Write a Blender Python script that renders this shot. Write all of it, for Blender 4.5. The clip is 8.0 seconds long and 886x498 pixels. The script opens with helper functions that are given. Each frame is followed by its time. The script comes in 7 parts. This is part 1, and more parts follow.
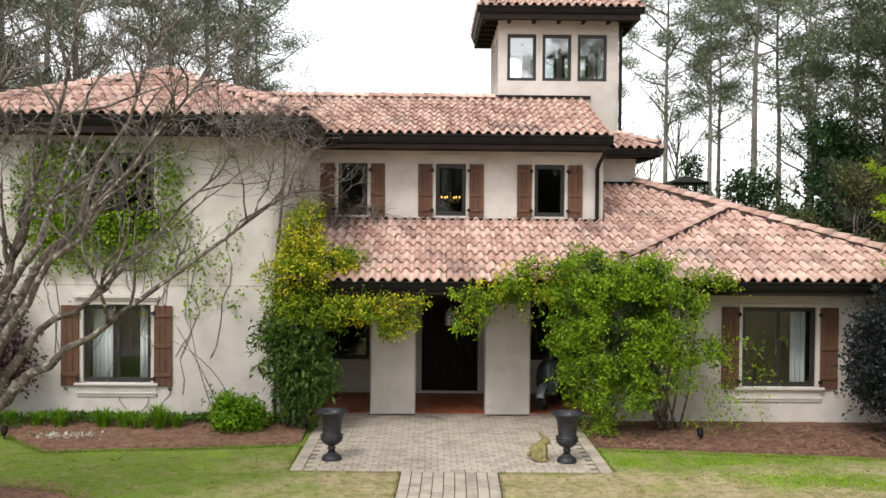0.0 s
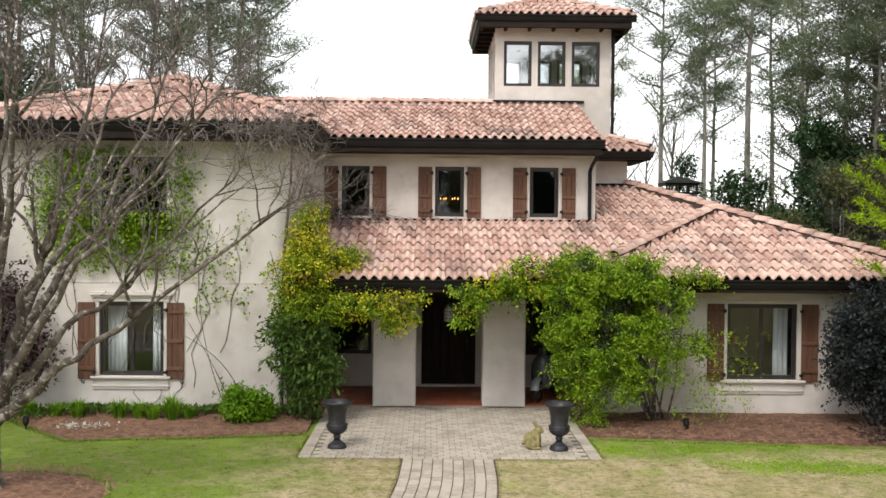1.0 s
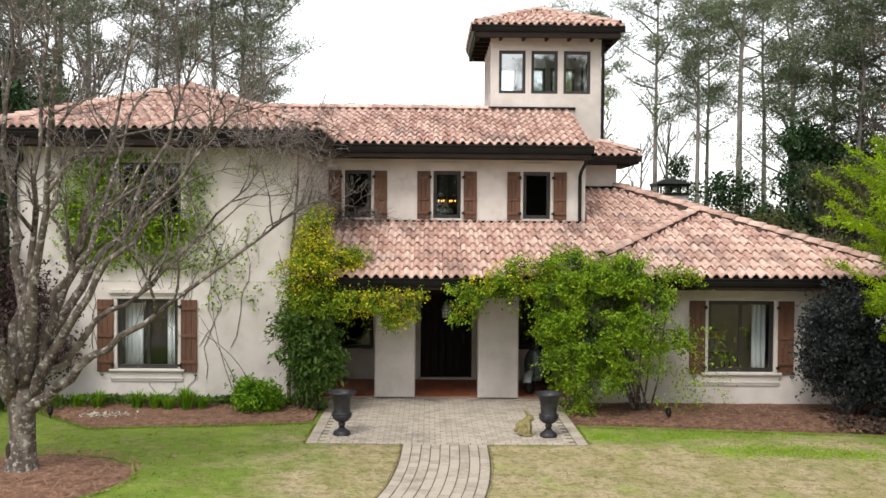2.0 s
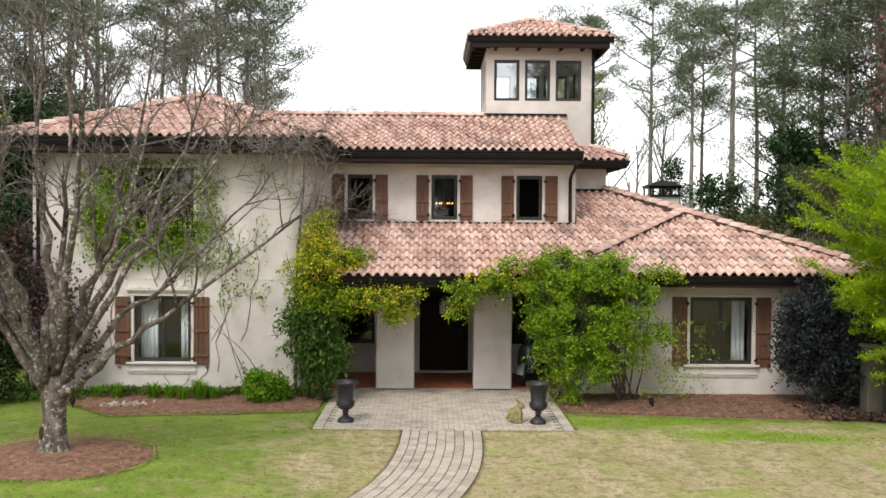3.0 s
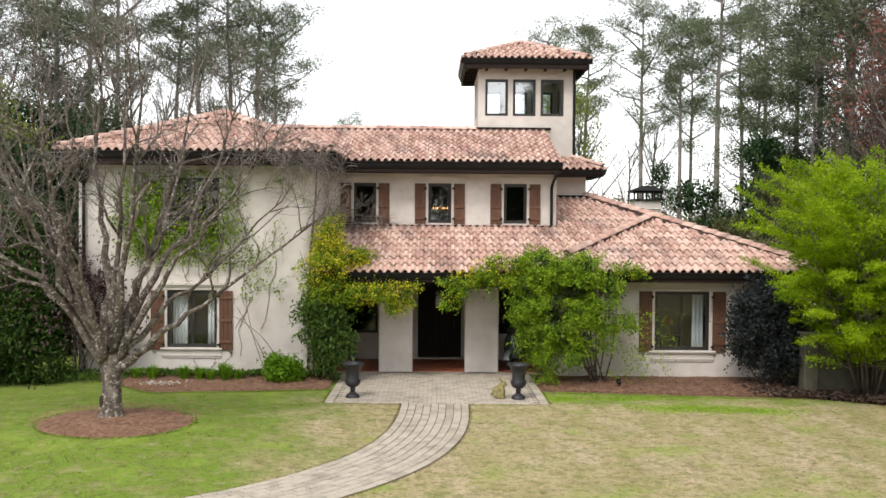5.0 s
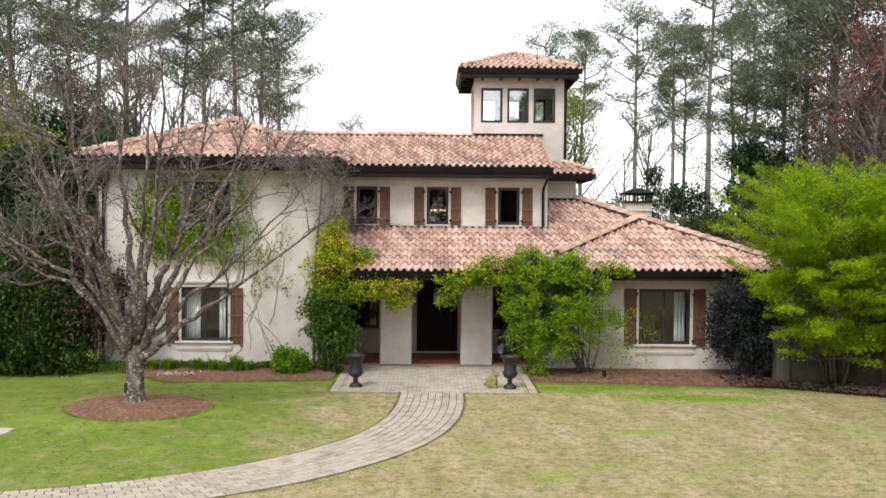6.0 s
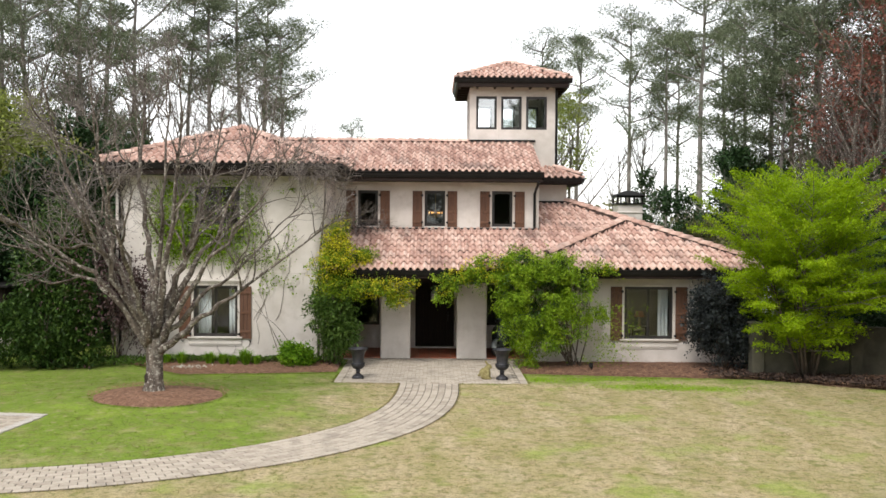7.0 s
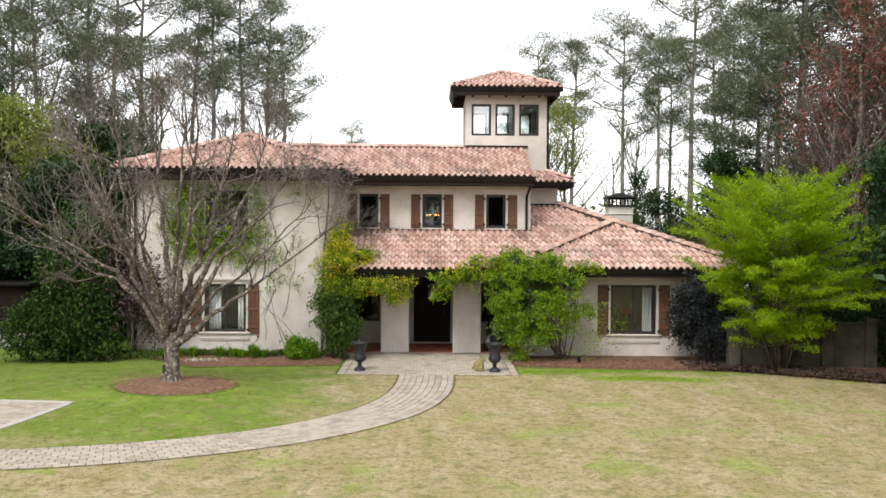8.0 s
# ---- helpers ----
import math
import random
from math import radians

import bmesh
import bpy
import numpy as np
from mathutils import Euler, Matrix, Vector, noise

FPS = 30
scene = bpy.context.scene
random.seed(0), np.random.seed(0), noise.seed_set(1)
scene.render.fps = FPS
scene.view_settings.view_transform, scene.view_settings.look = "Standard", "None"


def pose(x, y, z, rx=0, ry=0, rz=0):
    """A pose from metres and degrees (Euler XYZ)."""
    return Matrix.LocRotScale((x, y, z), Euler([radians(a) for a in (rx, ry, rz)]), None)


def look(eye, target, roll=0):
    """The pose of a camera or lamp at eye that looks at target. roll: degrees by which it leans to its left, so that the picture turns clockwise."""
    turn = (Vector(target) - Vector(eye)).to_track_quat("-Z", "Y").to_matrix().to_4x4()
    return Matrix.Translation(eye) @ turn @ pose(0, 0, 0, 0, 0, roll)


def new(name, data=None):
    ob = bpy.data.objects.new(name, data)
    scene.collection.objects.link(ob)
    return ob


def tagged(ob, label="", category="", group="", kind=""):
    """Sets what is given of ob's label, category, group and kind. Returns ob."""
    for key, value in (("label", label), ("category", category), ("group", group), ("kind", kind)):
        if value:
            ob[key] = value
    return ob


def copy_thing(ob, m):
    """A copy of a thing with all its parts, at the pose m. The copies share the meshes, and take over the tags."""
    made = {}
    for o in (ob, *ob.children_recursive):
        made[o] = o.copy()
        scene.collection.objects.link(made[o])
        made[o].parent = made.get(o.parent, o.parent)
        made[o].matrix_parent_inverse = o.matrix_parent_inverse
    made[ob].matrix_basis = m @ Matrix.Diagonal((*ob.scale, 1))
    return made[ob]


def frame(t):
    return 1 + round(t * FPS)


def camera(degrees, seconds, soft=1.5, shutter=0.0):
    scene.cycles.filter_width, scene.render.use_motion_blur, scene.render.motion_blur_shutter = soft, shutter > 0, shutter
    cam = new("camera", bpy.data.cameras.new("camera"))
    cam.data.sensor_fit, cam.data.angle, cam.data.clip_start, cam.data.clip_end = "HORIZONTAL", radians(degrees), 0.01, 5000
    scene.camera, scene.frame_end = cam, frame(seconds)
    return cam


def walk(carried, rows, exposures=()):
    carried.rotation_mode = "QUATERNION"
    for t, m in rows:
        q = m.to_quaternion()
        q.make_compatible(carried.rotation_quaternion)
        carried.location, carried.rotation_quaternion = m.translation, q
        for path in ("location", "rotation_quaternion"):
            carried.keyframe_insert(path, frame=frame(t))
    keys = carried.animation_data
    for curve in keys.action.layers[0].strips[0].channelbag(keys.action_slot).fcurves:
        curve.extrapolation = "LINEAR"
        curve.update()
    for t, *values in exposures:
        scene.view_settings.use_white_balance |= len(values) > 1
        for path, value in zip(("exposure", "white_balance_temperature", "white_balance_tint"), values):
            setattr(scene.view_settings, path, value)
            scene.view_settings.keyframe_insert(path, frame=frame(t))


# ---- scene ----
cam = camera(50.0, 8.0, shutter=0.4)
PATH = [
    (0, (-0.09, -18.672, 3.692), (-0.064, -16.672, 3.65), 0.5),
    (0.5, (-0.114, -19.086, 3.71), (-0.086, -17.087, 3.666), 0.5),
    (1, (-0.111, -19.559, 3.74), (-0.082, -17.56, 3.694), 0.5),
    (1.5, (-0.11, -20.144, 3.801), (-0.079, -18.145, 3.75), 0.5),
    (3, (-0.025, -21.999, 3.829), (0.003, -20.0, 3.78), 0.4),
    (3.5, (0.016, -22.721, 3.833), (0.043, -20.721, 3.785), 0.4),
    (4, (0.098, -23.462, 3.856), (0.12, -21.462, 3.807), 0.4),
    (4.5, (0.133, -24.222, 3.869), (0.154, -22.223, 3.821), 0.4),
    (6, (0.21, -26.592, 3.913), (0.231, -24.593, 3.866), 0.5),
    (6.5, (0.254, -27.414, 3.92), (0.275, -25.415, 3.874), 0.4),
    (7, (0.301, -28.206, 3.937), (0.321, -26.207, 3.892), 0.4),
    (7.5, (0.314, -29.017, 3.957), (0.337, -27.017, 3.911), 0.4),
    (8, (0.358, -29.881, 3.987), (0.38, -27.882, 3.942), 0.4),
]
walk(cam, [(t, look(eye, target, roll)) for t, eye, target, roll in PATH], exposures=[(0, 1.05), (8, 1.1)])

# ---- daylight: bright overcast ----
SUN_UP, SUN_ROUND = 52, 205
world = bpy.data.worlds.new("overcast_sky")
scene.world = world
world.use_nodes = True
wn, wl = world.node_tree.nodes, world.node_tree.links
sky = wn.new("ShaderNodeTexSky")
sky.sky_type, sky.sun_disc = "NISHITA", False
sky.sun_elevation, sky.sun_rotation = radians(SUN_UP), radians(SUN_ROUND)
sky.dust_density, sky.air_density, sky.ozone_density = 1.0, 1.0, 1.0
pale = wn.new("ShaderNodeHueSaturation")
pale.inputs["Saturation"].default_value = 0.12
wl.new(sky.outputs[0], pale.inputs["Color"])
wl.new(pale.outputs[0], wn["Background"].inputs["Color"])
wn["Background"].inputs["Strength"].default_value = 0.15

sun = new("sun", bpy.data.lights.new("sun", "SUN"))
sun.data.energy, sun.data.angle, sun.data.color = 0.9, radians(14), (1.0, 0.96, 0.9)
sr, se = radians(SUN_ROUND), radians(SUN_UP)
sun.matrix_basis = look((0, 0, 0), (-math.sin(sr) * math.cos(se), -math.cos(sr) * math.cos(se), -math.sin(se)))


# ---- mesh helpers ----
class Geo:
    """Collects the corners and faces of one mesh."""

    def __init__(self):
        self.v, self.f = [], []

    def add(self, vs, fs):
        o = len(self.v)
        self.v.extend(tuple(p) for p in vs)
        self.f.extend(tuple(i + o for i in q) for q in fs)
        return self

    def box(self, x0, x1, y0, y1, z0, z1, c=0.0, m=None):
        """A block with edges chamfered by c."""
        lo, hi = (x0, y0, z0), (x1, y1, z1)
        if c <= 0:
            vs = [(x, y, z) for x in (x0, x1) for y in (y0, y1) for z in (z0, z1)]
            fs = [(0, 1, 3, 2), (4, 6, 7, 5), (0, 4, 5, 1), (2, 3, 7, 6), (0, 2, 6, 4), (1, 5, 7, 3)]
        else:
            vs, at = [], {}
            for s in [(a, b, d) for a in (0, 1) for b in (0, 1) for d in (0, 1)]:
                corner = [hi[k] if s[k] else lo[k] for k in range(3)]
                inner = [corner[k] + (-c if s[k] else c) for k in range(3)]
                for k in range(3):
                    p = list(inner)
                    p[k] = corner[k]
                    at[s, k] = len(vs)
                    vs.append(p)
            fs = []
            for k in range(3):
                a, b = (k + 1) % 3, (k + 2) % 3
                for side in (0, 1):
                    ring = []
                    for pa, pb in ((0, 0), (1, 0), (1, 1), (0, 1)):
                        s = [0, 0, 0]
                        s[k], s[a], s[b] = side, pa, pb
                        ring.append(at[tuple(s), k])
                    fs.append(tuple(ring if side else ring[::-1]))
                for pa, pb in ((0, 0), (1, 0), (1, 1), (0, 1)):
                    s0, s1 = [0, 0, 0], [0, 0, 0]
                    s0[a], s0[b], s1[a], s1[b], s1[k] = pa, pb, pa, pb, 1
                    q = (at[tuple(s0), a], at[tuple(s1), a], at[tuple(s1), b], at[tuple(s0), b])
                    fs.append(q if (pa == pb) else q[::-1])
            for s in [(a, b, d) for a in (0, 1) for b in (0, 1) for d in (0, 1)]:
                q = (at[s, 0], at[s, 1], at[s, 2])
                fs.append(q if sum(s) % 2 else q[::-1])
        if m is not None:
            vs = [m @ Vector(p) for p in vs]
        return self.add(vs, fs)

    def prism(self, outline, y0, y1, m=None):
        """An outline of (x, z) pairs drawn out from y0 to y1."""
        n = len(outline)
        vs = [(x, y0, z) for x, z in outline] + [(x, y1, z) for x, z in outline]
        fs = [tuple(range(n)), tuple(range(2 * n - 1, n - 1, -1))]
        fs += [(i, i + n, (i + 1) % n + n, (i + 1) % n) for i in range(n)]
        if m is not None:
            vs = [m @ Vector(p) for p in vs]
        return self.add(vs, fs)

    def slab(self, corners, thick):
        """A plate with the given top corners, thick downwards."""
        n = len(corners)
        vs = [tuple(p) for p in corners] + [(p[0], p[1], p[2] - thick) for p in corners]
        fs = [tuple(range(n)), tuple(range(2 * n - 1, n - 1, -1))]
        fs += [(i, i + n, (i + 1) % n + n, (i + 1) % n) for i in range(n)]
        return self.add(vs, fs)

    def tube(self, pts, radii, n=6):
        pts = [Vector(p) for p in pts]
        if not hasattr(radii, "__len__"):
            radii = [radii] * len(pts)
        vs, fs, side = [], [], None
        for i, p in enumerate(pts):
            d = (pts[min(i + 1, len(pts) - 1)] - pts[max(i - 1, 0)]).normalized()
            if side is None:
                side = d.orthogonal().normalized()
            side = (side - d * side.dot(d)).normalized()
            up = d.cross(side)
            for k in range(n):
                a = 2 * math.pi * k / n
                vs.append(p + (side * math.cos(a) + up * math.sin(a)) * radii[i])
        for i in range(len(pts) - 1):
            for k in range(n):
                fs.append((i * n + k, i * n + (k + 1) % n, (i + 1) * n + (k + 1) % n, (i + 1) * n + k))
        fs += [tuple(range(n))[::-1], tuple(range((len(pts) - 1) * n, len(pts) * n))]
        return self.add(vs, fs)

    def lathe(self, profile, n=24, at=(0, 0, 0), m=None, cap=True):
        vs, fs = [], []
        for r, z in profile:
            for k in range(n):
                a = 2 * math.pi * k / n
                vs.append((at[0] + r * math.cos(a), at[1] + r * math.sin(a), at[2] + z))
        for i in range(len(profile) - 1):
            for k in range(n):
                fs.append((i * n + k, i * n + (k + 1) % n, (i + 1) * n + (k + 1) % n, (i + 1) * n + k))
        if cap:
            fs += [tuple(range(n))[::-1], tuple(range((len(profile) - 1) * n, len(profile) * n))]
        if m is not None:
            vs = [m @ Vector(p) for p in vs]
        return self.add(vs, fs)

    def ball(self, c, r, n=14, k=9, m=None):
        """An ellipsoid with radii r."""
        prof = [(max(1e-4, math.sin(math.pi * i / k)), -math.cos(math.pi * i / k)) for i in range(k + 1)]
        mm = Matrix.Translation(c) @ (m if m is not None else Matrix()) @ Matrix.Diagonal((*r, 1))
        return self.lathe(prof, n, m=mm)

    def mesh(self, name, smooth=False):
        me = bpy.data.meshes.new(name)
        me.from_pydata(self.v, [], self.f)
        me.update()
        if smooth:
            me.polygons.foreach_set("use_smooth", [True] * len(me.polygons))
        return me


def quads_mesh(name, co, per=4):
    """A mesh of loose faces with per corners each, from an (n, per, 3) array."""
    co = np.asarray(co, dtype=np.float32)
    n = len(co)
    me = bpy.data.meshes.new(name)
    me.vertices.add(n * per)
    me.vertices.foreach_set("co", co.ravel())
    me.loops.add(n * per)
    me.loops.foreach_set("vertex_index", np.arange(n * per, dtype=np.int32))
    me.polygons.add(n)
    me.polygons.foreach_set("loop_start", np.arange(0, n * per, per, dtype=np.int32))
    me.update(calc_edges=True)
    return me


def thing(name, label, category, m=None, group="", kind=""):
    ob = new(name)
    if m is not None:
        ob.matrix_basis = m
    ob.empty_display_size = 0.2
    return tagged(ob, label, category, group, kind)


def part(name, geo, material, parent=None, label="", smooth=False, kind=""):
    me = geo.mesh(name, smooth) if isinstance(geo, Geo) else geo
    if not me.materials:
        me.materials.append(material)
    ob = new(name, me)
    ob.parent = parent
    return tagged(ob, label, kind=kind)


def piece(name, me, parent, m):
    ob = new(name, me)
    ob.parent = parent
    ob.matrix_basis = m
    return ob


# ---- materials ----
def surface(name, cols, scale=6.0, rough=0.8, bump=0.15, fine=70.0, rand="", rmix=0.6, metal=0.0, stain=None, stretch=(1, 1, 1), through_light=0.0, gloss=0.5, depth=0.01, lush=None, grain=()):
    """Colours run along a ramp by noise (and by piece), with wide stains and fine relief."""
    ma = bpy.data.materials.new(name)
    ma.use_nodes = True
    nt = ma.node_tree
    nd, ln = nt.nodes, nt.links
    bs = nd["Principled BSDF"]
    geo = nd.new("ShaderNodeNewGeometry")
    mp = nd.new("ShaderNodeMapping")
    mp.inputs["Scale"].default_value = stretch
    ln.new(geo.outputs["Position"], mp.inputs["Vector"])
    n1 = nd.new("ShaderNodeTexNoise")
    n1.inputs["Scale"].default_value, n1.inputs["Detail"].default_value, n1.inputs["Roughness"].default_value = scale, 5, 0.62
    ln.new(mp.outputs[0], n1.inputs["Vector"])
    spread = nd.new("ShaderNodeMapRange")
    spread.inputs["From Min"].default_value, spread.inputs["From Max"].default_value = 0.28, 0.72
    ln.new(n1.outputs["Fac"], spread.inputs["Value"])
    fac = spread.outputs[0]
    if rand:
        if rand == "object":
            src = nd.new("ShaderNodeObjectInfo").outputs["Random"]
        else:
            src = geo.outputs["Random Per Island"]
        mx = nd.new("ShaderNodeMix")
        mx.inputs["Factor"].default_value = rmix
        ln.new(fac, mx.inputs["A"])
        ln.new(src, mx.inputs["B"])
        fac = mx.outputs["Result"]
    rp = nd.new("ShaderNodeValToRGB")
    el = rp.color_ramp.elements
    while len(el) < len(cols):
        el.new(0.5)
    for i, c in enumerate(cols):
        el[i].position = i / (len(cols) - 1)
        el[i].color = (*c, 1)
    ln.new(fac, rp.inputs["Fac"])
    col = rp.outputs["Color"]

    def spots(under, st):
        c, sscale, lo, hi, amount = st
        n2 = nd.new("ShaderNodeTexNoise")
        n2.inputs["Scale"].default_value, n2.inputs["Detail"].default_value = sscale, 4
        ln.new(geo.outputs["Position"], n2.inputs["Vector"])
        mr = nd.new("ShaderNodeMapRange")
        mr.inputs["From Min"].default_value, mr.inputs["From Max"].default_value, mr.inputs["To Max"].default_value = lo, hi, amount
        ln.new(n2.outputs["Fac"], mr.inputs["Value"])
        m2 = nd.new("ShaderNodeMix")
        m2.data_type = "RGBA"
        ln.new(mr.outputs[0], m2.inputs["Factor"])
        ln.new(under, m2.inputs[6])
        m2.inputs[7].default_value = (*c, 1)
        return m2.outputs[2]

    for st in stain or []:
        col = spots(col, st)
    if lush:
        # greener turf towards the west side of the garden and along the east bed
        sep = nd.new("ShaderNodeSeparateXYZ")
        ln.new(geo.outputs["Position"], sep.inputs[0])
        west = nd.new("ShaderNodeMapRange")
        west.inputs["From Min"].default_value, west.inputs["From Max"].default_value = -0.5, -4.5
        ln.new(sep.outputs["X"], west.inputs["Value"])
        near = nd.new("ShaderNodeMapRange")
        near.inputs["From Min"].default_value, near.inputs["From Max"].default_value = -4.7, -2.9
        ln.new(sep.outputs["Y"], near.inputs["Value"])
        far = nd.new("ShaderNodeMapRange")
        far.inputs["From Min"].default_value, far.inputs["From Max"].default_value, far.inputs["To Max"].default_value = -14.5, -10.5, 1.0
        ln.new(sep.outputs["Y"], far.inputs["Value"])
        wf = nd.new("ShaderNodeMath")
        wf.operation = "MULTIPLY"
        ln.new(west.outputs[0], wf.inputs[0])
        ln.new(far.outputs[0], wf.inputs[1])
        big = nd.new("ShaderNodeMath")
        big.operation = "MAXIMUM"
        ln.new(wf.outputs[0], big.inputs[0])
        ln.new(near.outputs[0], big.inputs[1])
        n4 = nd.new("ShaderNodeTexNoise")
        n4.inputs["Scale"].default_value, n4.inputs["Detail"].default_value, n4.inputs["Roughness"].default_value = lush[1] * 2, 8, 0.65
        ln.new(geo.outputs["Position"], n4.inputs["Vector"])
        add = nd.new("ShaderNodeMath")
        add.operation = "MULTIPLY_ADD"
        add.inputs[1].default_value = 0.5
        ln.new(big.outputs[0], add.inputs[0])
        ln.new(n4.outputs["Fac"], add.inputs[2])
        mr = nd.new("ShaderNodeMapRange")
        mr.inputs["From Min"].default_value, mr.inputs["From Max"].default_value, mr.inputs["To Max"].default_value = 0.6, 0.84, 0.95
        ln.new(add.outputs[0], mr.inputs["Value"])
        m3 = nd.new("ShaderNodeMix")
        m3.data_type = "RGBA"
        ln.new(mr.outputs[0], m3.inputs["Factor"])
        ln.new(col, m3.inputs[6])
        m3.inputs[7].default_value = (*lush[0], 1)
        col = m3.outputs[2]
    for st in grain:
        col = spots(col, st)
    ln.new(col, bs.inputs["Base Color"])
    bs.inputs["Roughness"].default_value, bs.inputs["Metallic"].default_value = rough, metal
    bs.inputs["Specular IOR Level"].default_value = gloss
    if bump > 0:
        n3 = nd.new("ShaderNodeTexNoise")
        n3.inputs["Scale"].default_value, n3.inputs["Detail"].default_value = fine, 3
        ln.new(mp.outputs[0], n3.inputs["Vector"])
        bp = nd.new("ShaderNodeBump")
        bp.inputs["Strength"].default_value, bp.inputs["Distance"].default_value = bump, depth
        ln.new(n3.outputs["Fac"], bp.inputs["Height"])
        ln.new(bp.outputs[0], bs.inputs["Normal"])
    if through_light > 0:
        tr = nd.new("ShaderNodeBsdfTranslucent")
        ln.new(col, tr.inputs["Color"])
        ms = nd.new("ShaderNodeMixShader")
        ms.inputs["Fac"].default_value = through_light
        ln.new(bs.outputs[0], ms.inputs[1])
        ln.new(tr.outputs[0], ms.inputs[2])
        ln.new(ms.outputs[0], nd["Material Output"].inputs["Surface"])
    return ma


def glow(name, colour, strength):
    ma = bpy.data.materials.new(name)
    ma.use_nodes = True
    bs = ma.node_tree.nodes["Principled BSDF"]
    bs.inputs["Base Color"].default_value = (*colour, 1)
    bs.inputs["Emission Color"].default_value = (*colour, 1)
    bs.inputs["Emission Strength"].default_value = strength
    return ma


def glass(name, tint=(0.9, 0.95, 0.95), ior=1.5):
    ma = bpy.data.materials.new(name)
    ma.use_nodes = True
    bs = ma.node_tree.nodes["Principled BSDF"]
    bs.inputs["Base Color"].default_value = (*tint, 1)
    bs.inputs["Roughness"].default_value = 0.02
    bs.inputs["IOR"].default_value = ior
    bs.inputs["Transmission Weight"].default_value = 1.0
    return ma


TILE_COLS = [(0.3, 0.185, 0.155), (0.45, 0.275, 0.22), (0.58, 0.385, 0.315), (0.7, 0.51, 0.43), (0.52, 0.325, 0.26)]
TILE_STAIN = [((0.13, 0.1, 0.09), 1.1, 0.53, 0.74, 0.6), ((0.62, 0.5, 0.42), 3.5, 0.6, 0.75, 0.5)]
m_tile = surface("terracotta_tile", TILE_COLS, 9, 0.85, 0.3, 60, "object", 0.6, stain=TILE_STAIN)
m_tile_run = surface("terracotta_tile_run", TILE_COLS, 9, 0.85, 0.3, 60, "island", 0.6, stain=TILE_STAIN)
m_deck = surface("roof_underlay", [(0.05, 0.035, 0.03), (0.09, 0.06, 0.05)], 5, 0.95)
m_stucco = surface("cream_stucco", [(0.53, 0.475, 0.425), (0.63, 0.575, 0.53), (0.69, 0.63, 0.585)], 1.6, 0.92, 0.35, 45, stain=[((0.4, 0.36, 0.3), 0.55, 0.52, 0.75, 0.5), ((0.36, 0.32, 0.27), 3, 0.6, 0.8, 0.35)])
# garden wall stucco: tree shade is put into this dark, stained colour
m_shaded = surface("weathered_grey_stucco", [(0.04, 0.037, 0.025), (0.07, 0.064, 0.044), (0.11, 0.098, 0.07)], 1.8, 0.95, 0.4, 45, stain=[((0.12, 0.11, 0.08), 1.1, 0.5, 0.75, 0.6)])
m_trim = surface("painted_trim", [(0.55, 0.5, 0.45), (0.63, 0.58, 0.53)], 3, 0.7, 0.1)
# room walls and ceilings: the dim interior is put into this dark colour
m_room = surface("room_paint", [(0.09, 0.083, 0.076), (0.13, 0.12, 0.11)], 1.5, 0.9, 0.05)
m_floor_wood = surface("room_floor_wood", [(0.1, 0.06, 0.035), (0.2, 0.12, 0.07)], 4, 0.5, 0.1, stretch=(1, 8, 1))
m_gutter = surface("black_brown_metal", [(0.008, 0.0075, 0.0075), (0.02, 0.018, 0.017)], 2.5, 0.5, 0.05, gloss=0.14)
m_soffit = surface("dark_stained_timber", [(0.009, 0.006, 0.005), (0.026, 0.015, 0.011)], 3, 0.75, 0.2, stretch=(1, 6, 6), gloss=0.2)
m_shutter = surface("brown_stained_planks", [(0.06, 0.026, 0.015), (0.12, 0.053, 0.028), (0.17, 0.08, 0.042)], 5, 0.65, 0.25, 90, "object", 0.35, stretch=(9, 9, 0.8))
m_iron = surface("black_iron", [(0.01, 0.01, 0.01), (0.025, 0.022, 0.02)], 8, 0.5, 0.1, metal=0.5)
m_winframe = surface("bronze_window_frame", [(0.018, 0.016, 0.015), (0.035, 0.03, 0.028)], 3, 0.4, 0.0)
m_glass = glass("window_glass")
m_coated = glass("coated_tower_glass", ior=2.5)
m_door = surface("dark_walnut_door", [(0.008, 0.005, 0.004), (0.022, 0.012, 0.008)], 5, 0.55, 0.2, stretch=(8, 8, 0.7), gloss=0.15)
m_clay = surface("red_clay_floor_tile", [(0.22, 0.06, 0.03), (0.36, 0.11, 0.055), (0.42, 0.16, 0.09)], 6, 0.45, 0.1, 40, "object", 0.5)
m_grout = surface("grey_grout", [(0.25, 0.21, 0.18), (0.33, 0.28, 0.24)], 20, 0.95)
PAVER_COLS = [(0.29, 0.24, 0.19), (0.4, 0.34, 0.272), (0.5, 0.435, 0.355), (0.43, 0.355, 0.28)]
PAVER_STAIN = [((0.16, 0.14, 0.11), 1.6, 0.56, 0.75, 0.6)]
m_paver = surface("buff_concrete_paver", PAVER_COLS, 14, 0.9, 0.3, 120, "object", 0.5, stain=PAVER_STAIN)
m_paver_run = surface("buff_concrete_paver_run", PAVER_COLS, 14, 0.9, 0.3, 120, "island", 0.5, stain=PAVER_STAIN)
m_joint = surface("dark_joint_sand", [(0.035, 0.03, 0.023), (0.09, 0.076, 0.06)], 30, 1.0)
m_joint_pale = surface("pale_joint_sand", [(0.1, 0.085, 0.065), (0.2, 0.17, 0.135)], 30, 1.0)
m_kerb = surface("pale_concrete_edging", [(0.42, 0.38, 0.33), (0.54, 0.5, 0.45)], 10, 0.9, 0.2)
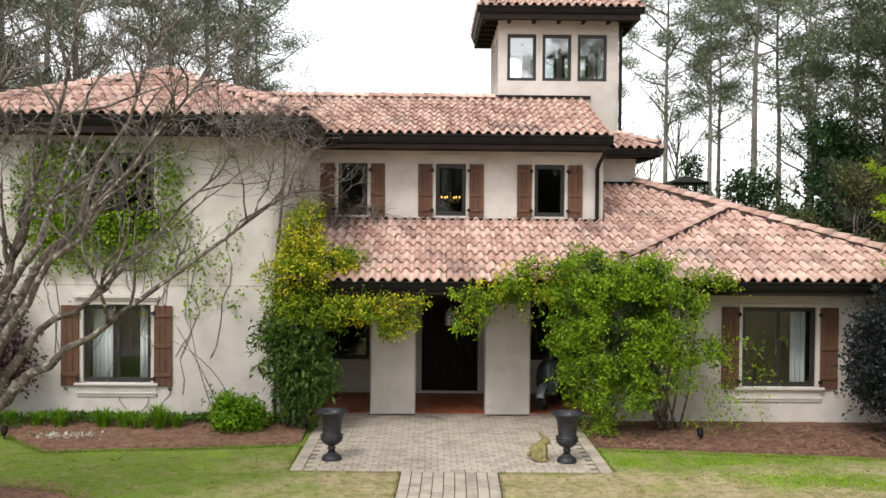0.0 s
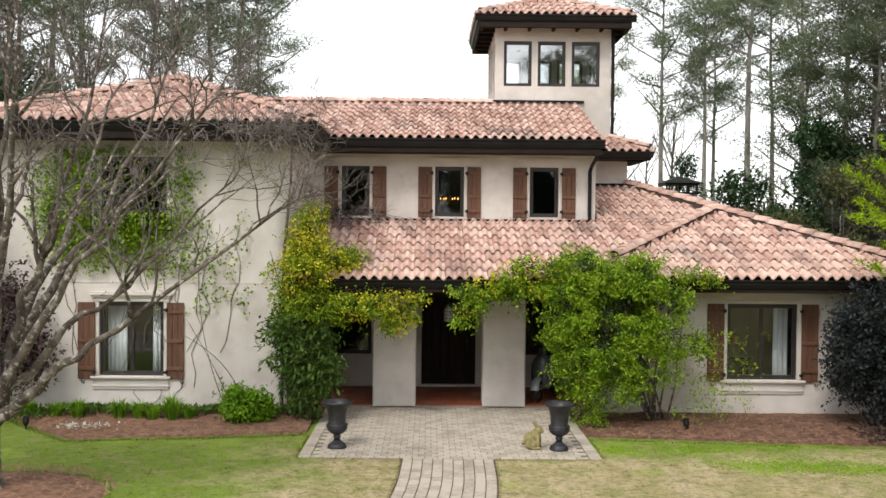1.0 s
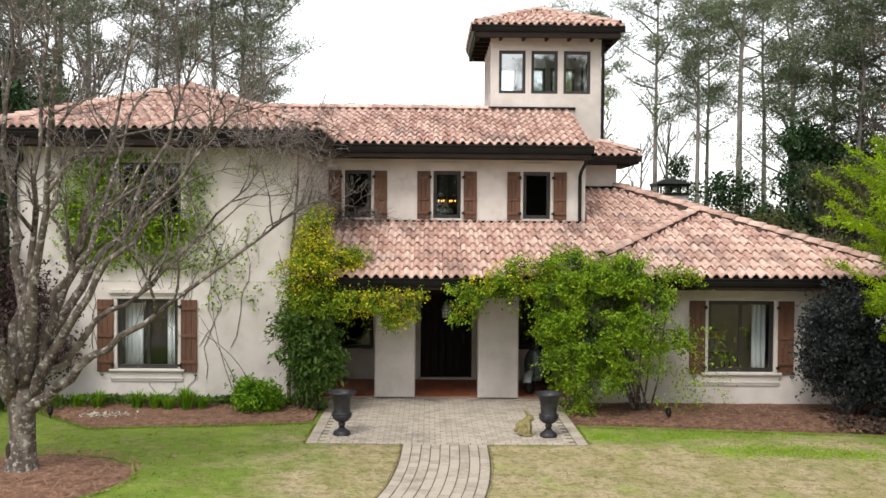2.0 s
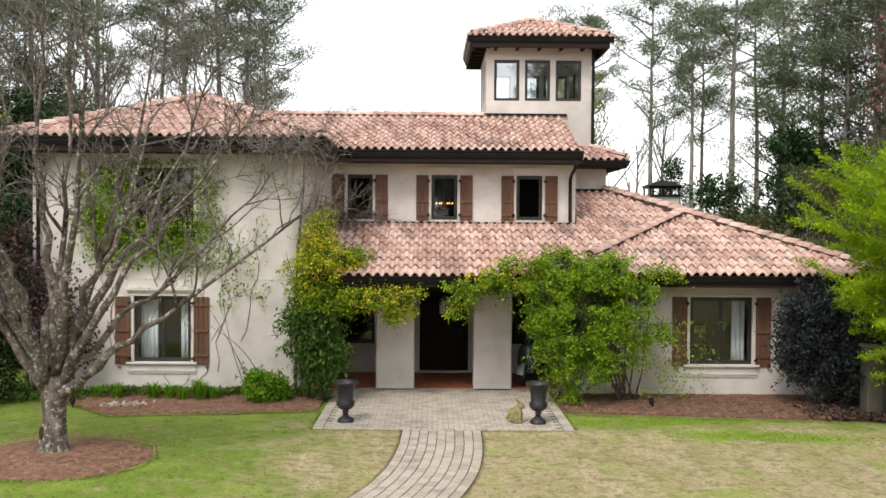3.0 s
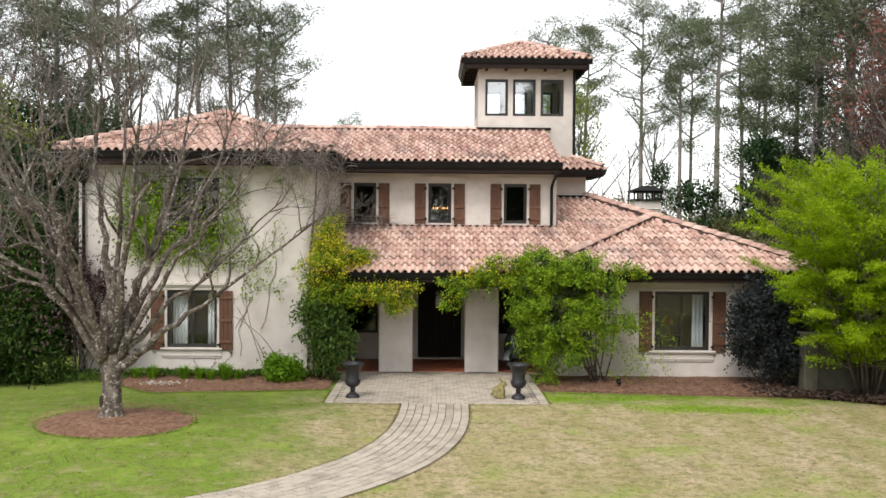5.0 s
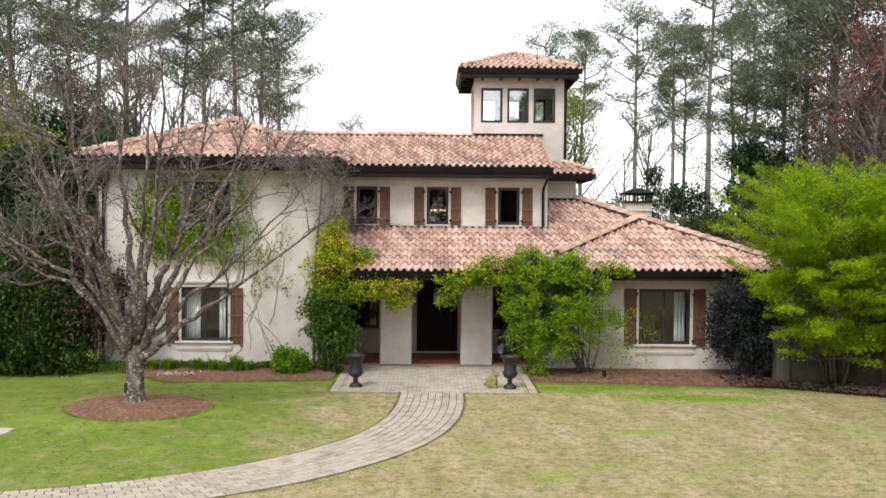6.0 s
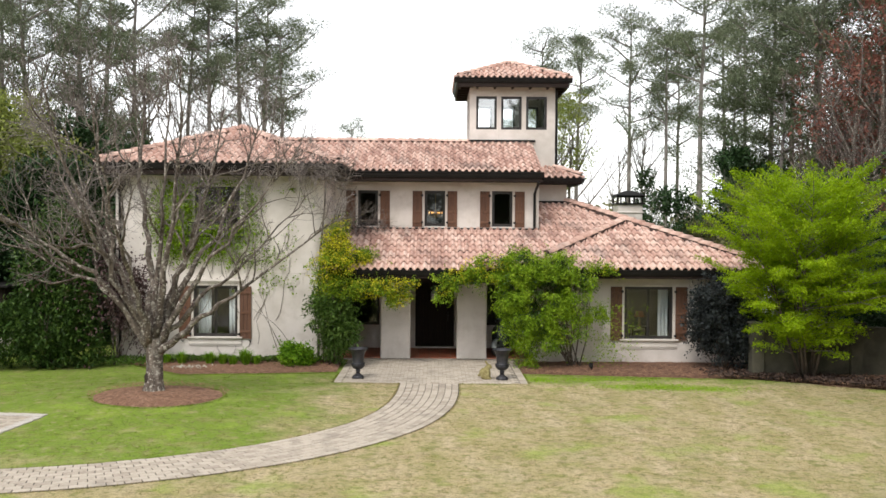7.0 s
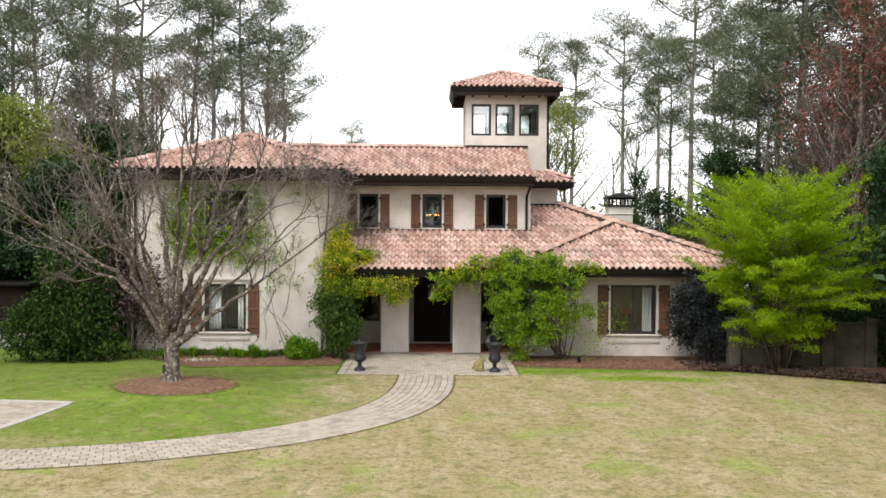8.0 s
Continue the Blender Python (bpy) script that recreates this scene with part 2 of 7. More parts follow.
LAWN = dict(cols=[(0.35, 0.3, 0.115), (0.5, 0.395, 0.215), (0.61, 0.475, 0.315)], scale=0.9, stretch=(1.5, 0.45, 1), stain=[((0.46, 0.38, 0.22), 0.9, 0.52, 0.66, 0.6), ((0.25, 0.27, 0.055), 1.7, 0.54, 0.66, 0.5), ((0.3, 0.23, 0.125), 3.3, 0.55, 0.66, 0.6)], lush=((0.165, 0.27, 0.005), 0.3), grain=[((0.38, 0.32, 0.13), 2.1, 0.52, 0.66, 0.5), ((0.14, 0.17, 0.012), 4.2, 0.53, 0.65, 0.5), ((0.1, 0.12, 0.01), 11, 0.54, 0.66, 0.65), ((0.28, 0.4, 0.03), 0.75, 0.56, 0.68, 0.55), ((0.5, 0.38, 0.24), 5.5, 0.56, 0.68, 0.36), ((0.14, 0.15, 0.04), 8, 0.52, 0.68, 0.4), ((0.07, 0.085, 0.02), 30, 0.5, 0.72, 0.6), ((0.5, 0.46, 0.25), 26, 0.58, 0.72, 0.25), ((0.07, 0.075, 0.02), 75, 0.5, 0.7, 0.5)])
m_lawn = surface("spring_lawn", rough=0.95, bump=0.8, fine=60, depth=0.025, **LAWN)
m_straw = surface("pine_straw", [(0.12, 0.06, 0.036), (0.255, 0.138, 0.086), (0.4, 0.245, 0.165)], 9, 0.95, 0.8, 80, depth=0.03)
# right bed: pine straw in a darker, redder tone
m_straw_dark = surface("old_pine_straw", [(0.075, 0.034, 0.02), (0.17, 0.085, 0.052), (0.3, 0.165, 0.105)], 9, 0.95, 0.8, 80, depth=0.03, stain=[((0.05, 0.028, 0.02), 2.2, 0.55, 0.7, 0.5)])
m_straw_bits = surface("pine_straw_needles", [(0.13, 0.062, 0.036), (0.33, 0.17, 0.1), (0.48, 0.3, 0.19)], 5, 0.9, 0, rand="island", rmix=0.8)
m_urn = surface("weathered_cast_iron", [(0.014, 0.014, 0.018), (0.035, 0.034, 0.04), (0.05, 0.045, 0.045)], 12, 0.42, 0.2, 90, metal=0.3)
m_soil = surface("potting_soil", [(0.02, 0.015, 0.01), (0.05, 0.035, 0.025)], 20, 1.0)
m_mossy = surface("mossy_gold_stone", [(0.13, 0.105, 0.04), (0.24, 0.2, 0.08), (0.34, 0.3, 0.15)], 14, 0.9, 0.4, 70)
m_bark = surface("grey_lichen_bark", [(0.04, 0.03, 0.024), (0.1, 0.078, 0.062), (0.21, 0.17, 0.14)], 7, 0.95, 0.6, 50, stain=[((0.33, 0.3, 0.26), 5.5, 0.54, 0.64, 0.36), ((0.55, 0.52, 0.45), 15, 0.56, 0.64, 0.6), ((0.028, 0.021, 0.016), 9, 0.55, 0.66, 0.6)], stretch=(1, 1, 0.4))
m_wetbark = surface("dark_brown_bark", [(0.03, 0.022, 0.015), (0.07, 0.052, 0.036), (0.12, 0.09, 0.065)], 9, 0.9, 0.4, 50, stretch=(1, 1, 0.3))
m_twig = surface("grey_twig", [(0.06, 0.048, 0.042), (0.15, 0.125, 0.112), (0.3, 0.265, 0.248)], 3, 0.95, 0)
m_mauve = surface("mauve_brown_twig", [(0.075, 0.045, 0.04), (0.16, 0.1, 0.09), (0.26, 0.18, 0.165)], 3, 0.95, 0)
m_pinebark = surface("pine_bark", [(0.1, 0.088, 0.08), (0.2, 0.175, 0.16), (0.3, 0.27, 0.25)], 4, 0.95, 0.5, 30, stretch=(1, 1, 0.3))


def leafy(name, cols, rough=0.5, t=0.3, scale=3.2, rmix=0.5):
    return surface(name, cols, scale, rough, 0, rand="island", rmix=rmix, through_light=t, gloss=0.14)


m_pine = leafy("pine_needles", [(0.09, 0.108, 0.072), (0.185, 0.215, 0.135), (0.31, 0.34, 0.225)], 0.6, 0.3, 0.9, 0.35)
m_fresh = leafy("fresh_yellow_green_leaves", [(0.13, 0.17, 0.03), (0.23, 0.27, 0.06), (0.33, 0.35, 0.11)], 0.5, 0.4)
m_dark = leafy("dark_evergreen_leaves", [(0.012, 0.03, 0.012), (0.03, 0.062, 0.022), (0.06, 0.11, 0.035)], 0.4, 0.15)
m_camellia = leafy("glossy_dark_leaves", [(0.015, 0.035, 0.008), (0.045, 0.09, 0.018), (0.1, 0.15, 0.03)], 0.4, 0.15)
m_deep = leafy("deep_pine_needles", [(0.06, 0.078, 0.048), (0.13, 0.158, 0.09), (0.22, 0.25, 0.145)], 0.6, 0.3, 0.8, 0.35)
m_mid = leafy("mid_green_leaves", [(0.03, 0.065, 0.012), (0.075, 0.14, 0.022), (0.13, 0.21, 0.04)], 0.45, 0.3)
m_jasmine = leafy("bright_vine_leaves", [(0.02, 0.05, 0.004), (0.2, 0.315, 0.018), (0.49, 0.55, 0.055)], 0.5, 0.25, 4.5, 0.4)
m_petal = leafy("yellow_petals", [(0.42, 0.4, 0.015), (0.62, 0.56, 0.03), (0.75, 0.66, 0.1)], 0.6, 0.35)
m_lime = leafy("lime_green_leaves", [(0.14, 0.235, 0.005), (0.3, 0.45, 0.01), (0.52, 0.64, 0.03)], 0.5, 0.45, 1.6, 0.35)
m_vine = leafy("green_vine_leaves", [(0.05, 0.107, 0.009), (0.225, 0.36, 0.02), (0.49, 0.59, 0.056)], 0.5, 0.32, 2.6, 0.4)
m_plum = leafy("dark_plum_leaves", [(0.01, 0.013, 0.013), (0.03, 0.036, 0.036), (0.085, 0.095, 0.098)], 0.45, 0.1, 5, 0.5)
m_red = leafy("rusty_red_buds", [(0.13, 0.055, 0.04), (0.23, 0.095, 0.07), (0.28, 0.15, 0.11)], 0.6, 0.3)
m_olive = leafy("olive_scrub_leaves", [(0.07, 0.075, 0.03), (0.13, 0.135, 0.055), (0.2, 0.19, 0.09)], 0.6, 0.3)
m_blade = surface("grass_blades", rough=0.7, bump=0, rand="island", rmix=0.3, through_light=0.25, gloss=0.2, **LAWN)
m_shade_leaf = surface("dark_leaf_mould", [(0.02, 0.013, 0.01), (0.05, 0.03, 0.022), (0.1, 0.055, 0.035)], 5, 0.95, 0, rand="island", rmix=0.7)
m_gloss = leafy("glossy_mid_leaves", [(0.025, 0.055, 0.012), (0.075, 0.135, 0.025), (0.17, 0.25, 0.06)], 0.35, 0.2)
m_bush = leafy("vivid_green_leaves", [(0.04, 0.11, 0.008), (0.14, 0.29, 0.014), (0.3, 0.46, 0.035)], 0.5, 0.3)
m_ivy = leafy("ivy_leaves", [(0.035, 0.08, 0.006), (0.18, 0.3, 0.015), (0.42, 0.52, 0.04)], 0.5, 0.28, 3.0, 0.4)
m_new = leafy("bright_new_grass", [(0.14, 0.27, 0.006), (0.24, 0.42, 0.012), (0.34, 0.52, 0.03)], 0.7, 0.3)
m_white = leafy("white_petals", [(0.6, 0.6, 0.5), (0.8, 0.78, 0.7)], 0.7, 0.2)
m_cloth = surface("white_curtain_cloth", [(0.62, 0.63, 0.64), (0.74, 0.75, 0.76)], 3, 0.9, 0.1)


# ---- ground ----
def rise(x, y):
    """Height of the lawn: a gentle swell round the bare tree."""
    return 0.22 * math.exp(-(((x + 6.2) / 3.2) ** 2) - ((y + 7.2) / 2.7) ** 2)


def ground():
    near = [i * 0.5 for i in range(-50, 51)]
    xs = [-900, -400, -180, -90, -50, -34] + near + [34, 50, 90, 180, 400, 900]
    ys = [-900, -400, -180, -90, -60, -45] + [i * 0.5 for i in range(-72, 21)] + [14, 20, 30, 45, 70, 120, 250, 500, 900]
    g = Geo()
    nx = len(xs)
    g.v = [(x, y, rise(x, y)) for y in ys for x in xs]
    g.f = [(j * nx + i, j * nx + i + 1, (j + 1) * nx + i + 1, (j + 1) * nx + i) for j in range(len(ys) - 1) for i in range(nx - 1)]
    ob = part("ground", g, m_lawn, smooth=True)
    tagged(ob, "patchy spring lawn, green and straw coloured", "lawn", kind="structure")


ground()


def bed(name, xs, back, front, label, material=m_straw):
    """A mulch bed between two curves, slightly mounded."""
    g, rows = Geo(), 10
    for x in xs:
        for j in range(rows + 1):
            s = j / rows
            wob = 0.09 * noise.noise((x * 1.1, 3.0, 0)) + 0.05 * noise.noise((x * 3.7, 1.0, 0))
            y = back(x) * (1 - s) + (front(x) + wob) * s
            h = rise(x, y) + 0.07 * (1 - s ** 3) + 0.025 * noise.noise((x * 4, y * 4, 0)) - (0.06 if s == 1 else 0)
            g.v.append((x, y, max(h, rise(x, y) + 0.006) if s < 1 else rise(x, y) - 0.03))
    n = rows + 1
    g.f = [(i * n + j, i * n + j + 1, (i + 1) * n + j + 1, (i + 1) * n + j) for i in range(len(xs) - 1) for j in range(rows)]
    ob = part(name, g, material, smooth=True)
    return tagged(ob, label, "mulch bed", kind="structure")


def left_front(x):
    return -2.55 - 0.75 * min(1, max(0, (-2.3 - x) / 4.0)) ** 0.8 + 1.05 * max(0, -6.3 - x)


def right_front(x):
    return -2.8 - 0.8 * min(1, max(0, (x - 2.8) / 6.0)) - 0.55 * max(0, x - 8.8) ** 1.05


bed("mulch_bed_left", [-8.3 + i * 0.2 for i in range(31)], lambda x: -0.6, left_front, "reddish pine-straw mulch bed along the stucco wall")
bed("mulch_bed_right", [2.72 + i * 0.22 for i in range(60)], lambda x: -0.6 if x < 10 else -2.8, right_front, "dark reddish pine-straw mulch bed along the stucco wall", m_straw_dark)

RING = (-5.75, -7.22, 1.42)


def mulch_ring():
    g = Geo()
    rings, n = 9, 48
    for i in range(rings + 1):
        for k in range(n):
            a = 2 * math.pi * k / n
            r = RING[2] * i / rings * (1 + 0.05 * noise.noise((math.cos(a) * 2, math.sin(a) * 2, 5)))
            x, y = RING[0] + r * math.cos(a) * 1.02, RING[1] + r * math.sin(a) * 0.95
            s = i / rings
            g.v.append((x, y, rise(x, y) + 0.08 * (1 - s ** 2) + 0.02 * noise.noise((x * 5, y * 5, 0)) * (1 - s) + (0.012 if s < 1 else -0.02)))
    g.f = [(i * n + k, (i + 1) * n + k, (i + 1) * n + (k + 1) % n, i * n + (k + 1) % n) for i in range(rings) for k in range(n)]
    tagged(part("mulch_ring", g, m_straw, smooth=True), "round pine-straw mulch ring beneath the bare tree", "mulch ring", kind="structure")


mulch_ring()


def straw_bits():
    """Loose needles on the mulch."""
    r = np.random.RandomState(5)
    out = []
    while len(out) < 9000:
        w = r.rand()
        if w < 0.38:
            x = r.uniform(-8.0, -2.4)
            y = r.uniform(left_front(x) - 0.1, -0.8)
        elif w < 0.8:
            x = r.uniform(2.8, 12.5)
            y = r.uniform(right_front(x) - 0.1, -0.8 if x < 10 else -3)
        else:
            a, d = r.uniform(0, 6.28), RING[2] * math.sqrt(r.rand()) * 1.06
            x, y = RING[0] + d * math.cos(a), RING[1] + d * math.sin(a)
        a, ln_ = r.uniform(0, 3.14), r.uniform(0.05, 0.13)
        dx, dy = math.cos(a) * ln_, math.sin(a) * ln_
        wx, wy = -math.sin(a) * 0.006, math.cos(a) * 0.006
        z = rise(x, y) + 0.085 + r.uniform(0, 0.02)
        t = r.uniform(-0.03, 0.03)
        out.append([(x - dx, y - dy, z - t), (x + wx, y + wy, z), (x + dx, y + dy, z + t), (x - wx, y - wy, z)])
    tagged(part("loose_pine_straw", quads_mesh("loose_pine_straw", out), m_straw_bits), "loose brown pine needles on the mulch", "pine straw", kind="stuff")


straw_bits()


# ---- paving ----
def block(l, w, h, c=0.006):
    """A paver of unit place: top with chamfer, and sides."""
    g = Geo()
    a, b = l / 2, w / 2
    v = [(-a, -b, 0), (a, -b, 0), (a, b, 0), (-a, b, 0), (-a, -b, h - c), (a, -b, h - c), (a, b, h - c), (-a, b, h - c), (-a + c, -b + c, h), (a - c, -b + c, h), (a - c, b - c, h), (-a + c, b - c, h)]
    f = [(8, 9, 10, 11)] + [(4 + i, 4 + (i + 1) % 4, 8 + (i + 1) % 4, 8 + i) for i in range(4)] + [(i, (i + 1) % 4, 4 + (i + 1) % 4, 4 + i) for i in range(4)]
    return g.add(v, f)


def lay(owner, spots, first, l, w, h, rng, low=-0.012):
    """Lays pavers at (x, y, turn, length): the chosen 300 as pieces, the rest in one run."""
    me = block(l, w, h).mesh("paver")
    me.materials.append(m_paver)
    run, count = Geo(), 0
    base = block(l, w, h)
    for x, y, turn, ln_ in spots:
        m = Matrix.Translation((x, y, rise(x, y) + low + rng.uniform(-0.003, 0.004))) @ Euler((rng.uniform(-0.008, 0.008), rng.uniform(-0.008, 0.008), turn + rng.uniform(-0.012, 0.012))).to_matrix().to_4x4() @ Matrix.Diagonal((ln_ / l, 1, 1, 1))
        if first(x, y) and count < 300:
            piece("paver", me, owner, m)
            count += 1
        else:
            run.add([m @ Vector(p) for p in base.v], base.f)
    if run.v:
        part("paver_run", run, m_paver_run, owner, kind="stuff")


def centreline():
    pts = [(0.22, -4.36), (0.16, -6.1), (-0.05, -7.7), (-0.52, -9.25), (-1.25, -10.5), (-2.2, -11.6), (-3.25, -12.4), (-4.35, -13.0), (-5.5, -13.45), (-7.0, -13.8), (-9.0, -14.05), (-12.0, -14.2), (-16, -14.2)]
    out = []
    p = [Vector(q) for q in ([(0.24, -2.6)] + pts + [(-20, -14.1)])]
    for i in range(1, len(p) - 2):
        for k in range(24):
            t = k / 24
            a, b, c, d = p[i - 1], p[i], p[i + 1], p[i + 2]
            out.append(0.5 * ((2 * b) + (c - a) * t + (2 * a - 5 * b + 4 * c - d) * t * t + (3 * b - a - 3 * c + d) * t ** 3))
    return out


def garden_path():
    line = centreline()
    s = [0.0]
    for a, b in zip(line, line[1:]):
        s.append(s[-1] + (b - a).length)

    def spot(d, off):
        i = int(np.searchsorted(s, d)) - 1
        i = max(0, min(len(line) - 2, i))
        t = (d - s[i]) / (s[i + 1] - s[i])
        q = line[i].lerp(line[i + 1], t)
        w = (line[i + 1] - line[i]).normalized()
        if 0 < i < len(line) - 2:
            w = (line[i + 1] - line[i]).normalized().lerp((line[i + 2] - line[i + 1]).normalized(), t).normalized()
        return q + Vector((-w.y, w.x)) * off, math.atan2(w.y, w.x)

    own = thing("garden_path", "curving buff concrete paver path across the lawn", "path", kind="structure")
    g = Geo()
    total, n = s[-1], 160
    for i in range(n + 1):
        for off in (-0.75, 0.75):
            q, _ = spot(total * i / n, off)
            g.v.append((q.x, q.y, rise(q.x, q.y) + 0.008))
    for i in range(n):
        g.f.append((2 * i, 2 * i + 2, 2 * i + 3, 2 * i + 1))
    part("joint_sand", g, m_joint, own)
    rng, spots = random.Random(3), []
    courses, wide, step = 9, 1.46 / 9, 0.245
    for k in range(courses):
        off = -0.73 + (k + 0.5) * wide
        d = 0.012
        while d + step < total:
            far = step * (rng.uniform(0.45, 0.6) if d < 0.02 and k % 2 else 1.0)
            q0, _ = spot(d, off)
            q1, _ = spot(d + far, off)
            mid = (q0 + q1) / 2
            spots.append((mid.x, mid.y, math.atan2(q1.y - q0.y, q1.x - q0.x), (q1 - q0).length - 0.014))
            d += far
    lay(own, spots, lambda x, y: -10.9 < y < -5.2, step, wide - 0.012, 0.03, rng)


garden_path()


def entry_pad():
    own = thing("entry_pad", "buff concrete paver terrace before the porch", "paved terrace", kind="structure")
    x0, x1, y0, y1 = -2.2, 2.72, -4.34, -0.02
    g = Geo()
    g.box(x0 + 0.02, x1 - 0.02, y0 + 0.02, y1, -0.05, 0.008)
    part("joint_sand", g, m_joint_pale, own)
    rng, spots = random.Random(4), []
    l, w = 0.205, 0.137
    edge = [(xx, y0 + 0.1 + i * 0.2, 0, 0.19) for i in range(int((y1 - y0) / 0.2)) for xx in (x0 + 0.1, x1 - 0.1)]
    row, y = 0, y0 + w / 2
    while y < y1:
        x = x0 + 0.2 + l / 2 + (l / 2 if row % 2 else 0)
        while x < x1 - 0.2 - l * 0.3:
            spots.append((x, y, 0, l - 0.012))
            x += l
        y += w
        row += 1
    lay(own, edge, lambda x, y: True, 0.19, 0.19, 0.03, rng)
    lay(own, spots, lambda x, y: -4.4 < y < -2.6 and abs(x - 0.25) < 2.3, l, w - 0.012, 0.03, rng)


entry_pad()


def driveway():
    own = thing("driveway", "grey paved driveway with a pale concrete border", "driveway", kind="structure")
    turn = math.radians(-13.5)
    c, s = math.cos(turn), math.sin(turn)

    def at(u, v):
        """Plan place of u along the far edge and v along the side edge, from the corner."""
        return -7.41 + u * c - v * s, -9.1 + u * s + v * c

    g = Geo()
    nx, ny = 24, 8
    for j in range(ny + 1):
        for i in range(nx + 1):
            x, y = at(-0.19 - i * 0.6, -0.2 - j * 0.5)
            g.v.append((x, y, rise(x, y) + 0.008))
    g.f = [(j * (nx + 1) + i, (j + 1) * (nx + 1) + i, (j + 1) * (nx + 1) + i + 1, j * (nx + 1) + i + 1) for j in range(ny) for i in range(nx)]
    part("driveway_surface", g, m_joint, own)
    k = Geo()

    def kerb(u0, u1, v0, v1):
        x, y = at((u0 + u1) / 2, (v0 + v1) / 2)
        m = Matrix.Translation((x, y, rise(x, y))) @ Matrix.Rotation(turn, 4, "Z")
        k.box(-(u1 - u0) / 2, (u1 - u0) / 2, -(v1 - v0) / 2, (v1 - v0) / 2, -0.05, 0.025, 0.006, m)

    for i in range(46):
        kerb(-0.316 - i * 0.3, -0.02 - i * 0.3, -0.2, 0.0)
    for i in range(13):
        kerb(-0.2, 0.0, -0.5 - i * 0.3, -0.204 - i * 0.3)
    part("edging", k, m_kerb, own, "pale concrete edging")
    rng, spots = random.Random(6), []
    for j in range(18):
        if j % 2:
            spots.append((*at(-0.286, -0.31 - j * 0.2), turn, 0.136))
        for i in range(46):
            spots.append((*at(-0.36 - (i + 0.5 * (j % 2)) * 0.3, -0.31 - j * 0.2), turn, 0.286))
    lay(own, spots, lambda x, y: x > -11, 0.3, 0.187, 0.03, rng)


driveway()


# ---- house ----
house = thing("house", "two-storey cream stucco villa with clay tile roofs and a square tower", "house")
PITCH = 0.37


def wall(name, a0, a1, z0, z1, at, thick, holes=(), along="x", material=m_stucco, label="", rough=0.0):
    """An upright wall from a0 to a1, with its outer face at `at` and its thickness inwards; holes are (a0, a1, z0, z1)."""
    xs = sorted({a0, a1, *[h for q in holes for h in q[:2]]})
    zs = sorted({z0, z1, *[h for q in holes for h in q[2:]]})
    g = Geo()

    def put(a, d, z):
        return (a, at + d * thick, z) if along == "x" else (at + d * thick, a, z)

    def solid(i, j):
        if not (0 <= i < len(xs) - 1 and 0 <= j < len(zs) - 1):
            return False
        cx, cz = (xs[i] + xs[i + 1]) / 2, (zs[j] + zs[j + 1]) / 2
        return not any(h[0] < cx < h[1] and h[2] < cz < h[3] for h in holes)

    for i in range(len(xs) - 1):
        for j in range(len(zs) - 1):
            if not solid(i, j):
                continue
            p = [(xs[i], zs[j]), (xs[i + 1], zs[j]), (xs[i + 1], zs[j + 1]), (xs[i], zs[j + 1])]
            g.add([put(a, 0, z) for a, z in p], [(0, 1, 2, 3)])
            g.add([put(a, 1, z) for a, z in p], [(3, 2, 1, 0)])
            for (di, dj), (k, l) in (((0, -1), (0, 1)), ((1, 0), (1, 2)), ((0, 1), (2, 3)), ((-1, 0), (3, 0))):
                if not solid(i + di, j + dj):
                    g.add([put(*[p[k][0], 0, p[k][1]]), put(p[l][0], 0, p[l][1]), put(p[l][0], 1, p[l][1]), put(p[k][0], 1, p[k][1])], [(3, 2, 1, 0)])
    return part(name, g, material, house, label)


# lower and upper walls; window holes as x0, x1, z0, z1
LW_LOW, LW_UP = (-6.63, -5.36, 0.74, 2.21), (-6.6, -5.3, 3.7, 5.08)
RW = (5.86, 7.27, 0.74, 2.26)
UP = [(-2.09, -1.46, 3.98, 5.1), (0.01, 0.66, 3.98, 5.1), (2.14, 2.79, 3.98, 5.1)]
TW = [(1.74, 2.45, 7.33, 8.47), (2.6, 3.31, 7.33, 8.47), (3.46, 4.18, 7.33, 8.47)]
wall("wall_left_wing", -8.87, -3.18, -0.15, 5.42, -0.7, 0.28, [LW_LOW, LW_UP])
wall("wall_left_side", -0.42, 9.0, -0.15, 5.42, -8.87, 0.25, along="y")
wall("wall_left_return", -0.35, 2.4, -0.15, 5.42, -2.83, -0.25, along="y")
wall("wall_upper_front", -2.83, 3.62, 2.9, 5.4, 1.81, 0.22, UP)
wall("wall_upper_right", 2.03, 4.2, 2.9, 5.4, 3.62, -0.2, along="y")
wall("wall_upper_block", 3.62, 4.83, 4.2, 5.66, 4.2, 0.2)
wall("wall_upper_block_side", 4.4, 9.0, 2.9, 5.66, 4.83, -0.2, along="y")
wall("wall_right_wing", 3.2, 9.4, -0.2, 2.62, -0.7, 0.28, [RW])
wall("wall_right_return", -0.42, 2.4, -0.1, 2.62, 3.2, 0.25, along="y")
wall("wall_right_side", -0.42, 9.0, -0.2, 2.62, 9.4, -0.25, along="y")
wall("wall_back", -8.62, 4.63, -0.2, 5.4, 9.0, -0.25)
wall("wall_back_right", 4.63, 9.15, -0.2, 2.6, 9.0, -0.25)
wall("wall_porch_back", -2.83, 3.2, 0.0, 2.62, 2.4, 0.25, [(-0.27, 0.98, 0.06, 2.28), (-2.55, -1.43, 0.79, 2.1), (1.6, 2.9, 0.79, 2.1)])
corner = Geo()
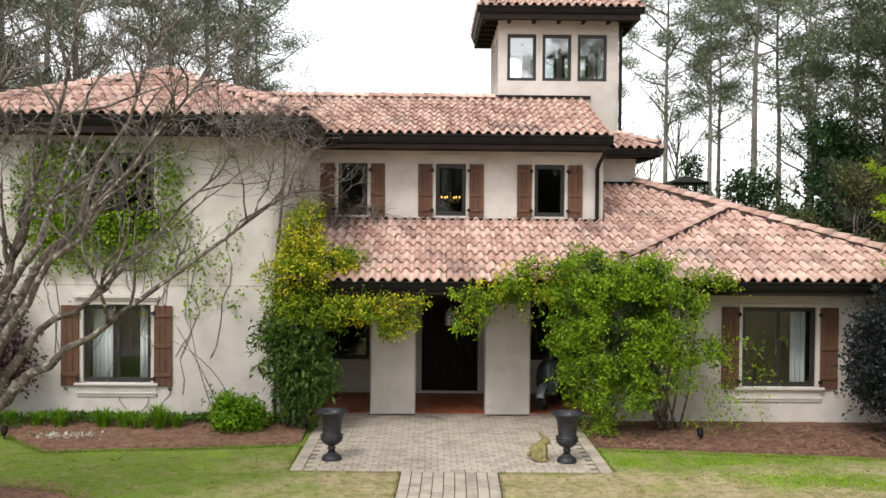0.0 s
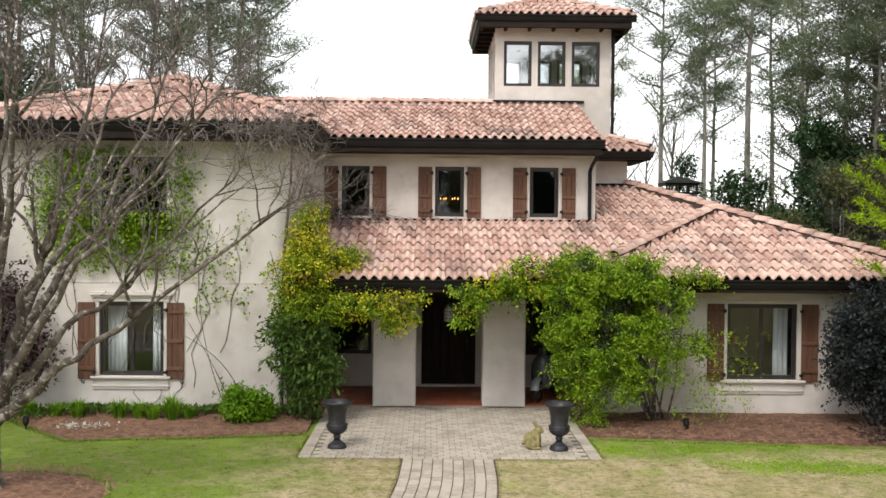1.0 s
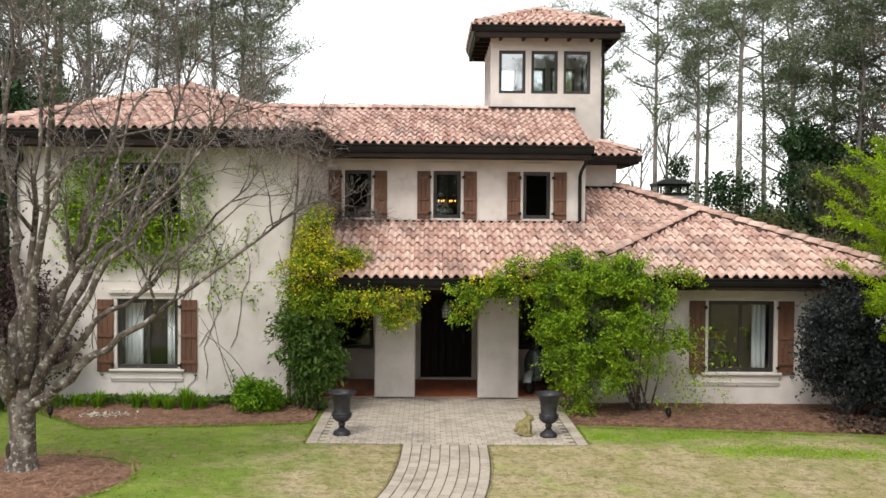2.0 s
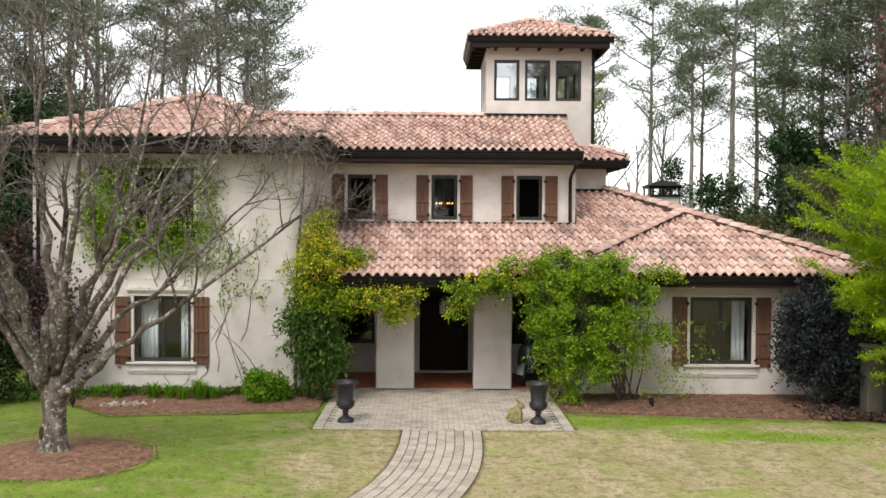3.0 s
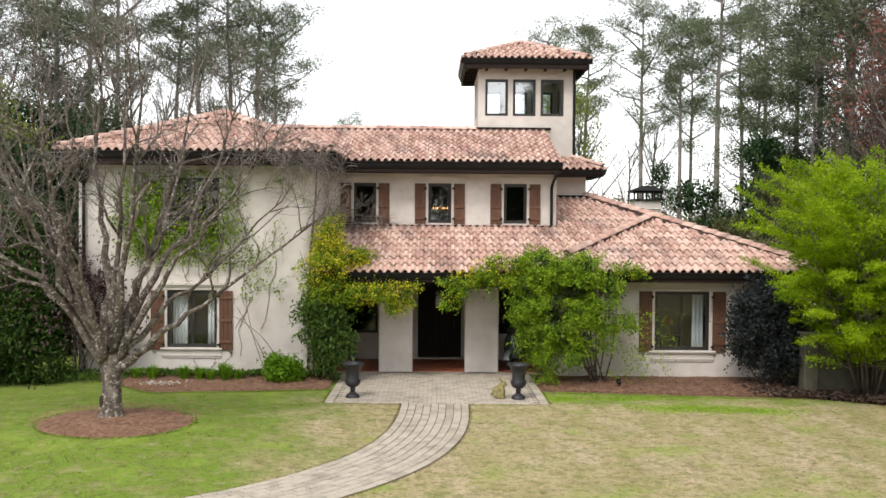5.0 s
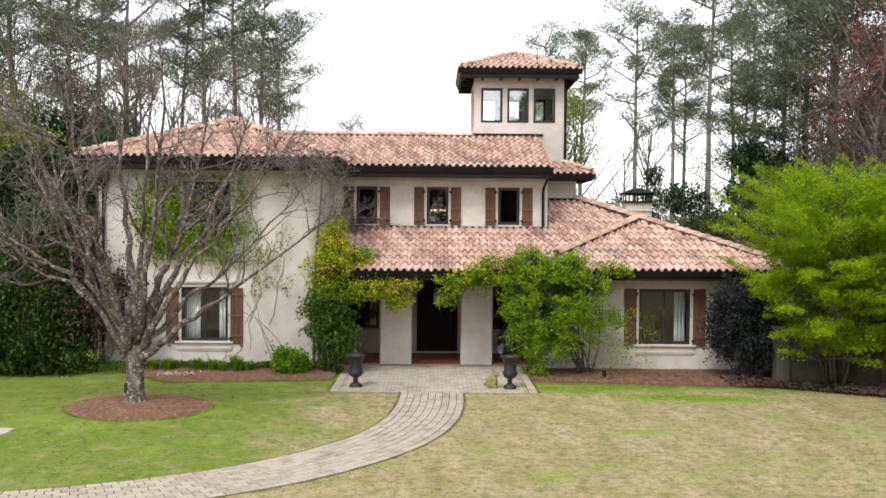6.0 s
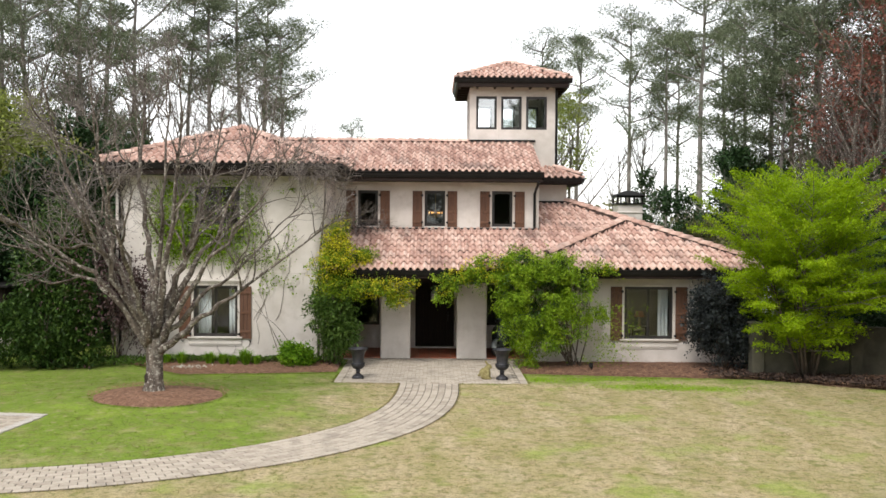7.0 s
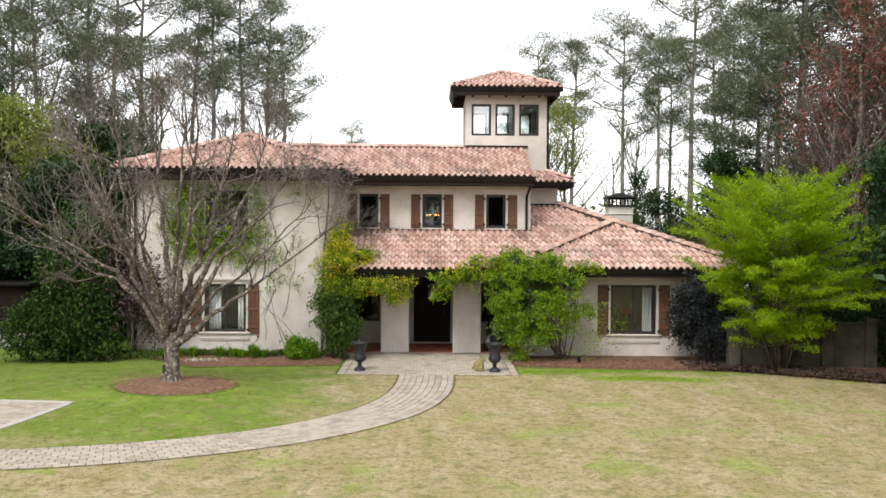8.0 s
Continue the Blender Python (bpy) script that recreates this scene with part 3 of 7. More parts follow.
prof = [(-3.18, -0.7), (-3.18, -0.42), (-3.08, -0.42), (-3.08, -0.35), (-2.83, -0.35)] + [(-3.18 + 0.35 * math.sin(a * math.pi / 28), -0.35 - 0.35 * math.cos(a * math.pi / 28)) for a in range(13, 0, -1)]
n = len(prof)
corner.v = [(x, y, -0.15) for x, y in prof] + [(x, y, 5.42) for x, y in prof]
corner.f = [(i, (i + 1) % n, (i + 1) % n + n, i + n) for i in range(n)]
part("rounded_wall_corner", corner, m_stucco, house)

# tower: four walls, each with its windows
TX0, TX1, TY0, TY1 = 1.52, 4.46, 4.58, 7.52
wall("tower_wall_front", TX0, TX1, 5.4, 8.8, TY0, 0.16, TW)
wall("tower_wall_back", TX0, TX1, 5.4, 8.8, TY1, -0.16, TW)
side_holes = [(TY0 + 0.22 + i * 0.86, TY0 + 0.93 + i * 0.86, 7.33, 8.47) for i in range(3)]
wall("tower_wall_left", TY0 + 0.16, TY1 - 0.16, 5.4, 8.8, TX0, 0.16, side_holes, along="y")
wall("tower_wall_right", TY0 + 0.16, TY1 - 0.16, 5.4, 8.8, TX1, -0.16, side_holes, along="y")
g = Geo()
for x in (2.525, 3.385):
    g.box(x - 0.012, x + 0.012, TY0 - 0.006, TY0 + 0.01, 6.95, 8.72)
g.box(TX0 + 0.05, TX1 - 0.05, TY0 + 0.17, TY1 - 0.17, 6.98, 7.08)
part("tower_floor", g, m_trim, house)

# floors inside
g = Geo()
g.box(-8.6, -3.1, -0.4, 8.7, 2.72, 2.92)
part("upper_floor_left", g, m_floor_wood, house)
g = Geo()
g.box(-3.07, 4.6, 2.67, 8.7, 2.72, 2.92)
g.box(-2.57, 3.4, 2.04, 2.66, 2.72, 2.92)
part("upper_floor", g, m_floor_wood, house)
g = Geo()
g.box(-8.6, -3.1, -0.4, 8.7, -0.05, 0.1)
g.box(3.46, 9.14, -0.4, 8.7, -0.05, 0.1)
g.box(-3.09, 3.45, 2.66, 8.7, -0.05, 0.1)
part("ground_floor", g, m_floor_wood, house)
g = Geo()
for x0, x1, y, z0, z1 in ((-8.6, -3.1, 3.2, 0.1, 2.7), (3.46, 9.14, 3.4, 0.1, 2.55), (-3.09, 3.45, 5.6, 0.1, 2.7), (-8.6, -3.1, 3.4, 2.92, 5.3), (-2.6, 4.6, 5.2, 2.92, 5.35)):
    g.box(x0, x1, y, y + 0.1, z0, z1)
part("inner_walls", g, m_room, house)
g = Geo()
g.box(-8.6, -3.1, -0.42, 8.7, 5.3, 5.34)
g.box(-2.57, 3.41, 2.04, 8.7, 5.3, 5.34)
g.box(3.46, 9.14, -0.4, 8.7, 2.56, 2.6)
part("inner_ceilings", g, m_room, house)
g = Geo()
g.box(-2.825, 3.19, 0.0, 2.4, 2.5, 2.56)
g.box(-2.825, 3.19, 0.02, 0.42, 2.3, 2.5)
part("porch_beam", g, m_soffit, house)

# ---- porch ----
for x0, x1 in ((-1.26, -0.37), (1.01, 1.9)):
    g = Geo()
    g.box(x0, x1, 0.0, 0.45, -0.1, 2.31, 0.025)
    part("porch_pillar", g, m_stucco, house)
floor_ = thing("porch_floor", "red clay tile porch floor", "floor", kind="structure")
g = Geo()
g.box(-2.82, 3.19, -0.0, 2.39, -0.05, 0.042)
part("tile_bed", g, m_grout, floor_)
tile = block(0.318, 0.318, 0.016, 0.004).mesh("floor_tile")
tile.materials.append(m_clay)
rng = random.Random(8)
for i in range(18):
    for j in range(7):
        x, y = -2.62 + i * 0.33, 0.19 + j * 0.33
        if x < 3.02:
            piece("floor_tile", tile, floor_, pose(x, y, 0.042 + rng.uniform(-0.001, 0.001)))

# entrance door
door = Geo()
door.box(-0.27, 0.98, 2.5, 2.52, 0.07, 2.28)
front_door = part("front_door", door, m_door, house, "dark walnut plank entrance door")
for i in range(6):
    g = Geo()
    x = -0.2 + i * 0.186
    g.box(x, x + 0.18, 2.455, 2.5, 0.09, 2.22, 0.008)
    part("plank", g, m_door, front_door)
for x0, x1, z0, z1 in ((-0.27, -0.203, 0.062, 2.28), (0.918, 0.98, 0.062, 2.28), (-0.203, 0.918, 2.22, 2.28)):
    g = Geo()
    g.box(x0, x1, 2.42, 2.53, z0, z1, 0.006)
    part("door_frame", g, m_door, front_door)
g = Geo()
g.box(-0.32, 1.03, 2.3, 2.5, 0.058, 0.1, 0.006)
part("threshold", g, m_trim, front_door, "pale stone threshold")
g = Geo()
g.lathe([(0.02, 0), (0.032, 0.02), (0.03, 0.05)], 12, m=pose(0.78, 2.46, 1.08, 90))
g.box(0.76, 0.8, 2.44, 2.456, 0.9, 1.2, 0.004)
part("door_handle", g, m_iron, front_door)


# ---- windows ----
def window(x0, x1, z0, z1, y, leaves=1, m=None, pane_glass=m_glass):
    """A casement in its hole: frame, leaves and panes; y is the wall's outer face."""
    mm = m if m is not None else Matrix()
    g = Geo()
    b = 0.045
    yy = y + 0.05
    g.box(x0, x1, yy, yy + 0.07, z0, z0 + b, 0.005, mm)
    g.box(x0, x1, yy, yy + 0.07, z1 - b, z1, 0.005, mm)
    g.box(x0, x0 + b, yy + 0.002, yy + 0.068, z0 + b, z1 - b, 0.005, mm)
    g.box(x1 - b, x1, yy + 0.002, yy + 0.068, z0 + b, z1 - b, 0.005, mm)
    win = part("window", g, m_winframe, house, "dark bronze casement window")
    w = (x1 - x0 - 2 * b) / leaves
    for i in range(leaves):
        a = x0 + b + i * w
        h = Geo()
        for q in ((a, a + w, z0 + b, z0 + b + 0.04), (a, a + w, z1 - b - 0.04, z1 - b), (a, a + 0.035, z0 + b + 0.04, z1 - b - 0.04), (a + w - 0.035, a + w, z0 + b + 0.04, z1 - b - 0.04)):
            h.box(q[0], q[1], yy + 0.015, yy + 0.055, q[2], q[3], 0.004, mm)
        part("sash", h, m_winframe, win)
        p = Geo()
        p.box(a + 0.03, a + w - 0.03, yy + 0.03, yy + 0.036, z0 + b + 0.035, z1 - b - 0.035, 0, mm)
        ob = part("pane", p, pane_glass, win)
        ob.visible_shadow = False
    return win


def moulding(name, x0, x1, z0, steps, y, owner):
    """A stepped stucco moulding: each step is (height, how far it stands out)."""
    g, z = Geo(), z0
    for h, d in steps:
        g.box(x0 - d * 0.7, x1 + d * 0.7, y - d, y + 0.05, z, z + h, min(0.008, h / 4))
        z += h + 0.0005
    return part(name, g, m_trim, owner)


def shutter(x0, x1, z0, z1, y, bars):
    """A plank shutter with battens, hinges and a scroll holdback, flat on the wall at y."""
    g = Geo()
    g.box(x0 + 0.01, x1 - 0.01, y - 0.018, y - 0.001, z0 + 0.01, z1 - 0.01)
    sh = part("shutter", g, m_shutter, house, "brown stained plank shutter")
    n = 3
    w = (x1 - x0) / n
    for i in range(n):
        p = Geo()
        p.box(x0 + i * w + 0.002, x0 + (i + 1) * w - 0.002, y - 0.042, y - 0.018, z0, z1, 0.004)
        part("plank", p, m_shutter, sh)
    for b in bars:
        z = z0 + (z1 - z0) * b
        p = Geo()
        p.box(x0 + 0.005, x1 - 0.005, y - 0.066, y - 0.042, z - 0.035, z + 0.035, 0.006)
        part("batten", p, m_shutter, sh)
    return sh


def shutters(x0, x1, z0, z1, y, w, bars, gap=0.07, hook=False):
    for side in (-1, 1):
        a, b = (x0 - gap - w, x0 - gap) if side < 0 else (x1 + gap, x1 + gap + w)
        sh = shutter(a, b, z0, z1, y, bars)
        for zz in (z0 + 0.14, z1 - 0.14):
            h = Geo()
            e = b if side < 0 else a
            h.box(e - 0.05, e + 0.03, y - 0.082, y - 0.066, zz - 0.025, zz + 0.025, 0.004)
            h.lathe([(0.014, -0.045), (0.014, 0.045)], 8, (e + 0.0 * side, y - 0.06, zz))
            part("hinge", h, m_iron, sh)
        if hook:
            h = Geo()
            e = (a + b) / 2 + 0.1 * side
            h.tube([(e, y - 0.05, z0 - 0.02), (e + 0.02, y - 0.05, z0 - 0.07), (e + 0.05, y - 0.05, z0 - 0.09), (e + 0.07, y - 0.05, z0 - 0.06), (e + 0.045, y - 0.05, z0 - 0.045)], 0.011, 6)
            part("holdback", h, m_iron, sh)


def trims(x0, x1, z0, z1, y, w, owner):
    """Pale reveals either side of a window."""
    for a in (x0 - w, x1 + 0.002):
        g = Geo()
        g.box(a, a + w - 0.002, y - 0.012, y + 0.02, z0, z1, 0.004)
        part("side_trim", g, m_trim, owner)


wl_ = window(*LW_LOW, -0.7, 2)
trims(*LW_LOW, -0.7, 0.065, wl_)
moulding("sill", -6.72, -5.27, 0.475, [(0.05, 0.03), (0.04, 0.05), (0.1, 0.025), (0.025, 0.05), (0.045, 0.09)], -0.7, wl_)
moulding("head_moulding", -6.74, -5.25, 2.215, [(0.07, 0.02), (0.05, 0.045), (0.045, 0.085), (0.03, 0.05)], -0.7, wl_)
shutters(*LW_LOW[:2], 0.68, 2.2, -0.7, 0.34, (0.14, 0.5, 0.88), hook=True)
wu_ = window(*LW_UP, -0.7, 2)
trims(*LW_UP, -0.7, 0.065, wu_)
wr_ = window(*RW, -0.7, 2)
trims(*RW, -0.7, 0.065, wr_)
moulding("sill", 5.77, 7.36, 0.455, [(0.05, 0.03), (0.04, 0.05), (0.11, 0.025), (0.03, 0.05), (0.05, 0.09)], -0.7, wr_)
moulding("head_moulding", 5.8, 7.33, 2.265, [(0.04, 0.012), (0.03, 0.03)], -0.7, wr_)
shutters(*RW[:2], 0.7, 2.26, -0.7, 0.34, (0.14, 0.5, 0.88), hook=True)
for q in UP:
    w = window(*q, 1.81, 1)
    trims(*q, 1.81, 0.06, w)
    g = Geo()
    g.prism([(q[0] - 0.08, 5.11), (q[1] + 0.08, 5.11), (q[1] + 0.17, 5.3), (q[0] - 0.17, 5.3)], 1.785, 1.83)
    part("head_panel", g, m_stucco, w)
    shutters(q[0], q[1], 3.96, 5.09, 1.81, 0.31, (0.13, 0.42, 0.88))
for q in TW:
    window(*q, TY0, 1, None, m_coated)
    window(*q, TY1 - 0.17, 1)
for q in side_holes:
    turn = Matrix(((0, 1, 0, 0), (1, 0, 0, 0), (0, 0, 1, 0), (0, 0, 0, 1)))
    window(*q, TX0, 1, turn)
    window(*q, TX1 - 0.17, 1, turn)
window(-2.55, -1.43, 0.79, 2.1, 2.4, 1)
window(1.6, 2.9, 0.79, 2.1, 2.4, 2)

# iron balconette rail before the ivy-grown window
g = Geo()
for z in (3.62, 4.02):
    g.box(-6.75, -5.15, -0.9, -0.875, z, z + 0.025)
for i in range(15):
    x = -6.74 + i * 0.112
    g.box(x, x + 0.014, -0.895, -0.88, 3.645, 4.02)
g.box(-6.75, -6.73, -0.88, -0.69, 3.62, 3.645)
g.box(-5.17, -5.15, -0.88, -0.69, 3.62, 3.645)
part("balconette_rail", g, m_iron, house, "black iron balconette rail")
# joint line across the stucco
g = Geo()
g.box(-8.87, -3.18, -0.712, -0.69, 2.59, 2.605)
part("wall_bead", g, m_stucco, house)
for q in ((-2.8, 3.62, 1.74, 1.83, 3.86, 3.93), (3.62, 4.85, 4.14, 4.22, 4.8, 4.87), (1.46, 3.78, 4.5, 4.6, 6.9, 6.97)):
    part("roof_flashing", Geo().box(*q, 0.01), m_gutter, house, "dark metal flashing")

# ---- roofs ----
TW_, TE_ = 0.204, 0.455


def tile_shape(wide=TW_, long_=TE_ + 0.05, h=0.07, n=10):
    """One S-shaped clay tile: a barrel and a shallow pan, low end raised and with a lip."""
    us = [wide * i / n for i in range(n + 1)]

    def z(u):
        t = u / wide
        return h * math.sin(math.pi * t / 0.66) ** 0.75 if t < 0.66 else -0.012 * math.sin(math.pi * (t - 0.66) / 0.34)

    v = [(u, 0.0, z(u) + 0.05) for u in us] + [(u, long_, z(u) * 0.96) for u in us] + [(u, 0.0, z(u) + 0.022) for u in us]
    k = n + 1
    f = [(i, i + 1, k + i + 1, k + i) for i in range(n)] + [(2 * k + i, 2 * k + i + 1, i + 1, i) for i in range(n)]
    return v, f


TILE_V, TILE_F = tile_shape()
tile_me = Geo().add(TILE_V, TILE_F).mesh("roof_tile", True)
tile_me.materials.append(m_tile)
tile_me.polygons.foreach_set("use_smooth", [i < 10 for i in range(20)])
loose_left = [300]


def roof_face(owner, origin, along, up, lo, hi, length, pitch=PITCH, picked=None):
    """Tiles on a slope. origin: an eave point; along, up: plan directions; lo(d), hi(d): the limits along the eave at plan
    distance d from it; length: plan depth. picked: which tiles are pieces of their own."""
    al, u2 = Vector((*along, 0)), Vector((*up, 0))
    c = 1 / math.sqrt(1 + pitch * pitch)
    vdir = (u2 + Vector((0, 0, pitch))) * c
    nrm = al.cross(vdir)
    base = Matrix((al, vdir, nrm)).transposed().to_4x4()
    base.translation = Vector(origin)
    rng = random.Random(hash((round(origin[0], 2), round(origin[1], 2))) & 255)
    run = Geo()
    rows = int(length / c / TE_) + 1
    for j in range(rows):
        v0 = j * TE_ - 0.05
        d0, d1 = max(0, v0 * c), min(length, (v0 + TE_) * c)
        if d0 >= length:
            continue
        a0, a1 = min(lo(d0), lo(d1)), max(hi(d0), hi(d1))
        i0, i1 = int(math.floor(a0 / TW_)), int(math.ceil(a1 / TW_))
        for i in range(i0, i1):
            u = i * TW_
            du, dv, tw, lift = rng.uniform(-0.004, 0.004), rng.uniform(-0.014, 0.014), rng.uniform(-0.02, 0.02), rng.uniform(0, 0.008)
            m = base @ Matrix.Translation((u + du, v0 + dv, lift)) @ pose(0, 0, 0, rng.uniform(-0.5, 0.5), rng.uniform(-1, 1), math.degrees(tw))
            inside = all(lo(d) <= u - 0.01 and u + TW_ + 0.01 <= hi(d) for d in (d0, min(length, d1 + 0.05))) and (v0 + TE_) * c <= length
            if picked and inside and loose_left[0] > 0 and picked(u, j):
                piece("roof_tile", tile_me, owner, m)
                loose_left[0] -= 1
                continue
            vs = []
            for p in TILE_V:
                q = Vector(p)
                vv = min(v0 + q.y, length / c)
                dd = max(0.0, vv * c)
                uu = min(max(u + q.x, lo(dd)), hi(dd))
                vs.append(base @ Vector((uu, vv, q.z + lift + (0.0 if inside else -0.004))))
            if inside:
                vs = [m @ Vector(p) for p in TILE_V]
            if not inside and max((vs[0] - vs[10]).length, (vs[11] - vs[21]).length) < 0.03:
                continue
            run.add(vs, TILE_F)
    return part("tile_run", run, m_tile_run, owner, "weathered terracotta roof tiles", kind="stuff")


def caps(owner, a, b, r=0.125, step=0.34):
    """A row of ridge tiles from a to b."""
    a, b = Vector(a), Vector(b)
    d = b - a
    n = max(1, int(d.length / step))
    yv = d.normalized()
    xv = yv.cross(Vector((0, 0, 1))).normalized()
    zv = xv.cross(yv)
    base = Matrix((xv, yv, zv)).transposed().to_4x4()
    g = Geo()
    for i in range(n):
        base.translation = a + d * (i / n)
        vs, m = [], base.copy()
        ln_ = d.length / n + 0.05
        for s, rr, lift in ((0, r * 1.08, 0.03), (ln_, r * 0.92, 0.0), (0, r * 0.9, 0.02)):
            for k in range(9):
                t = math.pi * (k / 8)
                vs.append(m @ Vector((rr * math.cos(t), s, rr * math.sin(t) * 0.85 + lift - 0.012)))
        g.add(vs, [(k + 1, k, 9 + k, 10 + k) for k in range(8)] + [(k, k + 1, 19 + k, 18 + k) for k in range(8)])
    # dark bed below the caps, which draws the shadow line along them
    base.translation = a
    bed_ = Geo().box(-r * 0.82, r * 0.82, 0.02, d.length - 0.02, -0.12, 0.012, 0.01, base)
    part("ridge_mortar", bed_, m_deck, owner, "dark bed under the ridge tiles that draws their shadow line")
    return part("ridge_tiles", g, m_tile_run, owner, "rounded terracotta ridge tiles", smooth=True)


def gutter(owner, a, b, out, h=0.15):
    """A moulded gutter along an eave from a to b; out is the plan direction away from the house."""
    a, b, o = Vector(a), Vector(b), Vector((*out, 0))
    prof = [(0.0, -h), (0.07, -h), (0.1, -h * 0.6), (0.11, -h * 0.3), (0.135, -h * 0.2), (0.135, 0.0), (0.12, 0.0), (0.115, -0.03), (0.0, -0.03)]
    g = Geo()
    vs = [p + o * (x - 0.06) + Vector((0, 0, z)) for p in (a, b) for x, z in prof]
    n = len(prof)
    g.add(vs, [(i, (i + 1) % n, (i + 1) % n + n, i + n) for i in range(n)] + [tuple(range(n))[::-1], tuple(range(n, 2 * n))])
    return part("gutter", g, m_gutter, owner, "dark metal gutter")


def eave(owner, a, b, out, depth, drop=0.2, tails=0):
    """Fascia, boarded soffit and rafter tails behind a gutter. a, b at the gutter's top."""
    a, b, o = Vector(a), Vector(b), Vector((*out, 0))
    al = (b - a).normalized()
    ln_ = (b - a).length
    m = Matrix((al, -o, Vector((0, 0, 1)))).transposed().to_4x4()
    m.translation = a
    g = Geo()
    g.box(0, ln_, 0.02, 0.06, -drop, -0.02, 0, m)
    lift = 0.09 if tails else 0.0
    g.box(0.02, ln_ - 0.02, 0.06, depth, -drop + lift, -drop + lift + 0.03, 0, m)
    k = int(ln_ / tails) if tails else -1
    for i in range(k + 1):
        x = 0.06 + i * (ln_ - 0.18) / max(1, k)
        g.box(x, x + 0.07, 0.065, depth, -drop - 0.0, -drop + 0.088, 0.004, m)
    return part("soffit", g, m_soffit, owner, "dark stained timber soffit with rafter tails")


decks = {}


def roof(name, label):
    ob = part(name, Geo(), m_deck, house, label)
    decks[ob.name] = Geo()
    return ob


def deck(owner, corners):
    """Adds a sloping plate to a roof's timber deck, on which the tiles lie."""
    g = decks[owner.name].slab(corners, 0.06)
    owner.data.clear_geometry()
    owner.data.from_pydata(g.v, [], g.f)
    owner.data.update()


def zat(z0, d, p=PITCH):
    return z0 + d * p


# porch and right wing roof
lower = roof("lower_roof", "low terracotta tile roof over porch and right wing")
ZL, EY = 2.73, -1.35
APX, APY, RX = 6.46, 2.3, 10.1
APD = APY - EY + 0.05
EAST = PITCH * APD / (RX + 0.05 - APX)


def line_ab(d):
    """Where the porch slope meets the right wing's slope."""
    y = EY + d
    return APX - (APY - y) * 0.976 if y <= APY else APX - (y - APY) * 0.858


roof_face(lower, (0, EY, ZL), (1, 0), (0, 1), lambda d: -2.8, line_ab, 3.16, picked=lambda u, j: -1.2 < u < 2.4 and j < 9)
roof_face(lower, (0, 1.81, zat(ZL, 3.16)), (1, 0), (0, 1), lambda d: 3.64, lambda d: line_ab(d + 3.16), 2.39)
ZR = ZL + 0.05
roof_face(lower, (0, EY - 0.05, ZR), (1, 0), (0, 1), lambda d: 2.85 + d * 0.976, lambda d: RX + 0.05 - d * (RX + 0.05 - APX) / APD, APD, picked=lambda u, j: 4.6 < u < 9 and j < 9)
roof_face(lower, (RX + 0.05, 0, ZR), (0, 1), (-1, 0), lambda d: EY - 0.05 + d * APD / (RX + 0.05 - APX), lambda d: 9.6, RX + 0.05 - APX, EAST)
roof_face(lower, (0, 9.65, ZR), (-1, 0), (0, -1), lambda d: -RX + d, lambda d: -5.0, 3.0)
za_ = zat(ZR, APD)
deck(lower, [(-2.8, EY, ZL - 0.03), (2.9, EY, ZL - 0.03), (APX, APY, zat(ZL, APY - EY) - 0.03), (4.83, 4.2, zat(ZL, 5.55) - 0.03), (3.62, 4.2, zat(ZL, 5.55) - 0.03), (3.62, 1.81, zat(ZL, 3.16) - 0.03), (-2.8, 1.81, zat(ZL, 3.16) - 0.03)])
deck(lower, [(2.9, EY, ZR - 0.03), (RX, EY, ZR - 0.03), (APX, APY, za_ - 0.03)])
deck(lower, [(RX, EY, ZR - 0.03), (RX, 9.65, ZR - 0.03), (APX, 9.65, za_ - 0.03), (APX, APY, za_ - 0.03)])
deck(lower, [(APX, APY, za_ - 0.035), (APX, 9.65, za_ - 0.035), (4.83, 9.65, 4.3), (4.83, 4.2, 4.5)])
ap = Vector((APX, APY, za_ + 0.11))
caps(lower, (3.6, -0.56, zat(ZR, 0.84) + 0.11), ap)
caps(lower, (RX - 0.06, EY + 0.06, ZR + 0.13), ap)
caps(lower, ap, (4.83, 4.2, zat(ZL, 5.55) + 0.1))
caps(lower, ap, (APX, 9.6, ap.z))
gutter(lower, (-2.8, EY + 0.02, ZL + 0.01), (3.0, EY + 0.02, ZL + 0.01), (0, -1), 0.17)
gutter(lower, (3.0, EY - 0.03, ZR), (RX + 0.1, EY - 0.03, ZR), (0, -1), 0.17)
gutter(lower, (RX + 0.05, -1.3, ZR), (RX + 0.05, 9.6, ZR), (1, 0), 0.17)
eave(lower, (-2.78, EY + 0.02, ZL), (3.0, EY + 0.02, ZL), (0, -1), 1.3, 0.24)
eave(lower, (3.02, EY - 0.03, ZR), (RX, EY - 0.03, ZR), (0, -1), 0.66, 0.26)
eave(lower, (RX + 0.05, -1.3, ZR), (RX + 0.05, 9.5, ZR), (1, 0), 0.8, 0.26)

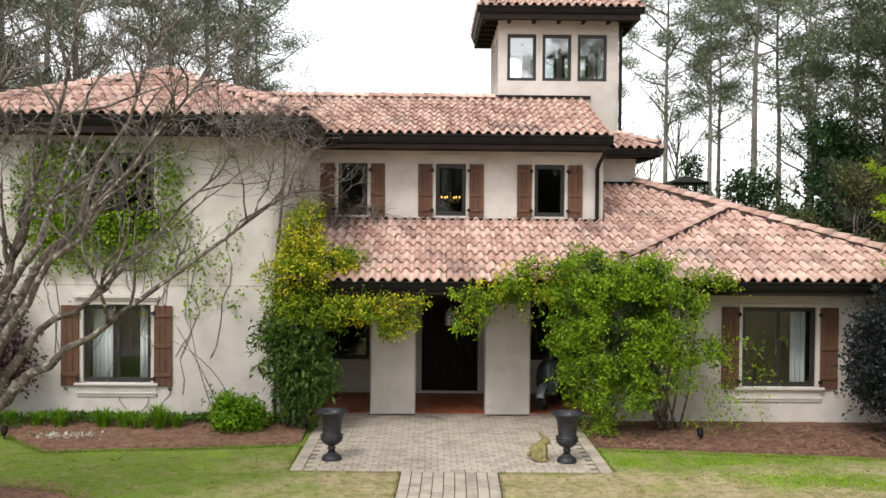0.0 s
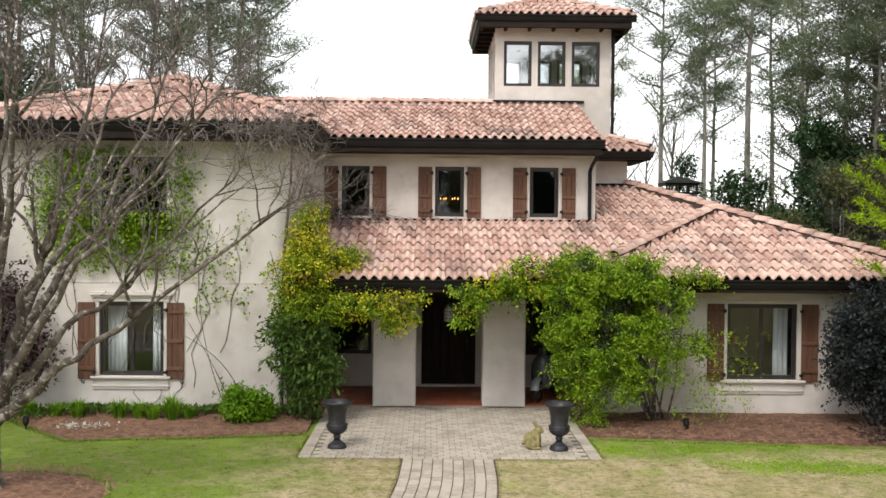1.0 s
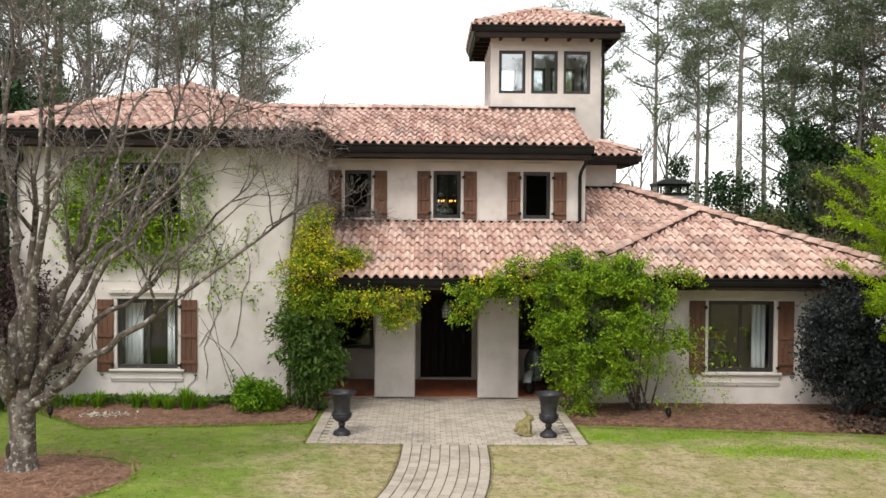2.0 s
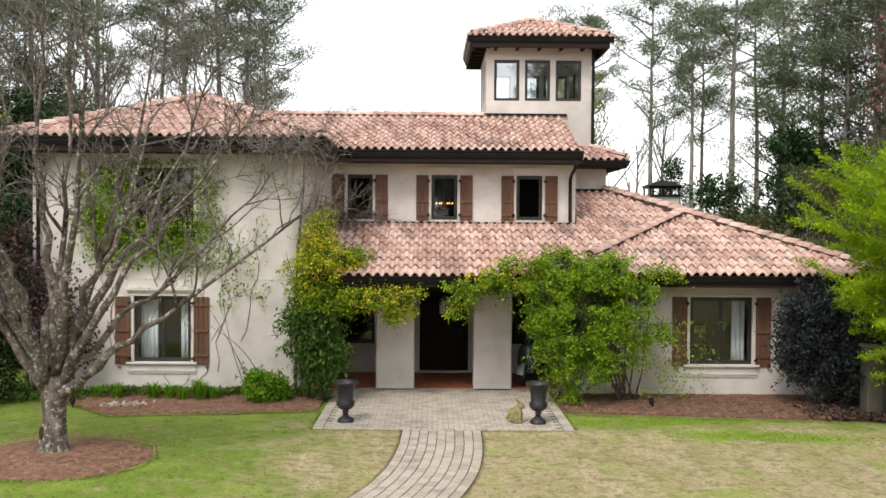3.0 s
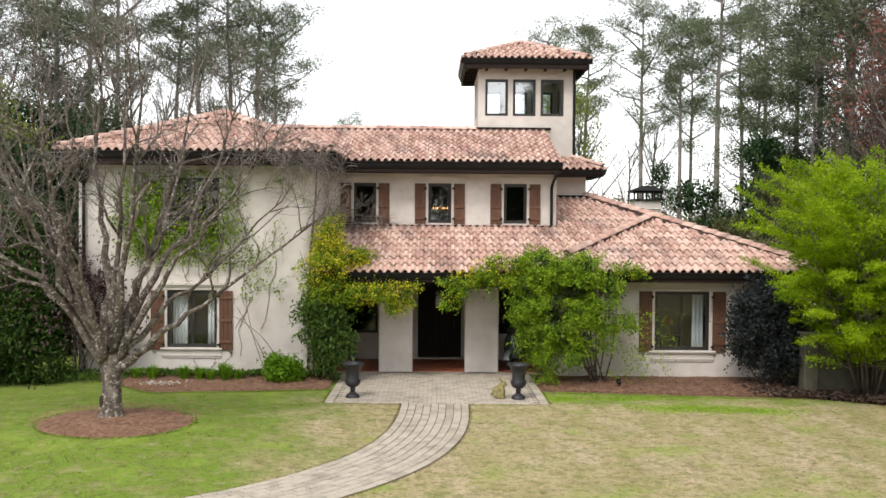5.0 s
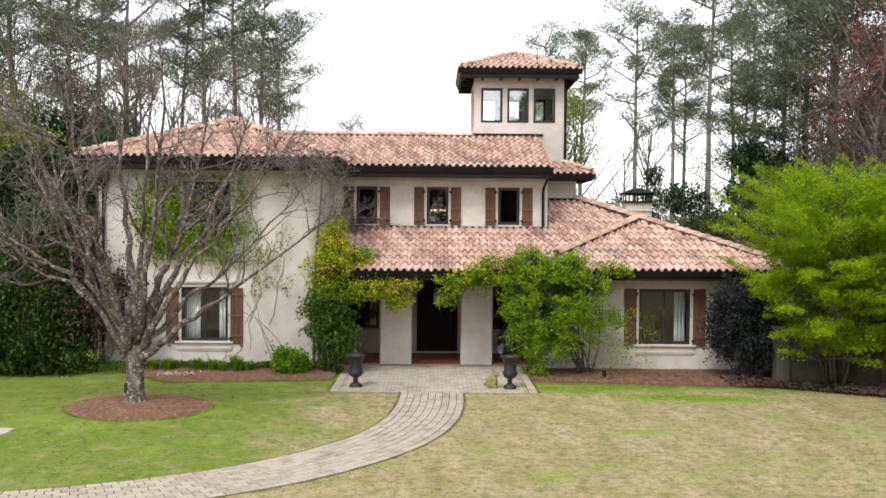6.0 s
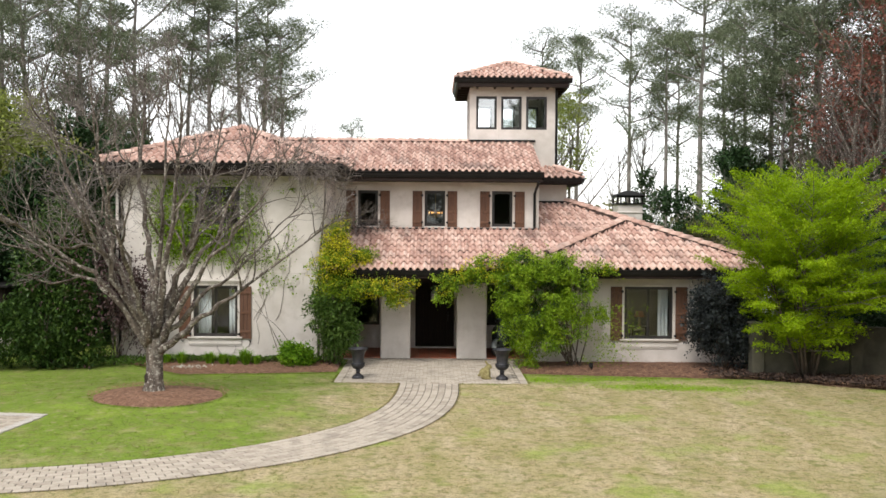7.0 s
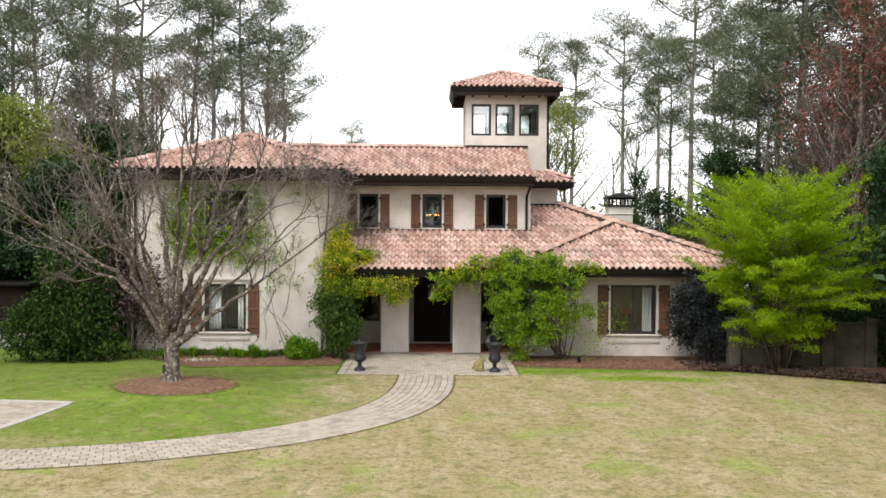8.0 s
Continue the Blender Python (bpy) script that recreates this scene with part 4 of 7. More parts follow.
# upper main roof
upper = roof("upper_roof", "main terracotta tile roof with a long level ridge")
ZU, UY, UP_ = 5.66, 1.1, 0.337
roof_face(upper, (0, UY, ZU), (1, 0), (0, 1), lambda d: -2.33 - d, lambda d: 3.68, 3.48, UP_)
roof_face(upper, (0, 9.6, ZU - 0.2), (-1, 0), (0, -1), lambda d: -3.68, lambda d: 6.0, 5.0, 0.3)
zr = zat(ZU, 3.5, UP_)
deck(upper, [(-2.33, UY, ZU - 0.03), (3.68, UY, ZU - 0.03), (3.68, 4.6, zr - 0.03), (-5.9, 4.6, zr - 0.03)])
deck(upper, [(3.68, 4.6, zr - 0.035), (3.68, 9.6, ZU - 0.23), (-5.9, 9.6, ZU - 0.23), (-5.9, 4.6, zr - 0.035)])
caps(upper, (-5.8, 4.6, zr + 0.07), (1.5, 4.6, zr + 0.07), 0.11)
g = Geo()
g.slab([(3.64, UY + 0.04, ZU - 0.02), (3.685, UY + 0.04, ZU - 0.02), (3.685, 4.58, zr - 0.02), (3.64, 4.58, zr - 0.02)], 0.22)
g.prism([(UY, ZU - 0.1), (UY + 0.8, ZU - 0.1), (4.57, zr - 0.1), (4.57, 5.35), (1.9, 5.35)], -3.64, -3.6, Matrix(((0, -1, 0, 0), (1, 0, 0, 0), (0, 0, 1, 0), (0, 0, 0, 1))))
part("rake_board", g, m_gutter, upper)
gutter(upper, (-2.4, UY + 0.02, ZU + 0.01), (3.70, UY + 0.02, ZU + 0.01), (0, -1), 0.19)
eave(upper, (-2.4, UY + 0.02, ZU), (3.68, UY + 0.02, ZU), (0, -1), 0.74, 0.29)
# small roof beside the tower
roof_face(upper, (0, 3.55, 5.62), (1, 0), (0, 1), lambda d: 3.78, lambda d: 5.27 - d, 1.03, 0.42)
roof_face(upper, (5.27, 0, 5.62), (0, 1), (-1, 0), lambda d: 3.55 + d, lambda d: 6.0, 0.81, 0.49)
deck(upper, [(3.78, 3.55, 5.59), (5.27, 3.55, 5.59), (4.46, 4.5, 5.99), (3.78, 4.5, 5.99)])
deck(upper, [(5.27, 3.55, 5.59), (5.27, 6.0, 5.59), (4.46, 6.0, 5.99), (4.46, 4.5, 5.99)])
caps(upper, (5.25, 3.58, 5.74), (4.46, 4.52, 6.08), 0.085)
gutter(upper, (3.78, 3.57, 5.62), (5.33, 3.57, 5.62), (0, -1), 0.15)
gutter(upper, (5.29, 3.5, 5.62), (5.29, 6.0, 5.62), (1, 0), 0.15)
eave(upper, (3.78, 3.57, 5.62), (5.29, 3.57, 5.62), (0, -1), 0.62, 0.2)
eave(upper, (5.29, 3.6, 5.62), (5.29, 5.95, 5.62), (1, 0), 0.58, 0.2)

# left wing roof
left = roof("left_wing_roof", "hipped terracotta tile roof of the left wing")
ZW, X0, X1 = 5.71, -9.22, -2.33
HALF = (X1 - X0) / 2
roof_face(left, (0, EY, ZW), (1, 0), (0, 1), lambda d: X0 + d, lambda d: X1 - d, HALF)
roof_face(left, (X1, 0, ZW), (0, 1), (-1, 0), lambda d: EY + d, lambda d: 1.12 + d, HALF)
roof_face(left, (X0, 0, ZW), (0, -1), (1, 0), lambda d: -9.6, lambda d: -EY - d, HALF)
axm, za = (X0 + X1) / 2, zat(ZW, HALF)
deck(left, [(X0, EY, ZW - 0.03), (X1, EY, ZW - 0.03), (axm, EY + HALF, za - 0.03)])
deck(left, [(X1, EY, ZW - 0.03), (X1, 1.1, ZW - 0.03), (axm, 1.1 + HALF, za - 0.03), (axm, EY + HALF, za - 0.03)])
deck(left, [(X0, 9.6, ZW - 0.03), (X0, EY, ZW - 0.03), (axm, EY + HALF, za - 0.03), (axm, 9.6, za - 0.03)])
lap = (axm, EY + HALF, za + 0.07)
caps(left, (X0 + 0.08, EY + 0.08, ZW + 0.09), lap)
caps(left, (X1 - 0.08, EY + 0.08, ZW + 0.09), lap)
caps(left, lap, (axm, 9.5, za + 0.07))
gutter(left, (X0 - 0.06, EY + 0.02, ZW + 0.01), (X1 + 0.06, EY + 0.02, ZW + 0.01), (0, -1), 0.18)
gutter(left, (X1 - 0.02, EY, ZW + 0.01), (X1 - 0.02, 1.1, ZW + 0.01), (1, 0), 0.18)
gutter(left, (X0 + 0.02, EY, ZW + 0.01), (X0 + 0.02, 9.5, ZW + 0.01), (-1, 0), 0.18)
eave(left, (X0, EY + 0.02, ZW), (X1, EY + 0.02, ZW), (0, -1), 0.68, 0.32)
eave(left, (X1 - 0.02, EY + 0.06, ZW), (X1 - 0.02, 1.8, ZW), (1, 0), 0.36, 0.32)
eave(left, (X0 + 0.02, 9.5, ZW), (X0 + 0.02, EY + 0.06, ZW), (-1, 0), 0.4, 0.32)

# tower roof
tower = roof("tower_roof", "pyramid terracotta tile roof on the tower")
AX0, AX1, AY0, AY1, ZT, TP = 1.04, 4.9, 4.0, 7.86, 9.01, 0.42
H2 = (AX1 - AX0) / 2
roof_face(tower, (0, AY0, ZT), (1, 0), (0, 1), lambda d: AX0 + d, lambda d: AX1 - d, H2, TP)
roof_face(tower, (AX1, 0, ZT), (0, 1), (-1, 0), lambda d: AY0 + d, lambda d: AY1 - d, H2, TP)
roof_face(tower, (AX0, 0, ZT), (0, -1), (1, 0), lambda d: -AY1 + d, lambda d: -AY0 - d, H2, TP)
roof_face(tower, (0, AY1, ZT), (-1, 0), (0, -1), lambda d: -AX1 + d, lambda d: -AX0 - d, H2, TP)
mx_, my_, mz_ = (AX0 + AX1) / 2, (AY0 + AY1) / 2, ZT + H2 * TP
for p, q in (((AX0, AY0), (AX1, AY0)), ((AX1, AY0), (AX1, AY1)), ((AX1, AY1), (AX0, AY1)), ((AX0, AY1), (AX0, AY0))):
    deck(tower, [(*p, ZT - 0.03), (*q, ZT - 0.03), (mx_, my_, mz_ - 0.03)])
    s = Vector((p[0] - mx_, p[1] - my_, 0)) * 0.97
    caps(tower, (mx_ + s.x, my_ + s.y, ZT + 0.1), (mx_, my_, mz_ + 0.06), 0.08)
TG = 0.16
gutter(tower, (AX0 - 0.07, AY0 + 0.02, ZT + 0.01), (AX1 + 0.07, AY0 + 0.02, ZT + 0.01), (0, -1), TG)
gutter(tower, (AX1 - 0.02, AY0, ZT + 0.01), (AX1 - 0.02, AY1, ZT + 0.01), (1, 0), TG)
gutter(tower, (AX0 + 0.02, AY1, ZT + 0.01), (AX0 + 0.02, AY0, ZT + 0.01), (-1, 0), TG)
gutter(tower, (AX1, AY1 - 0.02, ZT + 0.01), (AX0, AY1 - 0.02, ZT + 0.01), (0, 1), TG)
eave(tower, (AX0 + 0.03, AY0 + 0.02, ZT), (AX1 - 0.03, AY0 + 0.02, ZT), (0, -1), 0.6, 0.3, 0.6)
eave(tower, (AX1 - 0.02, AY0 + 0.1, ZT), (AX1 - 0.02, AY1 - 0.1, ZT), (1, 0), 0.56, 0.3, 0.6)
eave(tower, (AX0 + 0.02, AY1 - 0.1, ZT), (AX0 + 0.02, AY0 + 0.1, ZT), (-1, 0), 0.56, 0.3, 0.6)
eave(tower, (AX1 - 0.03, AY1 - 0.02, ZT), (AX0 + 0.03, AY1 - 0.02, ZT), (0, 1), 0.6, 0.3, 0.6)
g = Geo()
g.box(TX0 + 0.1, TX1 - 0.1, TY0 + 0.1, TY1 - 0.1, 8.74, 8.78)
part("tower_ceiling", g, m_trim, tower)

# chimney
g = Geo()
g.box(8.0, 9.05, 12.2, 13.2, 0, 5.02, 0.02)
g.box(7.96, 9.09, 12.16, 13.24, 4.6, 4.68, 0.02)
chim = part("chimney", g, m_stucco, house, "cream stucco chimney stack with a black metal cap")
g = Geo()
g.box(7.9, 9.15, 12.1, 13.3, 5.021, 5.08, 0.01)
for x in (7.98, 8.32, 8.68, 9.02):
    for y in (12.18, 13.18):
        g.box(x - 0.03, x + 0.03, y - 0.03, y + 0.03, 5.08, 5.36)
g.box(7.93, 9.12, 12.13, 13.27, 5.36, 5.44, 0.01)
g.add([(7.85, 12.05, 5.441), (9.2, 12.05, 5.441), (9.2, 13.35, 5.441), (7.85, 13.35, 5.441), (8.4, 12.55, 5.68), (8.65, 12.55, 5.68), (8.65, 12.85, 5.68), (8.4, 12.85, 5.68)], [(0, 1, 5, 4), (1, 2, 6, 5), (2, 3, 7, 6), (3, 0, 4, 7), (4, 5, 6, 7), (3, 2, 1, 0)])
part("chimney_cap", g, m_gutter, chim, "black metal chimney cap")
chim.matrix_basis = Matrix.Translation((9.75, 18.0, 0)) @ Matrix.Diagonal((1.14, 1.14, 1.02, 1)) @ Matrix.Translation((-8.525, -12.7, 0))

# downspouts
def downspout(pts, head=None):
    g = Geo()
    g.tube(pts, 0.042, 8)
    ob = part("downspout", g, m_gutter, house, "dark metal downspout")
    if head:
        h = Geo()
        x, y, z = head
        h.add([(x - 0.15, y - 0.1, z), (x + 0.15, y - 0.1, z), (x + 0.15, y + 0.1, z), (x - 0.15, y + 0.1, z), (x - 0.15, y - 0.1, z - 0.16), (x + 0.15, y - 0.1, z - 0.16), (x + 0.15, y + 0.1, z - 0.16), (x - 0.15, y + 0.1, z - 0.16), (x - 0.06, y - 0.05, z - 0.34), (x + 0.06, y - 0.05, z - 0.34), (x + 0.06, y + 0.05, z - 0.34), (x - 0.06, y + 0.05, z - 0.34)],
              [(0, 1, 2, 3)] + [(a + i, a + 4 + i, a + 4 + (i + 1) % 4, a + (i + 1) % 4) for a in (0, 4) for i in range(4)])
        part("conductor_head", h, m_gutter, ob)


downspout([(3.52, 1.1, 5.36), (3.52, 1.2, 5.26), (3.5, 1.65, 5.12), (3.48, 1.74, 5.0), (3.48, 1.74, 4.0), (3.48, 1.68, 3.93)])
downspout([(4.5, 4.52, 8.7), (4.5, 4.52, 6.05)])
downspout([(-8.72, -1.2, 5.4), (-8.72, -0.82, 5.22), (-8.72, -0.78, 4.9), (-8.72, -0.78, 0.1)], (-8.72, -0.82, 5.26))


# ---- plants ----
def clumps(r, blobs, count, per, spread, shell=0.6, lump=0.25, seed=0.0):
    """Leaf places and outward directions: clumps on and in lumpy ellipsoids (x, y, z, rx, ry, rz)."""
    b = np.array(blobs, dtype=float)
    w = (b[:, 3] * b[:, 4] * b[:, 5]) ** 0.67
    pick = r.choice(len(b), count, p=w / w.sum())
    d = r.normal(size=(count, 3))
    d /= np.linalg.norm(d, axis=1)[:, None]
    bump = np.array([noise.noise(Vector(v) * 2.2 + Vector((seed, k * 3.1, 0))) for v, k in zip(d, pick)])
    rad = r.uniform(shell, 1.0, count) * (1 + lump * bump)
    c = b[pick, :3] + d * rad[:, None] * b[pick, 3:]
    pos = np.repeat(c, per, axis=0) + r.normal(size=(count * per, 3)) * spread
    return pos, np.repeat(d, per, axis=0)


def leaf_quads(r, pos, nrm, size, aspect=0.5, droop=0.1, stray=0.7):
    """A folded four-cornered leaf at each place."""
    n = len(pos)
    d = nrm * (1 - stray) + r.normal(size=(n, 3)) * stray
    d[:, 2] -= droop
    d /= np.linalg.norm(d, axis=1)[:, None] + 1e-9
    s = np.cross(d, np.array([0, 0, 1.0]) + r.normal(size=(n, 3)) * 0.55)
    s /= np.linalg.norm(s, axis=1)[:, None] + 1e-9
    u = np.cross(s, d)
    ln_ = (size * r.uniform(0.6, 1.35, n))[:, None]
    a = pos
    b = pos + d * ln_ * 0.45 + s * ln_ * aspect * 0.5 + u * ln_ * 0.08
    c = pos + d * ln_
    e = pos + d * ln_ * 0.45 - s * ln_ * aspect * 0.5 + u * ln_ * 0.08
    return np.stack([a, b, c, e], axis=1)


def above(pos, nrm, z):
    keep = pos[:, 2] > z
    return pos[keep], nrm[keep]


def sprays(r, starts, dirs, length, per, spread):
    """Leaf places along feathery shoots."""
    n = len(starts)
    t = r.rand(n, per, 1)
    ln_ = (length * r.uniform(0.5, 1.2, n))[:, None, None]
    bend = np.zeros((n, 1, 3))
    bend[:, :, 2] = -0.35
    pos = starts[:, None, :] + dirs[:, None, :] * ln_ * t + bend * ln_ * t ** 2 + r.normal(size=(n, per, 3)) * spread
    return pos.reshape(-1, 3), np.repeat(dirs, per, axis=0)


def grow(g, rng, p, d, length, r, level, last, kids=(7, 6, 5, 4), wander=0.18, rise_=0.12, sides=(8, 6, 4, 3, 3), ratio=0.52):
    """A branch that bends its way on, with its side branches."""
    n = max(3, 7 - level * 1) if level < last else 3
    pts, rad, q, v = [p.copy()], [r], p.copy(), d.normalized()
    for i in range(n):
        v = (v + Vector((rng.gauss(0, wander), rng.gauss(0, wander), rng.gauss(0, wander) + rise_))).normalized()
        q = q + v * (length / n)
        pts.append(q.copy())
        rad.append(max(0.0035, r * (1 - 0.78 * (i + 1) / n)))
    g[min(level, len(g) - 1)].tube(pts, rad, sides[min(level, len(sides) - 1)])
    if level >= last:
        return
    for k in range(kids[min(level, len(kids) - 1)]):
        t = rng.uniform(0.22, 1.0) if level else rng.uniform(0.35, 1.0)
        f = t * n
        i = min(n - 1, int(f))
        q = pts[i].lerp(pts[i + 1], f - i)
        v = (pts[i + 1] - pts[i]).normalized()
        s = v.orthogonal().normalized()
        s.rotate(Matrix.Rotation(rng.uniform(0, 6.283), 3, v))
        w = (v * rng.uniform(0.55, 1.0) + s * rng.uniform(0.5, 0.95)).normalized()
        grow(g, rng, q, w, length * ratio * rng.uniform(0.7, 1.25) * (1.15 - 0.45 * t), rad[i] * 0.58, level + 1, last, kids, wander, rise_, sides, ratio)


m_wither = leafy("withered_leaves", [(0.04, 0.025, 0.025), (0.09, 0.055, 0.055), (0.14, 0.1, 0.09)], 0.7, 0.15)


def bare_tree():
    """The big bare tree on the lawn, forking low into a fan of limbs."""
    own = thing("bare_tree", "bare grey multi-limbed tree with lichen on the lawn", "tree", pose(-5.86, -7.22, rise(-5.86, -7.22)))
    rng = random.Random(21)
    trunk, twigs = Geo(), Geo()
    trunk.tube([(0, 0, -0.1), (0, 0, 0.06), (0.01, 0, 0.3), (0.02, 0, 0.6), (0.01, 0, 0.95), (0.0, 0, 1.2), (0, 0.0, 1.42)], [0.32, 0.25, 0.195, 0.175, 0.185, 0.2, 0.1], 14)
    fan = [
        ((-0.12, 0, 1.02), (-0.94, -0.34, 2.42), (-2.1, -0.5, 3.22), (-4, -0.9, 4.6), 0.08),
        ((-0.12, 0.1, 1.12), (-0.68, 0.42, 2.32), (-1.5, 0.9, 3.62), (-3, 1.6, 6.1), 0.088),
        ((-0.08, -0.05, 1.22), (-0.59, -0.51, 2.52), (-1.2, -1.2, 4.12), (-1.7, -2, 7), 0.088),
        ((0, 0.05, 1.27), (-0.13, 0.26, 2.62), (-0.4, 0.5, 4.32), (-0.5, 0.9, 7.4), 0.104),
        ((0.05, -0.05, 1.27), (0.26, -0.26, 2.62), (0.6, -0.6, 4.22), (0.9, -1.2, 7), 0.096),
        ((0.1, 0.1, 1.17), (0.59, 0.51, 2.52), (1.3, 1.1, 3.92), (2.1, 1.8, 6.4), 0.088),
        ((0.12, 0, 1.12), (0.77, -0.17, 2.22), (1.7, -0.3, 3.42), (3.2, -0.4, 5.3), 0.08),
        ((0.14, -0.05, 0.94), (0.85, -0.26, 1.57), (1.9, -0.2, 2.22), (4.15, 0.3, 4.0), 0.085),
        ((-0.14, 0, 1.07), (-0.85, 0.09, 2.12), (-2.2, 0.3, 2.82), (-4.1, 0.4, 3.6), 0.068),
        ((0.05, 0.12, 1.22), (0.26, 0.85, 2.52), (0.6, 1.9, 4.02), (0.8, 3, 6.2), 0.08),
        ((-0.05, -0.14, 1.17), (-0.17, -0.85, 2.42), (-0.3, -1.9, 3.72), (-0.3, -3, 5.8), 0.076),
        ((-0.1, -0.1, 1.1), (-0.52, -0.2, 2.3), (-0.92, -0.4, 3.9), (-1.2, -0.6, 6.8), 0.085),
        ((0.0, 0.1, 1.2), (0.05, 0.12, 2.5), (0.15, 0.2, 4.4), (0.2, 0.3, 7.5), 0.085),
        ((-0.12, 0.05, 1.05), (-0.8, 0.2, 2.3), (-1.42, 0.3, 3.8), (-2.3, 0.5, 6.2), 0.075),
        ((0.13, 0.05, 1.05), (0.75, 0.15, 1.95), (1.7, 0.25, 2.7), (3.3, 0.5, 4.4), 0.07),
        ((0.08, 0.05, 1.1), (0.46, 0.1, 2.4), (0.95, 0.2, 4.0), (1.5, 0.4, 6.8), 0.08),
    ]
    for a, b, c, e, r in fan:
        ctrl = [Vector(q) for q in (a, b, c, e)]
        pts, rad = [], []
        m = 14
        for i in range(m + 1):
            f = i / m * 3
            k = min(2, int(f))
            t = f - k
            p0, p1, p2, p3 = ctrl[max(0, k - 1)], ctrl[k], ctrl[k + 1], ctrl[min(3, k + 2)]
            q = 0.5 * (2 * p1 + (p2 - p0) * t + (2 * p0 - 5 * p1 + 4 * p2 - p3) * t * t + (3 * p1 - p0 - 3 * p2 + p3) * t ** 3)
            q += Vector((rng.gauss(0, 0.045), rng.gauss(0, 0.045), rng.gauss(0, 0.035))) * (1 if 1 < i else 0)
            pts.append(q)
            rad.append(max(0.011, 1.2 * r * (1 - 0.9 * (i / m) ** 0.8)))
        limbs = Geo()
        limbs.tube(pts, rad, 8)
        low = e[2] < 5.4
        for k in range(13 if low else 10):
            f = (0.4 + 0.6 * rng.random() ** 0.5) * m
            i = min(m - 1, int(f))
            q = pts[i].lerp(pts[i + 1], f - i)
            v = (pts[i + 1] - pts[i]).normalized()
            s = v.orthogonal().normalized()
            s.rotate(Matrix.Rotation(rng.uniform(0, 6.283), 3, v))
            w = (v * rng.uniform(0.6, 1.0) + s * rng.uniform(0.4, 0.9) + Vector((0, 0, 0.15))).normalized()
            grow([limbs, limbs, twigs], rng, q, w, rng.uniform(1.0, 2.1) * (1.25 - 0.5 * i / m), rad[i] * 0.72, 1, 3, (0, 4, 5) if low else (0, 5, 7), 0.26, 0.09)
        part("limb", limbs, m_bark, own, smooth=True)
    r = np.random.RandomState(22)
    cen = np.array([(-0.9, -0.3, 2.0), (-1.3, -0.4, 2.5), (-1.1, 0.1, 1.6), (-1.9, -0.3, 3.0), (-0.6, -0.5, 2.6), (-1.5, 0.2, 3.3), (-2.3, -0.2, 2.7), (0.5, 0.4, 2.3), (-0.4, 0.3, 3.1)])
    pos = np.repeat(cen, 90, axis=0) + r.normal(size=(len(cen) * 90, 3)) * np.array([0.4, 0.3, 0.42])
    part("withered_leaves", quads_mesh("withered_leaves", leaf_quads(r, pos, np.tile(np.array([0, 0, -1.0]), (len(pos), 1)), 0.08, 0.55, 0.3, 0.7)), m_wither, own, "withered dark purple-brown leaves", kind="stuff")
    part("trunk", trunk, m_bark, own, smooth=True)
    scar = Geo()
    face = Vector((-0.75, -0.66, 0))
    mm = Matrix.Translation(face * 0.176 + Vector((0, 0, 0.36))) @ face.to_track_quat("Z", "Y").to_matrix().to_4x4()
    scar.lathe([(0.001, 0.012), (0.05, 0.014), (0.06, 0.022), (0.07, 0.02), (0.085, -0.02), (0.001, -0.03)], 14, m=mm @ Matrix.Diagonal((0.8, 1.5, 1, 1)))
    part("hollow", scar, m_soil, own, "dark rotted hollow in the trunk", smooth=True)
    part("twig_mass", twigs, m_twig, own, kind="stuff")


bare_tree()


